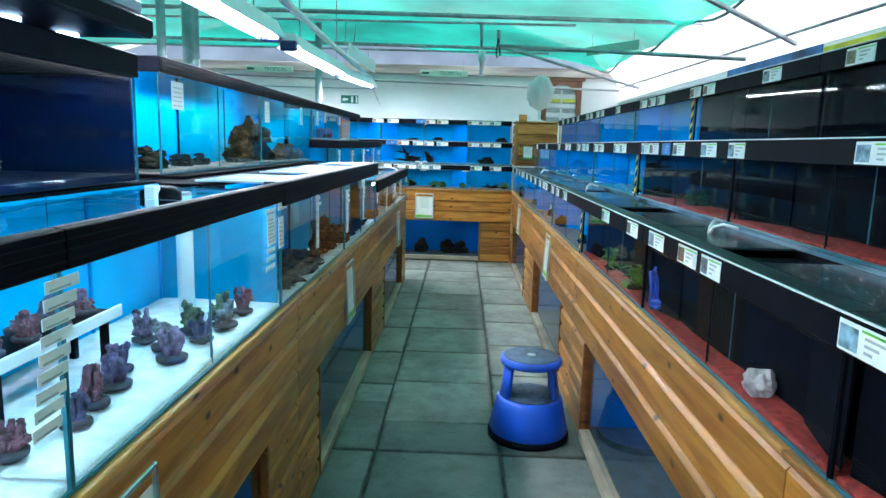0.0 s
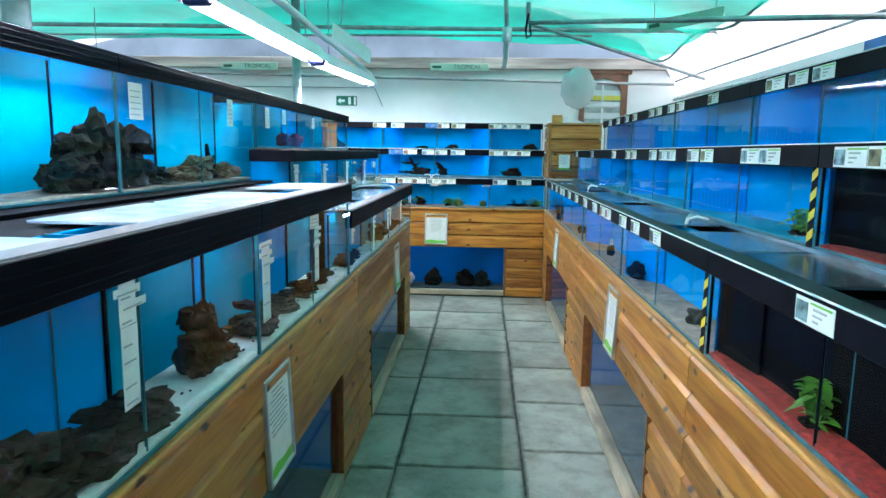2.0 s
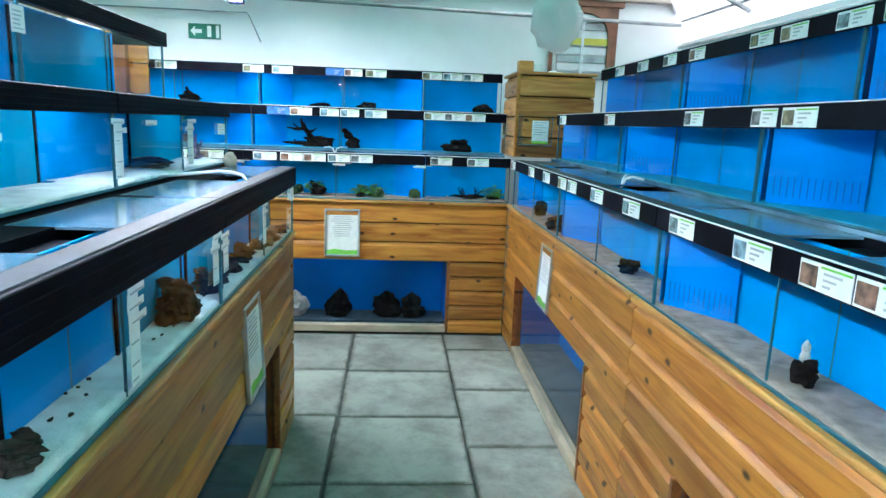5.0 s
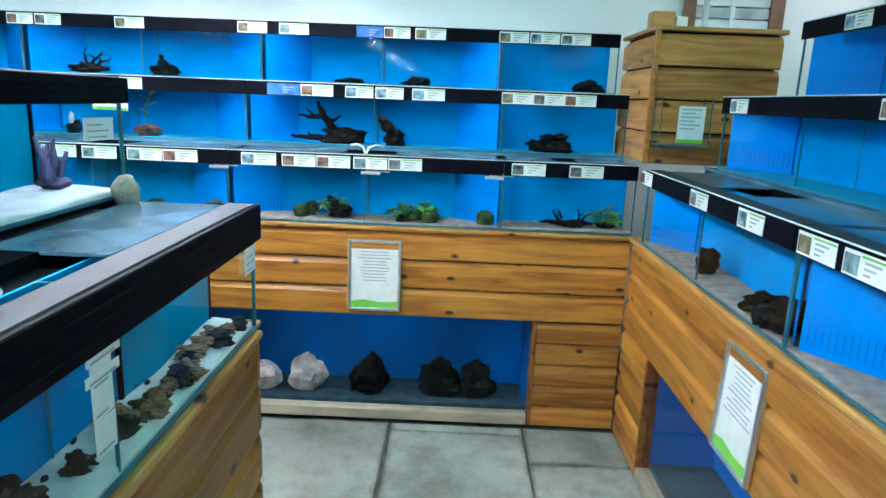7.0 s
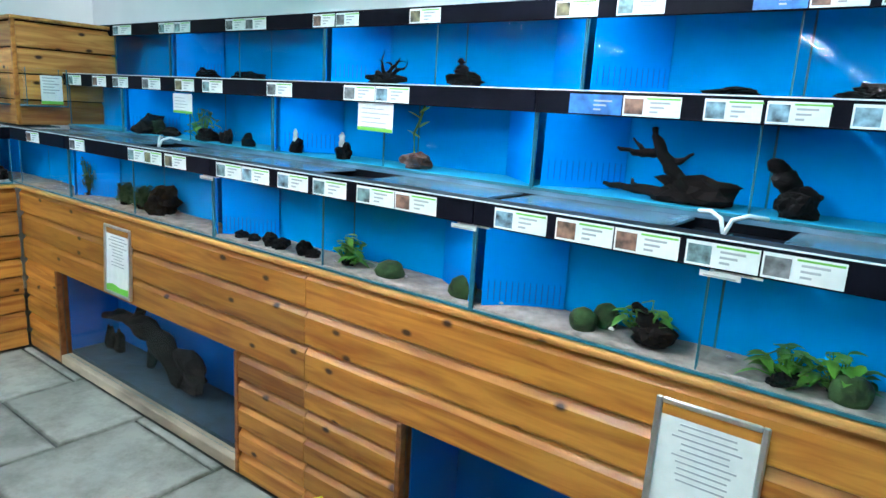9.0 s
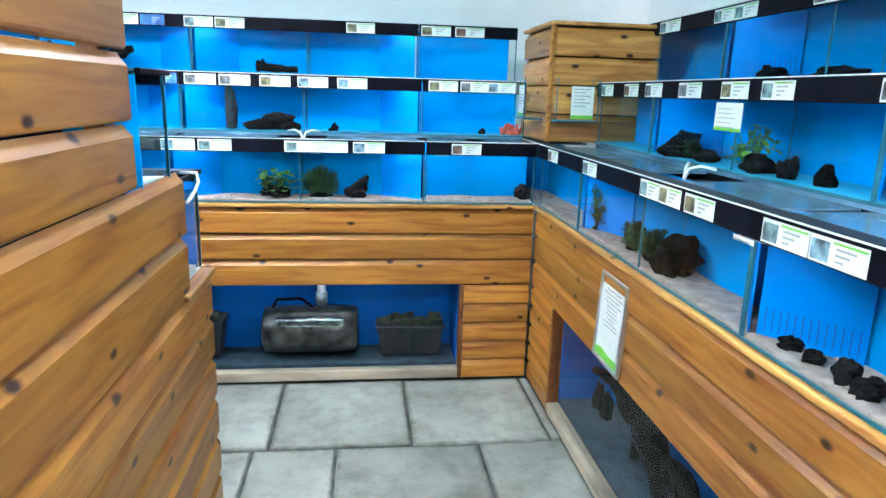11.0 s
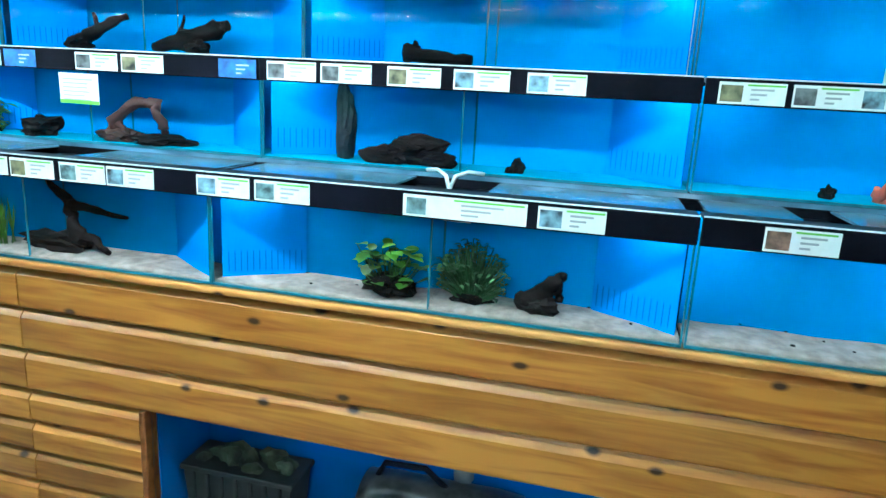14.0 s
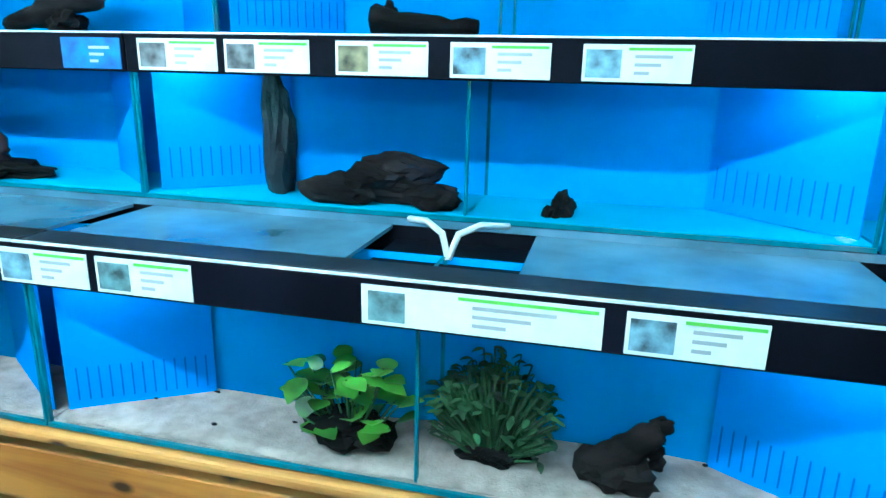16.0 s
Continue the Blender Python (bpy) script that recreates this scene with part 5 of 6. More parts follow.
solid("water_hose", tube(bmesh.new(), [(-0.89, 5.95, 1.222), (-0.86, 5.91, 1.232), (-0.82, 5.90, 1.236), (-0.78, 5.98, 1.236), (-0.74, 6.07, 1.236), (-0.70, 6.09, 1.232), (-0.66, 6.06, 1.226), (-0.635, 6.0, 1.213)], 0.0055, 8), LAMP_BODY, I, "white plastic hose lying across the tank cover", "hose")
solid("filter_sponge", lump(bmesh.new(), 0.06, 0.05, 0.065, random.Random(3), 0.15), material("buff_sponge", (0.48, 0.42, 0.32), 0.9, vary=0.2, scale=30, bump=0.6, bump_scale=150), pose(-0.875, 6.775, 1.199), "pale buff filter sponge lying on the tank ledge", "sponge")

# ---- things inside the tanks ----
ROCK = material("dark_lava_rock", (0.008, 0.007, 0.007), 0.85, vary=0.6, scale=14, bump=0.7, bump_scale=60, spec=0.1)
MOSSY = material("mossy_stone", (0.05, 0.06, 0.035), 0.9, vary=0.5, scale=18, bump=0.7, bump_scale=90)
PALE = material("pink_white_stone", (0.55, 0.44, 0.44), 0.8, vary=0.3, scale=14, bump=0.5, bump_scale=50)


def mottled(name, colors, scale=16.0, rough=0.85):
    """Encrusted rock: patches of several colours over a pitted surface."""
    m = material(name, colors[0], rough, vary=0.2, scale=scale, bump=1.0, bump_scale=80, spec=0.1)
    nt = m.node_tree
    ramp = next(n for n in nt.nodes if n.type == "VALTORGB")
    e = ramp.color_ramp.elements
    e[0].position, e[0].color = 0.28, (*colors[0], 1)
    e[1].position, e[1].color = 0.74, (*colors[-1], 1)
    for i, c in enumerate(colors[1:-1]):
        n = e.new(0.28 + 0.46 * (i + 1) / (len(colors) - 1))
        n.color = (*c, 1)
    return m


WOOD = material("bogwood", (0.010, 0.007, 0.007), 0.8, vary=0.5, scale=12, stretch=(1, 1, 3), bump=0.6, bump_scale=60, spec=0.1)
REEF = mottled("coralline_rock", ((0.010, 0.008, 0.008), (0.04, 0.022, 0.017), (0.024, 0.026, 0.015), (0.055, 0.034, 0.032), (0.13, 0.11, 0.10)), 26)
PALE_REEF = mottled("buff_reef_rock", ((0.06, 0.04, 0.03), (0.30, 0.20, 0.12), (0.22, 0.11, 0.07), (0.42, 0.34, 0.25)), 22)
RED_REEF = mottled("rusty_reef_rock", ((0.05, 0.015, 0.012), (0.17, 0.05, 0.035), (0.11, 0.04, 0.04)), 22)
PITTED = mottled("pitted_dark_stone", ((0.012, 0.014, 0.018), (0.02, 0.025, 0.03), (0.03, 0.05, 0.05), (0.10, 0.16, 0.15)), 9)
RED_WOOD = material("red_bogwood", (0.055, 0.018, 0.014), 0.8, vary=0.5, scale=12, bump=0.6)
LEAF = material("broad_leaf", (0.10, 0.26, 0.025), 0.45, vary=0.4, scale=12)
DARK_LEAF = material("dark_moss_leaf", (0.025, 0.075, 0.02), 0.7, vary=0.5, scale=20)
MOSS = material("moss_ball_green", (0.03, 0.06, 0.015), 0.95, vary=0.5, scale=30, bump=1.0, bump_scale=150)
CORAL_BLUE = material("blue_coral_resin", (0.02, 0.06, 0.42), 0.6, vary=0.3, scale=20, bump=0.4)
CORAL_RED = material("red_coral_resin", (0.5, 0.1, 0.06), 0.7, vary=0.3, scale=25, bump=0.5)
CORAL_PURPLE = material("purple_coral", (0.08, 0.065, 0.15), 0.7, vary=0.4, scale=25, bump=0.6)
CORAL_FRAG = material("brown_coral_frag", (0.14, 0.055, 0.075), 0.75, vary=0.5, scale=40, bump=0.8, bump_scale=150)
PLUG = material("frag_plug", (0.05, 0.045, 0.06), 0.9, vary=0.3, scale=40)
POT = material("brown_pot", (0.1, 0.04, 0.025), 0.7, vary=0.3, scale=20)
COUNT = [0]


def seed():
    COUNT[0] += 1
    return random.Random(COUNT[0] * 17)


def stone(name, bank, u, d, z, w, h, mat, label, category, pieces=1, rough=0.38):
    rng = seed()
    bm = bmesh.new()
    dd = min(w, 0.15)
    if pieces <= 3:
        lump(bm, w * (1 if pieces == 1 else 0.75), dd * 0.8, h, rng, rough)
        for k in range(pieces - 1):
            lump(bm, w * rng.uniform(0.35, 0.55), dd * 0.5, h * rng.uniform(0.3, 0.75), rng, rough, rng.uniform(-0.35, 0.35) * w, rng.uniform(-0.3, 0.1) * dd, 0, 2)
    else:
        # a heap: a low core, then knobs piled over it
        lump(bm, w * 0.8, dd * 0.8, h * 0.55, rng, rough)
        for k in range(pieces * 2):
            zz = rng.uniform(0, 0.72)
            sp = 0.48 * (1 - 0.75 * zz)
            lump(bm, w * rng.uniform(0.22, 0.42), dd * rng.uniform(0.3, 0.5), h * rng.uniform(0.2, 0.36), rng, 0.7, rng.uniform(-sp, sp) * w, rng.uniform(-0.3, 0.25) * dd, zz * h, 2)
    return solid(name, bm, mat, bank @ pose(u, d, z - 0.004), label, category, name + "s in tanks")


def dark_rock(bank, u, d, z, w, h):
    stone("rock", bank, u, d, z, w, h, ROCK, "rough dark lava rock lying in the tank", "rock", 3 if w > 0.12 else 2, 0.5)


def pale_rock(bank, u, d, z, w, h):
    stone("rock", bank, u, d, z, w, h, PALE, "rough pinkish white stone in the tank", "rock", 1, 0.35)


def reef_rock(bank, u, d, z, w, h):
    stone("reef_rock", bank, u, d, z, w, h, REEF, "brown coralline reef rock on white sand", "rock", 9 if w > 0.09 else 5, 0.6)


def pale_reef(bank, u, d, z, w, h):
    stone("reef_rock", bank, u, d, z, w, h, PALE_REEF, "pale buff reef rock on white sand", "rock", 7, 0.6)


def red_reef(bank, u, d, z, w, h):
    stone("reef_rock", bank, u, d, z, w, h, RED_REEF, "rusty red rounded reef rock in the tank", "rock", 2, 0.3)


def moss_ball(bank, u, d, z, w, h):
    stone("moss_ball", bank, u, d, z, w, h * 1.15, MOSS, "round dark green moss ball on the gravel", "moss ball", 1, 0.12)


def stone_pillar(bank, u, d, z, w, h):
    stone("stone_pillar", bank, u, d, z, w, h, PITTED, "tall upright dark stone with pale patches", "rock", 2, 0.3)


def driftwood(bank, u, d, z, w, h, arms=3, mat=None, label="dark branching bogwood root in the tank"):
    """A crooked log with thin twisting branches and twigs."""
    rng = seed()
    bm = bmesh.new()
    n = 9
    log = [Vector((w * (-0.5 + i / (n - 1)), 0.015 * math.sin(i * 1.3 + u), h * (0.13 + 0.10 * rng.random()))) for i in range(n)]
    tube(bm, log, [h * 0.05 + h * 0.13 * math.sin(math.pi * (i + 0.4) / n) * rng.uniform(0.7, 1.25) for i in range(n)], 9)
    lump(bm, w * 0.45, 0.08, h * 0.38, rng, 0.55, w * rng.uniform(-0.1, 0.2))

    def branch(p, ang, length, r, depth):
        pts, rad = [p.copy()], [r]
        steps = 6
        for i in range(steps):
            ang += rng.uniform(-0.5, 0.5)
            q = pts[-1] + Vector((math.cos(ang), rng.uniform(-0.25, 0.25), math.sin(ang) * 0.9)) * (length / steps)
            q.z = max(0.01, min(q.z, h))
            q.y = max(-0.06, min(q.y, 0.06))
            pts.append(q)
            rad.append(max(0.0015, r * (1 - 0.8 * (i + 1) / steps) * rng.uniform(0.8, 1.2)))
            if depth and i in (2, 4):
                branch(q, ang + rng.choice((-0.8, 0.8)), length * 0.4, rad[-1] * 0.8, depth - 1)
        tube(bm, pts, rad, 6)

    for k in range(arms + 1):
        s = -1 if k % 2 else 1
        p = log[rng.randrange(2, n - 2)]
        branch(p, math.pi / 2 - s * rng.uniform(0.2, 1.2), min(w * 0.6, h * 1.1), h * 0.07 + 0.003, 1)
    return solid("driftwood", bm, mat or WOOD, bank @ pose(u, d, z), label, "driftwood", "driftwood pieces")


def leaf(bm, base, direction, length, width, droop):
    d = direction.normalized()
    side = d.cross(Vector((0, 0, 1)))
    side = side.normalized() if side.length > 0.01 else Vector((1, 0, 0))
    prev = None
    for i in range(5):
        t = i / 4
        c = base + d * length * t + Vector((0, 0, -droop * t * t * length))
        ww = width * math.sin(math.pi * (0.12 + 0.86 * t)) * 0.5
        row = (bm.verts.new(c - side * ww), bm.verts.new(c + Vector((0, 0, -ww * 0.3))), bm.verts.new(c + side * ww))
        if prev:
            bm.faces.new((prev[0], prev[1], row[1], row[0])).smooth = True
            bm.faces.new((prev[1], prev[2], row[2], row[1])).smooth = True
        prev = row


def plant(name, bank, u, d, z, w, h, mat, label, count, size, stalk=True):
    rng = seed()
    p = thing(name, bank @ pose(u, d, z - 0.003), label, "aquatic plant", name + "s in tanks")
    bm = bmesh.new()
    stems = bmesh.new()
    for k in range(count):
        a = rng.uniform(0, 2 * math.pi)
        top = Vector((rng.uniform(-0.4, 0.4) * w, rng.uniform(-0.3, 0.3) * min(w, 0.12), h * rng.uniform(0.25, 0.95)))
        top.z *= 1.1 - 0.75 * (top.x / (0.5 * w)) ** 2 * rng.uniform(0.5, 1.2)
        if stalk:
            tube(stems, [(top.x * 0.2, top.y * 0.2, 0), (top.x * 0.6, top.y * 0.6, top.z * 0.6), top], [0.002, 0.0017, 0.0012], 4)
        leaf(bm, top, Vector((math.cos(a), 0.7 * math.sin(a), rng.uniform(-0.1, 0.6))), size * rng.uniform(0.7, 1.25), size * 0.55, 0.5)
    if stalk:
        part("stems", stems, mat, p)
    else:
        stems.free()
    part("leaves", bm, mat, p)
    part("root_clump", lump(bmesh.new(), w * 0.45, 0.05, min(0.03, h * 0.25), rng, 0.4), ROCK, p)
    return p


def leafy_plant(bank, u, d, z, w, h):
    plant("leafy_plant", bank, u, d, z, w, h, LEAF, "bright green broad-leaved plant in the tank", 46, 0.04)


def bushy_plant(bank, u, d, z, w, h):
    plant("bushy_plant", bank, u, d, z, w, h, DARK_LEAF, "dense dark green mossy plant in the tank", 420, 0.018)


def broad_plant(bank, u, d, z, w, h):
    """A clump of round-leaved stems over a dark root mat."""
    rng = seed()
    p = thing("leafy_plant", bank @ pose(u, d, z - 0.003), "bright green round-leaved plant over dark roots", "aquatic plant", "leafy_plants in tanks")
    leaves, stems = bmesh.new(), bmesh.new()
    for k in range(62):
        a = rng.uniform(0, 2 * math.pi)
        top = Vector((rng.uniform(-0.48, 0.48) * w, rng.uniform(-0.04, 0.04), h * rng.uniform(0.2, 0.95)))
        tube(stems, [(top.x * 0.2, 0, 0.01), (top.x * 0.7, top.y * 0.6, top.z * 0.6), top], [0.0022, 0.0018, 0.0012], 4)
        leaf(leaves, top, Vector((math.cos(a), -0.3 + 0.6 * math.sin(a), rng.uniform(0.0, 0.9))), rng.uniform(0.028, 0.046), 0.034, 0.4)
    part("stems", stems, DARK_LEAF, p)
    part("leaves", leaves, LEAF, p)
    part("root_clump", lump(bmesh.new(), w * 0.75, 0.07, h * 0.4, rng, 0.5), ROCK, p, "dark tangled root mat")


def grass_plant(bank, u, d, z, w, h):
    rng = seed()
    p = thing("grass_plant", bank @ pose(u, d, z - 0.003), "tall green ribbon grass in the tank", "aquatic plant", "grass plants in tanks")
    bm = bmesh.new()
    for k in range(40):
        x, y = rng.uniform(-0.3, 0.3) * w, rng.uniform(-0.02, 0.02)
        leaf(bm, Vector((x, y, 0)), Vector((rng.uniform(-0.22, 0.22), rng.uniform(-0.1, 0.1), 1)), h * rng.uniform(0.7, 1.1), 0.006, 0.05)
    part("blades", bm, LEAF, p)


def potted_stem(bank, u, d, z, w, h):
    rng = seed()
    p = thing("potted_plant", bank @ pose(u, d, z), "yellow-green stemmed plant in a brown root pot", "aquatic plant")
    part("pot", lump(bmesh.new(), w * 0.9, 0.07, h * 0.24, rng, 0.4), POT, p)
    part("stem", tube(bmesh.new(), [(-0.01, 0, h * 0.2), (-0.015, 0, h * 0.5), (0.01, 0, h * 0.7), (0.03, 0, h * 0.95)], 0.004, 6), LEAF, p)
    bm = bmesh.new()
    for zz, sx in ((0.45, -1), (0.6, 1), (0.72, -1), (0.8, 1), (0.92, 1), (0.95, -0.3)):
        leaf(bm, Vector((0.01, 0, h * zz)), Vector((sx, -0.2, 0.7)), 0.06, 0.022, 0.2)
    part("leaves", bm, material("yellow_green_leaf", (0.32, 0.42, 0.03), 0.5, vary=0.2), p)


def branch_coral(name, bank, u, d, z, w, h, mat, label, n):
    rng = seed()
    bm = bmesh.new()
    lump(bm, w * 0.7, 0.06, h * 0.25, rng, 0.3)
    for k in range(n):
        x, y = rng.uniform(-0.3, 0.3) * w, rng.uniform(-0.02, 0.02)
        lean = rng.uniform(-0.35, 0.35) * w
        hh = h * rng.uniform(0.55, 1.0)
        tube(bm, [(x, y, h * 0.1), (x + lean * 0.5, y, hh * 0.55), (x + lean * 0.7, y + rng.uniform(-0.02, 0.02), hh)], [w * 0.09, w * 0.075, w * 0.05], 7)
    solid(name, bm, mat, bank @ pose(u, d, z - 0.003), label, "coral", name + "s")


def blue_coral(bank, u, d, z, w, h):
    branch_coral("coral_ornament", bank, u, d, z, w, h, CORAL_BLUE, "bright blue branching coral ornament", 9)


def red_coral(bank, u, d, z, w, h):
    branch_coral("coral_ornament", bank, u, d, z, w, h, CORAL_RED, "orange red branching coral ornament", 8)


def purple_coral(bank, u, d, z, w, h):
    branch_coral("coral_ornament", bank, u, d, z, w, h, CORAL_PURPLE, "muted purple branching coral", 14)


FRAG_TONES = [CORAL_FRAG, CORAL_PURPLE, material("olive_coral_frag", (0.10, 0.13, 0.07), 0.75, vary=0.5, scale=40, bump=0.8, bump_scale=150),
              material("mauve_coral_frag", (0.22, 0.14, 0.24), 0.75, vary=0.5, scale=40, bump=0.8, bump_scale=150), material("grey_coral_frag", (0.16, 0.17, 0.19), 0.8, vary=0.5, scale=40, bump=0.8, bump_scale=150)]
FRAG_WORDS = ["brown", "purple", "olive green", "mauve", "grey"]


def coral_frag(bank, u, d, z, w, h, kind=0):
    """A coral cutting on a dark disc: stubby knobbed branches that fork from one foot."""
    rng = seed()
    c = thing("coral_frag", bank @ pose(u, d, z), FRAG_WORDS[kind] + " coral frag glued on a dark round disc", "coral", "coral frags")
    part("plug", lathe(bmesh.new(), [(0.012, 0), (0.014, 0.008), (w * 0.5, 0.010), (w * 0.52, 0.018), (w * 0.4, 0.021), (0.004, 0.022)], 16), PLUG, c)
    bm = bmesh.new()
    for k in range(11):
        a = k * 2.4 + rng.uniform(-0.4, 0.4)
        r = w * rng.uniform(0.1, 0.42)
        hh = h * rng.uniform(0.45, 1.0)
        x, y = math.cos(a) * r, math.sin(a) * r
        tube(bm, [(x * 0.25, y * 0.25, 0.016), (x * 0.7, y * 0.7, hh * 0.55), (x, y, hh)], [w * 0.13, w * 0.11, w * 0.09], 7)
        for q in range(3):
            lump(bm, w * rng.uniform(0.2, 0.32), w * 0.25, h * rng.uniform(0.14, 0.26), rng, 0.5, x * rng.uniform(0.6, 1.15), y * rng.uniform(0.6, 1.15), hh * rng.uniform(0.35, 0.92), 1)
    part("polyps", bm, FRAG_TONES[kind], c)


def bog_root(bank, u, d, z, arms, lumps=(), mat=None, label="dark branching bogwood root in the tank"):
    """A rooted piece of bogwood: crooked tapering limbs given as (x, z, radius) runs, and swollen knots."""
    rng = seed()
    bm = bmesh.new()
    for run in arms:
        pts, rad = [], []
        for (xa, za, ra), (xb, zb, rb) in zip(run, run[1:]):
            for q in range(4):
                f = q / 4
                pts.append(Vector((xa + (xb - xa) * f + rng.uniform(-0.004, 0.004), rng.uniform(-0.008, 0.008), max(ra * 0.6, za + (zb - za) * f + rng.uniform(-0.003, 0.003)))))
                rad.append((ra + (rb - ra) * f) * rng.uniform(0.8, 1.2))
        x, zz, r = run[-1]
        pts.append(Vector((x, 0, max(r, zz))))
        rad.append(r)
        tube(bm, pts, rad, 8)
    for x, w, h in lumps:
        lump(bm, w, 0.07, h, rng, 0.5, x)
    return solid("driftwood", bm, mat or WOOD, bank @ pose(u, d, z), label, "driftwood", "driftwood pieces")


def log_pile(bank, u, d, z, w, h):
    """Short dark logs lying across one another."""
    bm = bmesh.new()
    rng = seed()
    for x, y, zz, ln, r in ((0.06, 0.01, 0.0, 0.80, 0.55), (-0.28, -0.02, 0.0, 0.46, 0.60), (0.10, 0.02, 0.42, 0.55, 0.58), (-0.08, 0.0, 0.30, 0.40, 0.5), (0.34, -0.02, 0.0, 0.34, 0.50)):
        lump(bm, w * ln, 0.05, h * r, rng, 0.32, x * w, y, zz * h)
    return solid("driftwood", bm, WOOD, bank @ pose(u, d, z), "pile of short dark logs lying in the tank", "driftwood", "driftwood pieces")


PALE_RESIN = material("white_resin", (0.62, 0.62, 0.58), 0.7, vary=0.3, scale=40, bump=0.3)


def ornament(bank, u, d, z, w, h):
    """A dark rough base with a small white resin cap."""
    rng = seed()
    o = thing("tank_ornament", bank @ pose(u, d, z - 0.003), "small dark resin ornament with a white cap", "ornament", "tank ornaments")
    bm = lump(bmesh.new(), w, 0.04, h * 0.55, rng, 0.5)
    lump(bm, w * 0.5, 0.03, h * 0.3, rng, 0.5, w * 0.3, 0, h * 0.35, 2)
    part("base", bm, ROCK, o)
    part("cap", lathe(bmesh.new(), [(w * 0.16, h * 0.45), (w * 0.2, h * 0.6), (w * 0.14, h * 0.72), (w * 0.17, h * 0.85), (w * 0.05, h)], 10, -w * 0.1), PALE_RESIN, o)


Z0, Z1, Z2 = 0.934, 1.230, 1.510
# north tanks, lowest row
for u, w in ((-3.06, 0.10), (-2.92, 0.12)):
    bushy_plant(NORTH, u, 0.07, Z0, w, 0.10)
dark_rock(NORTH, -2.76, 0.07, Z0, 0.17, 0.11)
bushy_plant(NORTH, -3.40, 0.07, Z0, 0.12, 0.18)
for u, w, h in ((-2.19, 0.06, 0.03), (-2.12, 0.05, 0.025), (-2.03, 0.06, 0.045), (-1.97, 0.07, 0.04), (-1.85, 0.07, 0.045), (-1.80, 0.05, 0.03)):
    dark_rock(NORTH, u, 0.055, Z0 - 0.004, w, h)
leafy_plant(NORTH, -1.64, 0.06, Z0, 0.11, 0.09)
moss_ball(NORTH, -1.46, 0.055, Z0 - 0.008, 0.095, 0.052)
moss_ball(NORTH, -1.19, 0.055, Z0 - 0.008, 0.085, 0.06)
moss_ball(NORTH, -0.826, 0.05, Z0 - 0.008, 0.07, 0.056)
moss_ball(NORTH, -0.79, 0.10, Z0, 0.065, 0.056)
bog_root(NORTH, -0.66, 0.06, Z0, (((-0.05, 0.085, 0.010), (-0.02, 0.05, 0.022), (0.05, 0.022, 0.018)),), ((0.0, 0.09, 0.05),))
leafy_plant(NORTH, -0.68, 0.07, Z0, 0.12, 0.10)
leafy_plant(NORTH, -0.38, 0.06, Z0, 0.13, 0.08)
leafy_plant(NORTH, -0.29, 0.075, Z0, 0.11, 0.08)
dark_rock(NORTH, -0.38, 0.055, Z0 - 0.004, 0.08, 0.03)
moss_ball(NORTH, -0.266, 0.045, Z0 - 0.010, 0.075, 0.058)
moss_ball(NORTH, -0.022, 0.05, Z0 - 0.008, 0.085, 0.06)
driftwood(NORTH, 0.33, 0.06, Z0, 0.23, 0.07)
leafy_plant(NORTH, 0.50, 0.07, Z0, 0.17, 0.09)
# north tanks, middle row
dark_rock(NORTH, -3.30, 0.33, Z1, 0.18, 0.09)
bushy_plant(NORTH, -3.24, 0.33, Z1, 0.09, 0.07)
dark_rock(NORTH, -3.10, 0.32, Z1, 0.09, 0.045)
leafy_plant(NORTH, -2.86, 0.33, Z1, 0.16, 0.15)
dark_rock(NORTH, -2.81, 0.32, Z1, 0.10, 0.06)
dark_rock(NORTH, -2.67, 0.32, Z1, 0.075, 0.06)
dark_rock(NORTH, -2.515, 0.32, Z1, 0.06, 0.055)
ornament(NORTH, -2.21, 0.32, Z1, 0.055, 0.095)
ornament(NORTH, -1.95, 0.32, Z1, 0.065, 0.10)
potted_stem(NORTH, -1.60, 0.32, Z1, 0.13, 0.23)
bog_root(NORTH, -0.76, 0.32, Z1, (((0.06, 0.03, 0.03), (0.02, 0.075, 0.018), (-0.02, 0.12, 0.016), (-0.045, 0.185, 0.009)), ((-0.03, 0.125, 0.012), (-0.085, 0.115, 0.010), (-0.14, 0.128, 0.004)), ((-0.01, 0.10, 0.010), (0.03, 0.105, 0.008), (0.06, 0.128, 0.003)), ((0.04, 0.022, 0.018), (-0.08, 0.022, 0.012), (-0.17, 0.03, 0.005)), ((-0.07, 0.02, 0.008), (-0.09, 0.05, 0.004)), ((-0.06, 0.12, 0.007), (-0.10, 0.155, 0.003))), ((0.075, 0.19, 0.075),))
bog_root(NORTH, -0.465, 0.32, Z1, (((0.02, 0.0, 0.03), (0.0, 0.06, 0.026), (-0.03, 0.10, 0.026), (-0.055, 0.125, 0.012)), ((0.02, 0.04, 0.016), (0.06, 0.055, 0.006))), ((0.01, 0.09, 0.07),))
stone("rock", NORTH, 0.27, 0.33, Z1, 0.24, 0.10, ROCK, "heap of rough dark lava rock in the tank", "rock", 6, 0.6)
bushy_plant(NORTH, 0.29, 0.315, Z1, 0.12, 0.05)
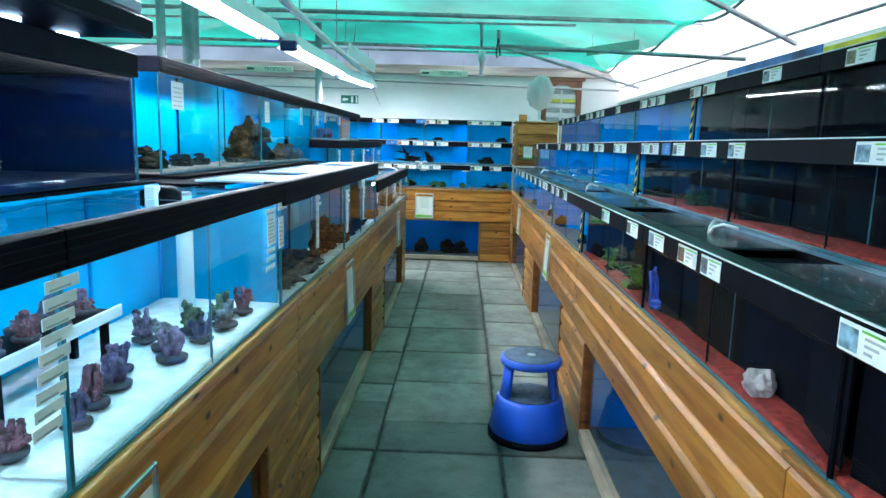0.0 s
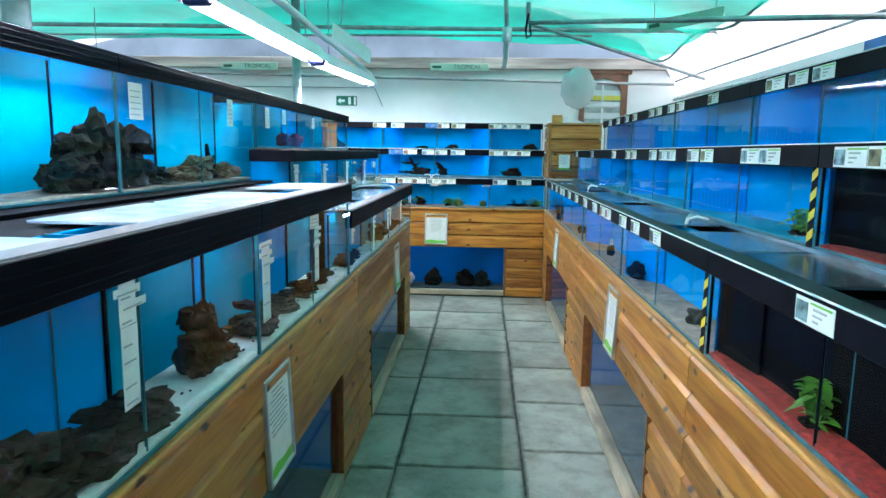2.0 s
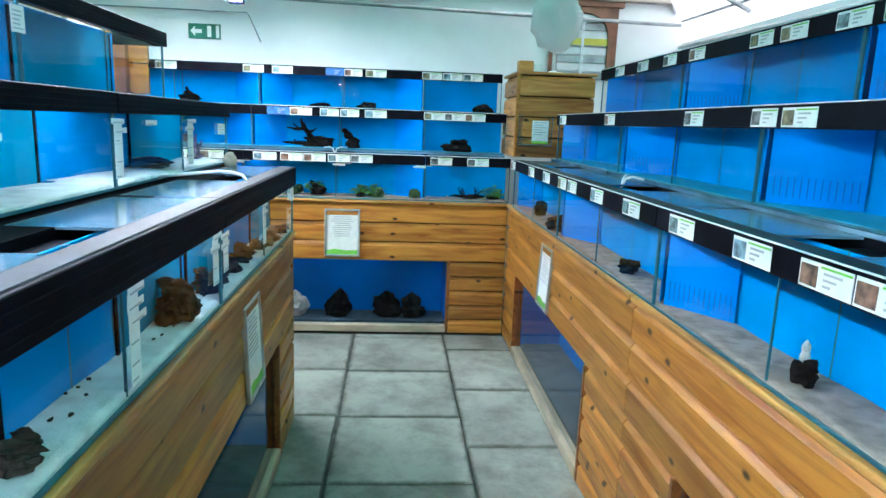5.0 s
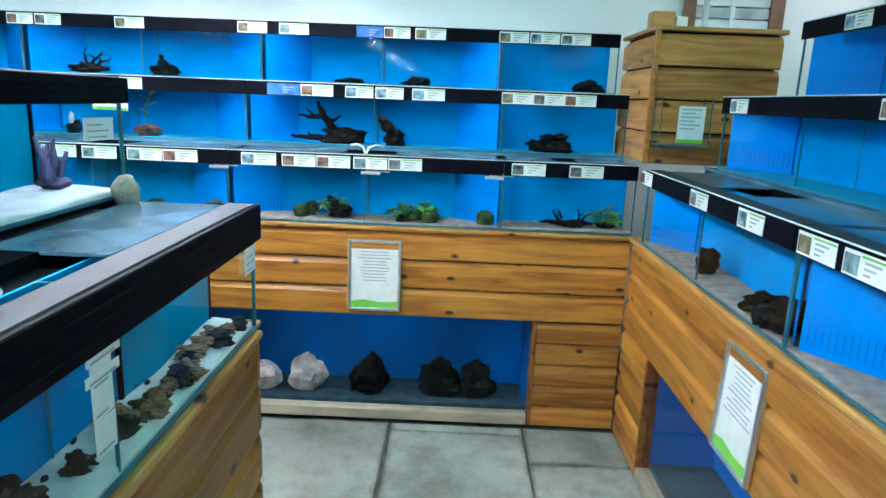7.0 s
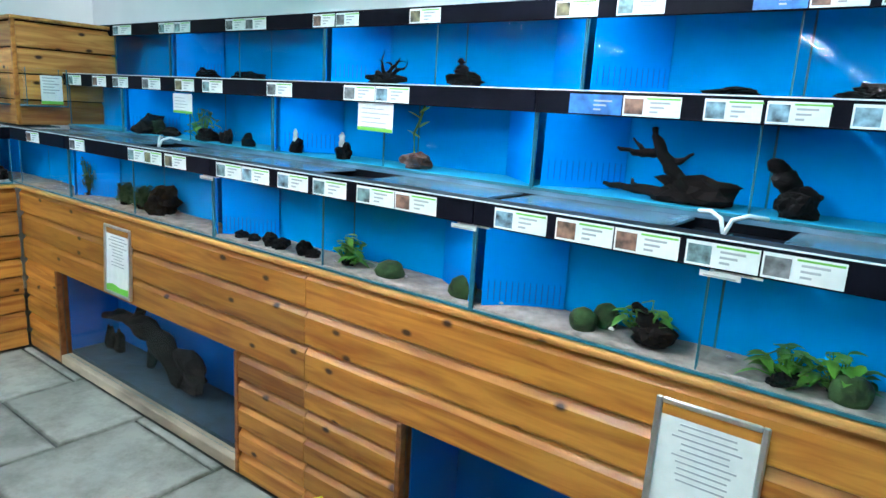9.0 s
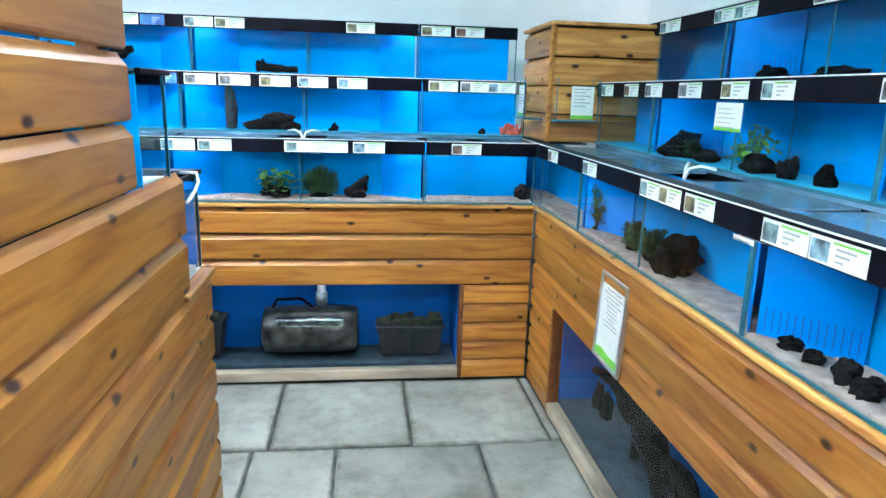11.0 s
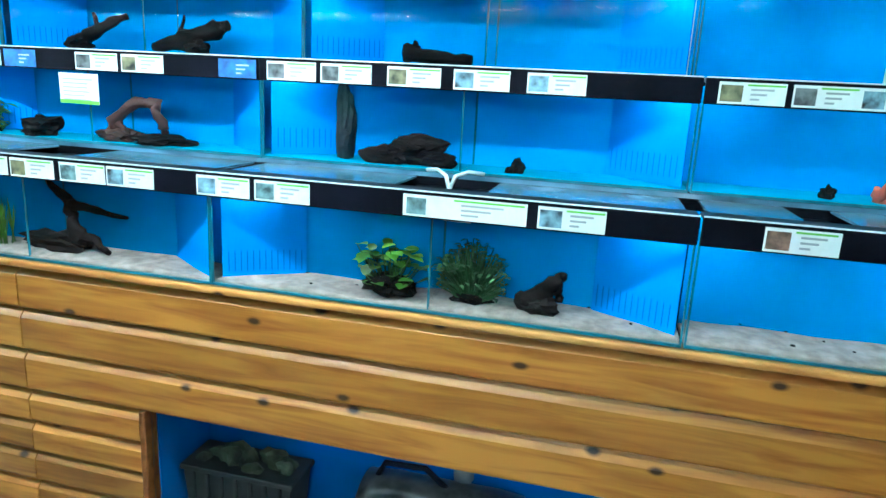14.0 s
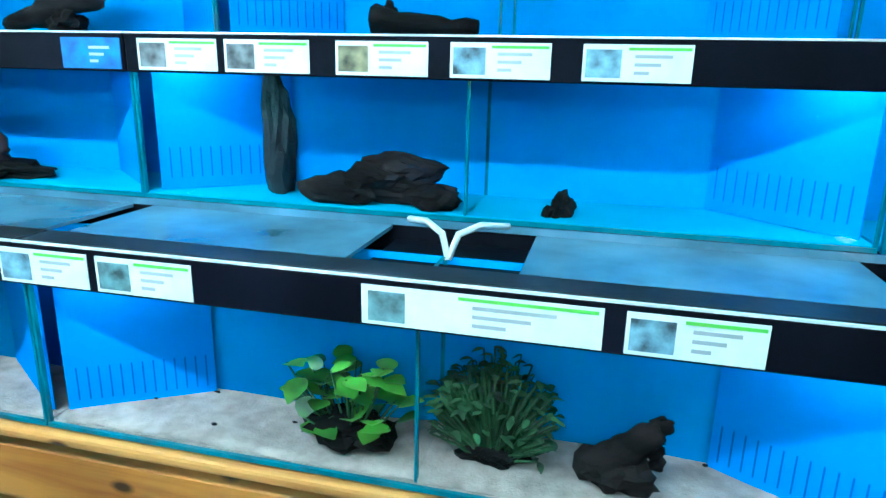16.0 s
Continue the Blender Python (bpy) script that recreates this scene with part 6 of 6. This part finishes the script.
# north tanks, top row
driftwood(NORTH, -2.01, 0.60, Z2, 0.19, 0.13, 3)
bog_root(NORTH, -1.63, 0.60, Z2, (((0.0, 0.0, 0.045), (-0.01, 0.05, 0.03), (-0.015, 0.10, 0.008)), ((0.0, 0.02, 0.03), (0.07, 0.01, 0.014))), ((0.0, 0.13, 0.05),))
dark_rock(NORTH, -2.88, 0.60, Z2, 0.18, 0.04)
dark_rock(NORTH, -3.24, 0.60, Z2, 0.13, 0.05)
dark_rock(NORTH, -0.69, 0.60, Z2, 0.15, 0.03)
dark_rock(NORTH, -0.36, 0.60, Z2, 0.15, 0.045)
dark_rock(NORTH, 0.47, 0.60, Z2, 0.15, 0.06)
# west tanks
grass_plant(WEST, 5.57, 0.07, Z0, 0.12, 0.17)
grass_plant(WEST, 5.68, 0.07, Z0, 0.09, 0.14)
bog_root(WEST, 5.95, 0.07, Z0, (((0.0, 0.02, 0.028), (-0.02, 0.09, 0.018), (-0.04, 0.15, 0.016), (-0.10, 0.20, 0.006)), ((-0.03, 0.14, 0.014), (0.06, 0.125, 0.011), (0.16, 0.115, 0.005)), ((0.0, 0.05, 0.018), (0.06, 0.03, 0.012), (0.09, 0.0, 0.008)), ((-0.02, 0.06, 0.014), (-0.12, 0.02, 0.012))), ((-0.08, 0.2, 0.055),))
broad_plant(WEST, 6.88, 0.06, Z0, 0.17, 0.135)
bushy_plant(WEST, 7.085, 0.075, Z0, 0.21, 0.15)
bog_root(WEST, 7.26, 0.06, Z0, (((-0.05, 0.022, 0.022), (0.0, 0.045, 0.026), (0.035, 0.085, 0.016), (0.045, 0.10, 0.010)), ((0.03, 0.07, 0.014), (0.04, 0.03, 0.008))), ((-0.01, 0.10, 0.05),))
dark_rock(WEST, 8.07, 0.07, Z0, 0.10, 0.07)
leafy_plant(WEST, 5.41, 0.32, Z1, 0.09, 0.12)
dark_rock(WEST, 5.60, 0.32, Z1, 0.14, 0.065)
bog_root(WEST, 5.955, 0.32, Z1, (((-0.11, 0.01, 0.016), (-0.08, 0.06, 0.018), (0.0, 0.125, 0.016), (0.07, 0.12, 0.017), (0.095, 0.05, 0.014), (0.10, 0.03, 0.009)), ((-0.07, 0.06, 0.012), (-0.03, 0.02, 0.010))), ((-0.07, 0.12, 0.04),), RED_WOOD, "reddish arched bogwood branch in the tank")
dark_rock(WEST, 6.05, 0.32, Z1, 0.22, 0.035)
stone_pillar(WEST, 6.63, 0.36, Z1, 0.075, 0.225)
log_pile(WEST, 6.845, 0.32, Z1, 0.26, 0.085)
dark_rock(WEST, 7.14, 0.32, Z1, 0.05, 0.045)
dark_rock(WEST, 7.90, 0.32, Z1, 0.045, 0.035)
red_coral(WEST, 8.05, 0.32, Z1, 0.14, 0.06)
bog_root(WEST, 5.595, 0.60, Z2, (((-0.12, 0.02, 0.018), (-0.04, 0.05, 0.022), (0.04, 0.09, 0.020), (0.12, 0.12, 0.012)), ((0.0, 0.07, 0.012), (-0.02, 0.13, 0.006))), ((-0.09, 0.10, 0.05),))
bog_root(WEST, 5.96, 0.60, Z2, (((-0.14, 0.02, 0.020), (-0.02, 0.05, 0.032), (0.10, 0.085, 0.030), (0.145, 0.10, 0.018)), ((-0.05, 0.05, 0.01), (-0.02, 0.13, 0.004))), ((0.02, 0.09, 0.06),))
bog_root(WEST, 6.83, 0.60, Z2, (((-0.10, 0.035, 0.028), (0.0, 0.025, 0.022), (0.11, 0.02, 0.016)), ((-0.07, 0.05, 0.012), (-0.075, 0.07, 0.006))))
# east tanks
for u, w, h in ((-7.47, 0.09, 0.08), (-7.05, 0.14, 0.05), (-6.93, 0.16, 0.07), (-4.41, 0.10, 0.07), (-6.03, 0.09, 0.05), (-3.62, 0.07, 0.05)):
    dark_rock(EAST, u, 0.065, Z0, w, h)
ornament(EAST, -5.04, 0.065, Z0, 0.055, 0.09)
leafy_plant(EAST, -2.42, 0.04, Z0, 0.08, 0.09)
blue_coral(EAST, -2.12, 0.04, Z0, 0.11, 0.16)
leafy_plant(EAST, -2.82, 0.04, Z0, 0.08, 0.10)
pale_rock(EAST, -1.36, 0.04, Z0, 0.08, 0.06)
bushy_plant(EAST, -2.65, 0.33, Z1, 0.15, 0.08)
leafy_plant(EAST, -3.56, 0.33, Z1, 0.11, 0.09)
# island tanks facing the aisle
for u, w, h in ((2.25, 0.16, 0.07), (2.36, 0.20, 0.12), (2.55, 0.26, 0.07), (2.70, 0.16, 0.06), (2.46, 0.13, 0.05), (2.99, 0.12, 0.18), (3.12, 0.09, 0.06), (3.34, 0.15, 0.10), (3.46, 0.10, 0.07), (3.60, 0.12, 0.08), (3.84, 0.11, 0.06), (3.95, 0.09, 0.05), (4.08, 0.10, 0.05), (4.25, 0.07, 0.035),
                (4.50, 0.10, 0.07), (4.72, 0.08, 0.05), (5.40, 0.11, 0.11), (5.66, 0.085, 0.075), (5.76, 0.06, 0.05), (5.90, 0.075, 0.07), (6.05, 0.07, 0.07), (6.18, 0.04, 0.03)):
    reef_rock(ISLE_E, u, 0.075 if u < 4.3 else 0.055, Z0 + 0.004, w, h)
for u, d, w, hh, kind in ((1.05, 0.10, 0.055, 0.075, 1), (1.14, 0.12, 0.06, 0.09, 0), (1.24, 0.13, 0.065, 0.08, 1), (1.33, 0.17, 0.06, 0.075, 1), (1.42, 0.09, 0.07, 0.09, 3), (1.50, 0.14, 0.07, 0.10, 4),
                          (1.57, 0.08, 0.06, 0.07, 1), (1.64, 0.13, 0.075, 0.11, 2), (1.71, 0.07, 0.07, 0.085, 4), (1.79, 0.11, 0.07, 0.09, 2), (1.86, 0.07, 0.06, 0.085, 0), (1.55, 0.22, 0.06, 0.09, 3), (0.93, 0.14, 0.06, 0.07, 0)):
    coral_frag(ISLE_E, u, d, 0.931, w, hh, kind)
# frag shelf on two legs
fr = thing("frag_shelf", ISLE_E @ pose(1.02, 0.22, 0.938), "dark plastic grid shelf for coral frags in the tank", "shelf")
part("board", box(bmesh.new(), 0, 0.42, 0, 0.12, 0.105, 0.115, 0.003), BLACK, fr)
part("lip", box(bmesh.new(), 0, 0.42, -0.006, 0.0, 0.10, 0.128, 0.002), LAMP_BODY, fr)
for x in (0.02, 0.38):
    for y in (0.015, 0.09):
        part("leg", box(bmesh.new(), x, x + 0.015, y, y + 0.015, 0, 0.105), BLACK, fr)
for k in range(8):
    coral_frag(ISLE_E, 1.05 + 0.05 * k, 0.25 + 0.05 * (k % 2), 1.053, 0.05, 0.045 + 0.012 * (k % 3), (0, 1, 0, 3)[k % 4])
rng = random.Random(5)
for k in range(16):
    (pale_reef if k % 3 else reef_rock)(ISLE_E, 6.28 + 0.032 * k, rng.uniform(0.02, 0.06), Z0 + 0.002, rng.uniform(0.035, 0.065), rng.uniform(0.02, 0.04))
# high island tanks
for u, w, h in ((2.36, 0.12, 0.09), (2.62, 0.10, 0.05), (2.81, 0.09, 0.055), (3.30, 0.16, 0.17), (3.44, 0.16, 0.23), (3.62, 0.20, 0.20), (3.80, 0.10, 0.06)):
    reef_rock(ISLE_E, u, 0.57, 1.345, w, h)
for u, w, h in ((3.98, 0.14, 0.06), (4.12, 0.13, 0.10), (4.34, 0.12, 0.07), (4.46, 0.10, 0.05)):
    pale_reef(ISLE_E, u, 0.57, 1.345, w, h)
bog_root(ISLE_E, 4.25, 0.57, 1.345, (((0.03, 0.0, 0.02), (0.01, 0.06, 0.016), (-0.02, 0.14, 0.007)), ((0.01, 0.05, 0.012), (0.05, 0.09, 0.006))))
for u in (5.30, 5.54):
    red_reef(ISLE_E, u, 0.57, 1.490, 0.11, 0.08)
purple_coral(ISLE_E, 6.75, 0.40, 1.235, 0.08, 0.11)
reef_rock(ISLE_E, 6.20, 0.40, 1.235, 0.15, 0.04)
# low floor tanks
pale_rock(NORTH, -0.826, 0.15, 0.085, 0.16, 0.16)
pale_rock(NORTH, -1.04, 0.15, 0.085, 0.17, 0.12)
dark_rock(NORTH, -0.53, 0.15, 0.085, 0.21, 0.16)
dark_rock(NORTH, -0.20, 0.16, 0.085, 0.22, 0.17)
dark_rock(NORTH, -0.02, 0.16, 0.085, 0.19, 0.15)
bog_root(NORTH, -3.15, 0.17, 0.09, (((-0.40, 0.18, 0.02), (-0.2, 0.23, 0.035), (0.05, 0.22, 0.05), (0.22, 0.14, 0.055), (0.36, 0.04, 0.05)), ((-0.1, 0.22, 0.03), (0.0, 0.32, 0.02)), ((0.1, 0.18, 0.03), (0.05, 0.03, 0.02))), ((0.38, 0.26, 0.20),))
for u in (-3.56, -3.46):
    dark_rock(NORTH, u, 0.20, 0.085, 0.06, 0.12)
dark_rock(NORTH, -3.92, 0.17, 0.085, 0.13, 0.10)


# small stones strewn over the beds
for bank, u0, u1, mat, n, sc in ((NORTH, -4.0, 0.55, PALE, 60, 0.008), (WEST, 4.2, 8.0, ROCK, 30, 0.005), (ISLE_E, 2.3, 6.8, REEF, 130, 0.007)):
    rng = seed()
    bm = bmesh.new()
    for k in range(n):
        lump(bm, sc * rng.uniform(0.8, 2.4), sc * rng.uniform(0.8, 1.6), sc * rng.uniform(0.5, 1.2), rng, 0.4, rng.uniform(u0, u1), rng.uniform(0.03, 0.15), 0, 1)
    ob = solid("pebbles", bm, mat, bank @ pose(0, 0, 0.938), "small stones strewn over the tank gravel", "pebbles", kind="stuff")

# canister lying in the west floor tank
cn = thing("canister", WEST @ pose(7.02, 0.17, 0.105), "black barrel-shaped canister with a chrome band in the tank", "canister")
prof = [(0.085, -0.24), (0.115, -0.23), (0.122, -0.15), (0.12, 0), (0.122, 0.15), (0.115, 0.23), (0.085, 0.24)]
b = part("barrel", lathe(bmesh.new(), prof, 28), material("gunmetal_shell", (0.10, 0.095, 0.09), 0.3, metal=0.7, vary=0.5, scale=14), cn)
b.matrix_local = pose(0, 0, 0.122, 0, 90, 0)
b = part("chrome_band", box(bmesh.new(), -0.17, 0.17, -0.118, -0.05, 0.17, 0.215, 0.01, 2), material("chrome_strip", (0.6, 0.6, 0.62), 0.25, metal=1.0, vary=0.4, scale=40), cn)
bm = bmesh.new()
for k in range(40):
    box(bm, -0.15 + k * 0.0075, -0.1465 + k * 0.0075, -0.1195, -0.1175, 0.18, 0.205)
part("vent_slots", bm, BLACK, cn)
part("handle", tube(bmesh.new(), [(-0.20, 0, 0.22), (-0.17, 0, 0.28), (-0.05, 0, 0.285), (0.02, 0, 0.23)], 0.009, 8), BLACK, cn)
part("hose_pipe", tube(bmesh.new(), [(0.05, 0.06, 0.2), (0.05, 0.06, 0.41)], 0.022, 12), LAMP_BODY, cn)
part("hose_collar", tube(bmesh.new(), [(0.05, 0.06, 0.24), (0.05, 0.06, 0.30)], 0.03, 12), STEEL, cn)

# crates sunk in the west floor tank
CRATE = material("black_crate", (0.012, 0.013, 0.014), 0.7, vary=0.4, scale=14)
for u, w, hh in ((6.40, 0.36, 0.19), (7.53, 0.34, 0.15)):
    cr = thing("planter_crate", WEST @ pose(u, 0.18, 0.096), "black plastic crate filled with dark stones underwater", "crate", "planter crates")
    bm = bmesh.new()
    vs = [bm.verts.new((x * k, y * k, z)) for z, k in ((0, 0.9), (hh, 1.0)) for x, y in ((-w / 2, -0.07), (w / 2, -0.07), (w / 2, 0.07), (-w / 2, 0.07))]
    bm.faces.new(vs[:4][::-1]), bm.faces.new(vs[4:])
    for i in range(4):
        bm.faces.new((vs[i], vs[(i + 1) % 4], vs[4 + (i + 1) % 4], vs[4 + i]))
    part("body", bm, CRATE, cr)
    part("rim", box(bmesh.new(), -w / 2 - 0.008, w / 2 + 0.008, -0.078, 0.078, hh - 0.012, hh + 0.006, 0.003), CRATE, cr)
    for k in range(7):
        x = -w * 0.4 + k * w * 0.8 / 6
        part("rib", box(bmesh.new(), x - 0.006, x + 0.006, -0.078, -0.066, 0.015, hh - 0.012, 0.002), CRATE, cr)
    bm = bmesh.new()
    rng = seed()
    for k in range(14):
        lump(bm, rng.uniform(0.04, 0.1), 0.05, rng.uniform(0.02, 0.06), rng, 0.4, rng.uniform(-0.4, 0.4) * w, rng.uniform(-0.04, 0.04), hh, 2)
    part("stones", bm, MOSSY, cr)

# ---- floor slabs ----
SLAB_MESHES = {}
slab_floor = bpy.data.objects["floor"]


def slab(x0, x1, y0, y1, mat=FLOOR):
    g = 0.0055
    key = (round(x1 - x0, 2), round(y1 - y0, 2), mat.name)
    if key not in SLAB_MESHES:
        w, l = x1 - x0 - 2 * g, y1 - y0 - 2 * g
        bm = box(bmesh.new(), -w / 2, w / 2, -l / 2, l / 2, -0.04, 0.0)
        top = [v for v in bm.verts if v.co.z > -0.01]
        bmesh.ops.bevel(bm, geom=[e for e in bm.edges if all(v.co.z > -0.01 for v in e.verts)], offset=0.006, segments=1, affect="EDGES")
        SLAB_MESHES[key] = mesh("paving_slab", bm, mat)
    ob = part("paving_slab", SLAB_MESHES[key], mat, slab_floor)
    ob.location = ((x0 + x1) / 2 + random.uniform(-0.003, 0.003), (y0 + y1) / 2, random.uniform(-0.003, 0.001))
    ob.rotation_euler = (random.uniform(-0.003, 0.003), random.uniform(-0.003, 0.003), random.uniform(-0.006, 0.006))


y = 8.06
slab(-0.41, 0.19, 8.06, 8.13)
while y > 3.5:
    slab(-0.41, 0.19, y - 0.605, y)
    y -= 0.605
y = 7.83
slab(0.19, 0.62, 7.83, 8.13)
while y > 3.6:
    slab(0.19, 0.62, y - 0.64, y)
    y -= 0.64
y = 7.47
slab(-1.01, -0.41, 7.47, 8.13)
slab(-1.01, -0.41, 6.87, 7.47)
y = 6.87
while y > 3.6:
    slab(-0.63, -0.41, y - 0.62, y)
    y -= 0.62
# the cross aisle and west aisle: columns of slabs with staggered joints
for i, (x0, x1) in enumerate(((-1.64, -1.01), (-2.25, -1.64), (-2.86, -2.25), (-3.45, -2.86), (-4.08, -3.45))):
    joints = (8.14, 7.77, 7.175, 6.84) if i % 2 else (8.14, 8.09, 7.49, 6.9, 6.84)
    for y1, y0 in zip(joints, joints[1:]):
        slab(x0, x1, y0, y1)
for x0, x1, y in ((-4.08, -3.45, 6.9), (-3.45, -2.88, 6.58)):
    if x0 > -4:
        slab(x0, x1, 6.58, 6.84)
    while y > 2.0:
        slab(x0, x1, y - 0.6, y)
        y -= 0.6
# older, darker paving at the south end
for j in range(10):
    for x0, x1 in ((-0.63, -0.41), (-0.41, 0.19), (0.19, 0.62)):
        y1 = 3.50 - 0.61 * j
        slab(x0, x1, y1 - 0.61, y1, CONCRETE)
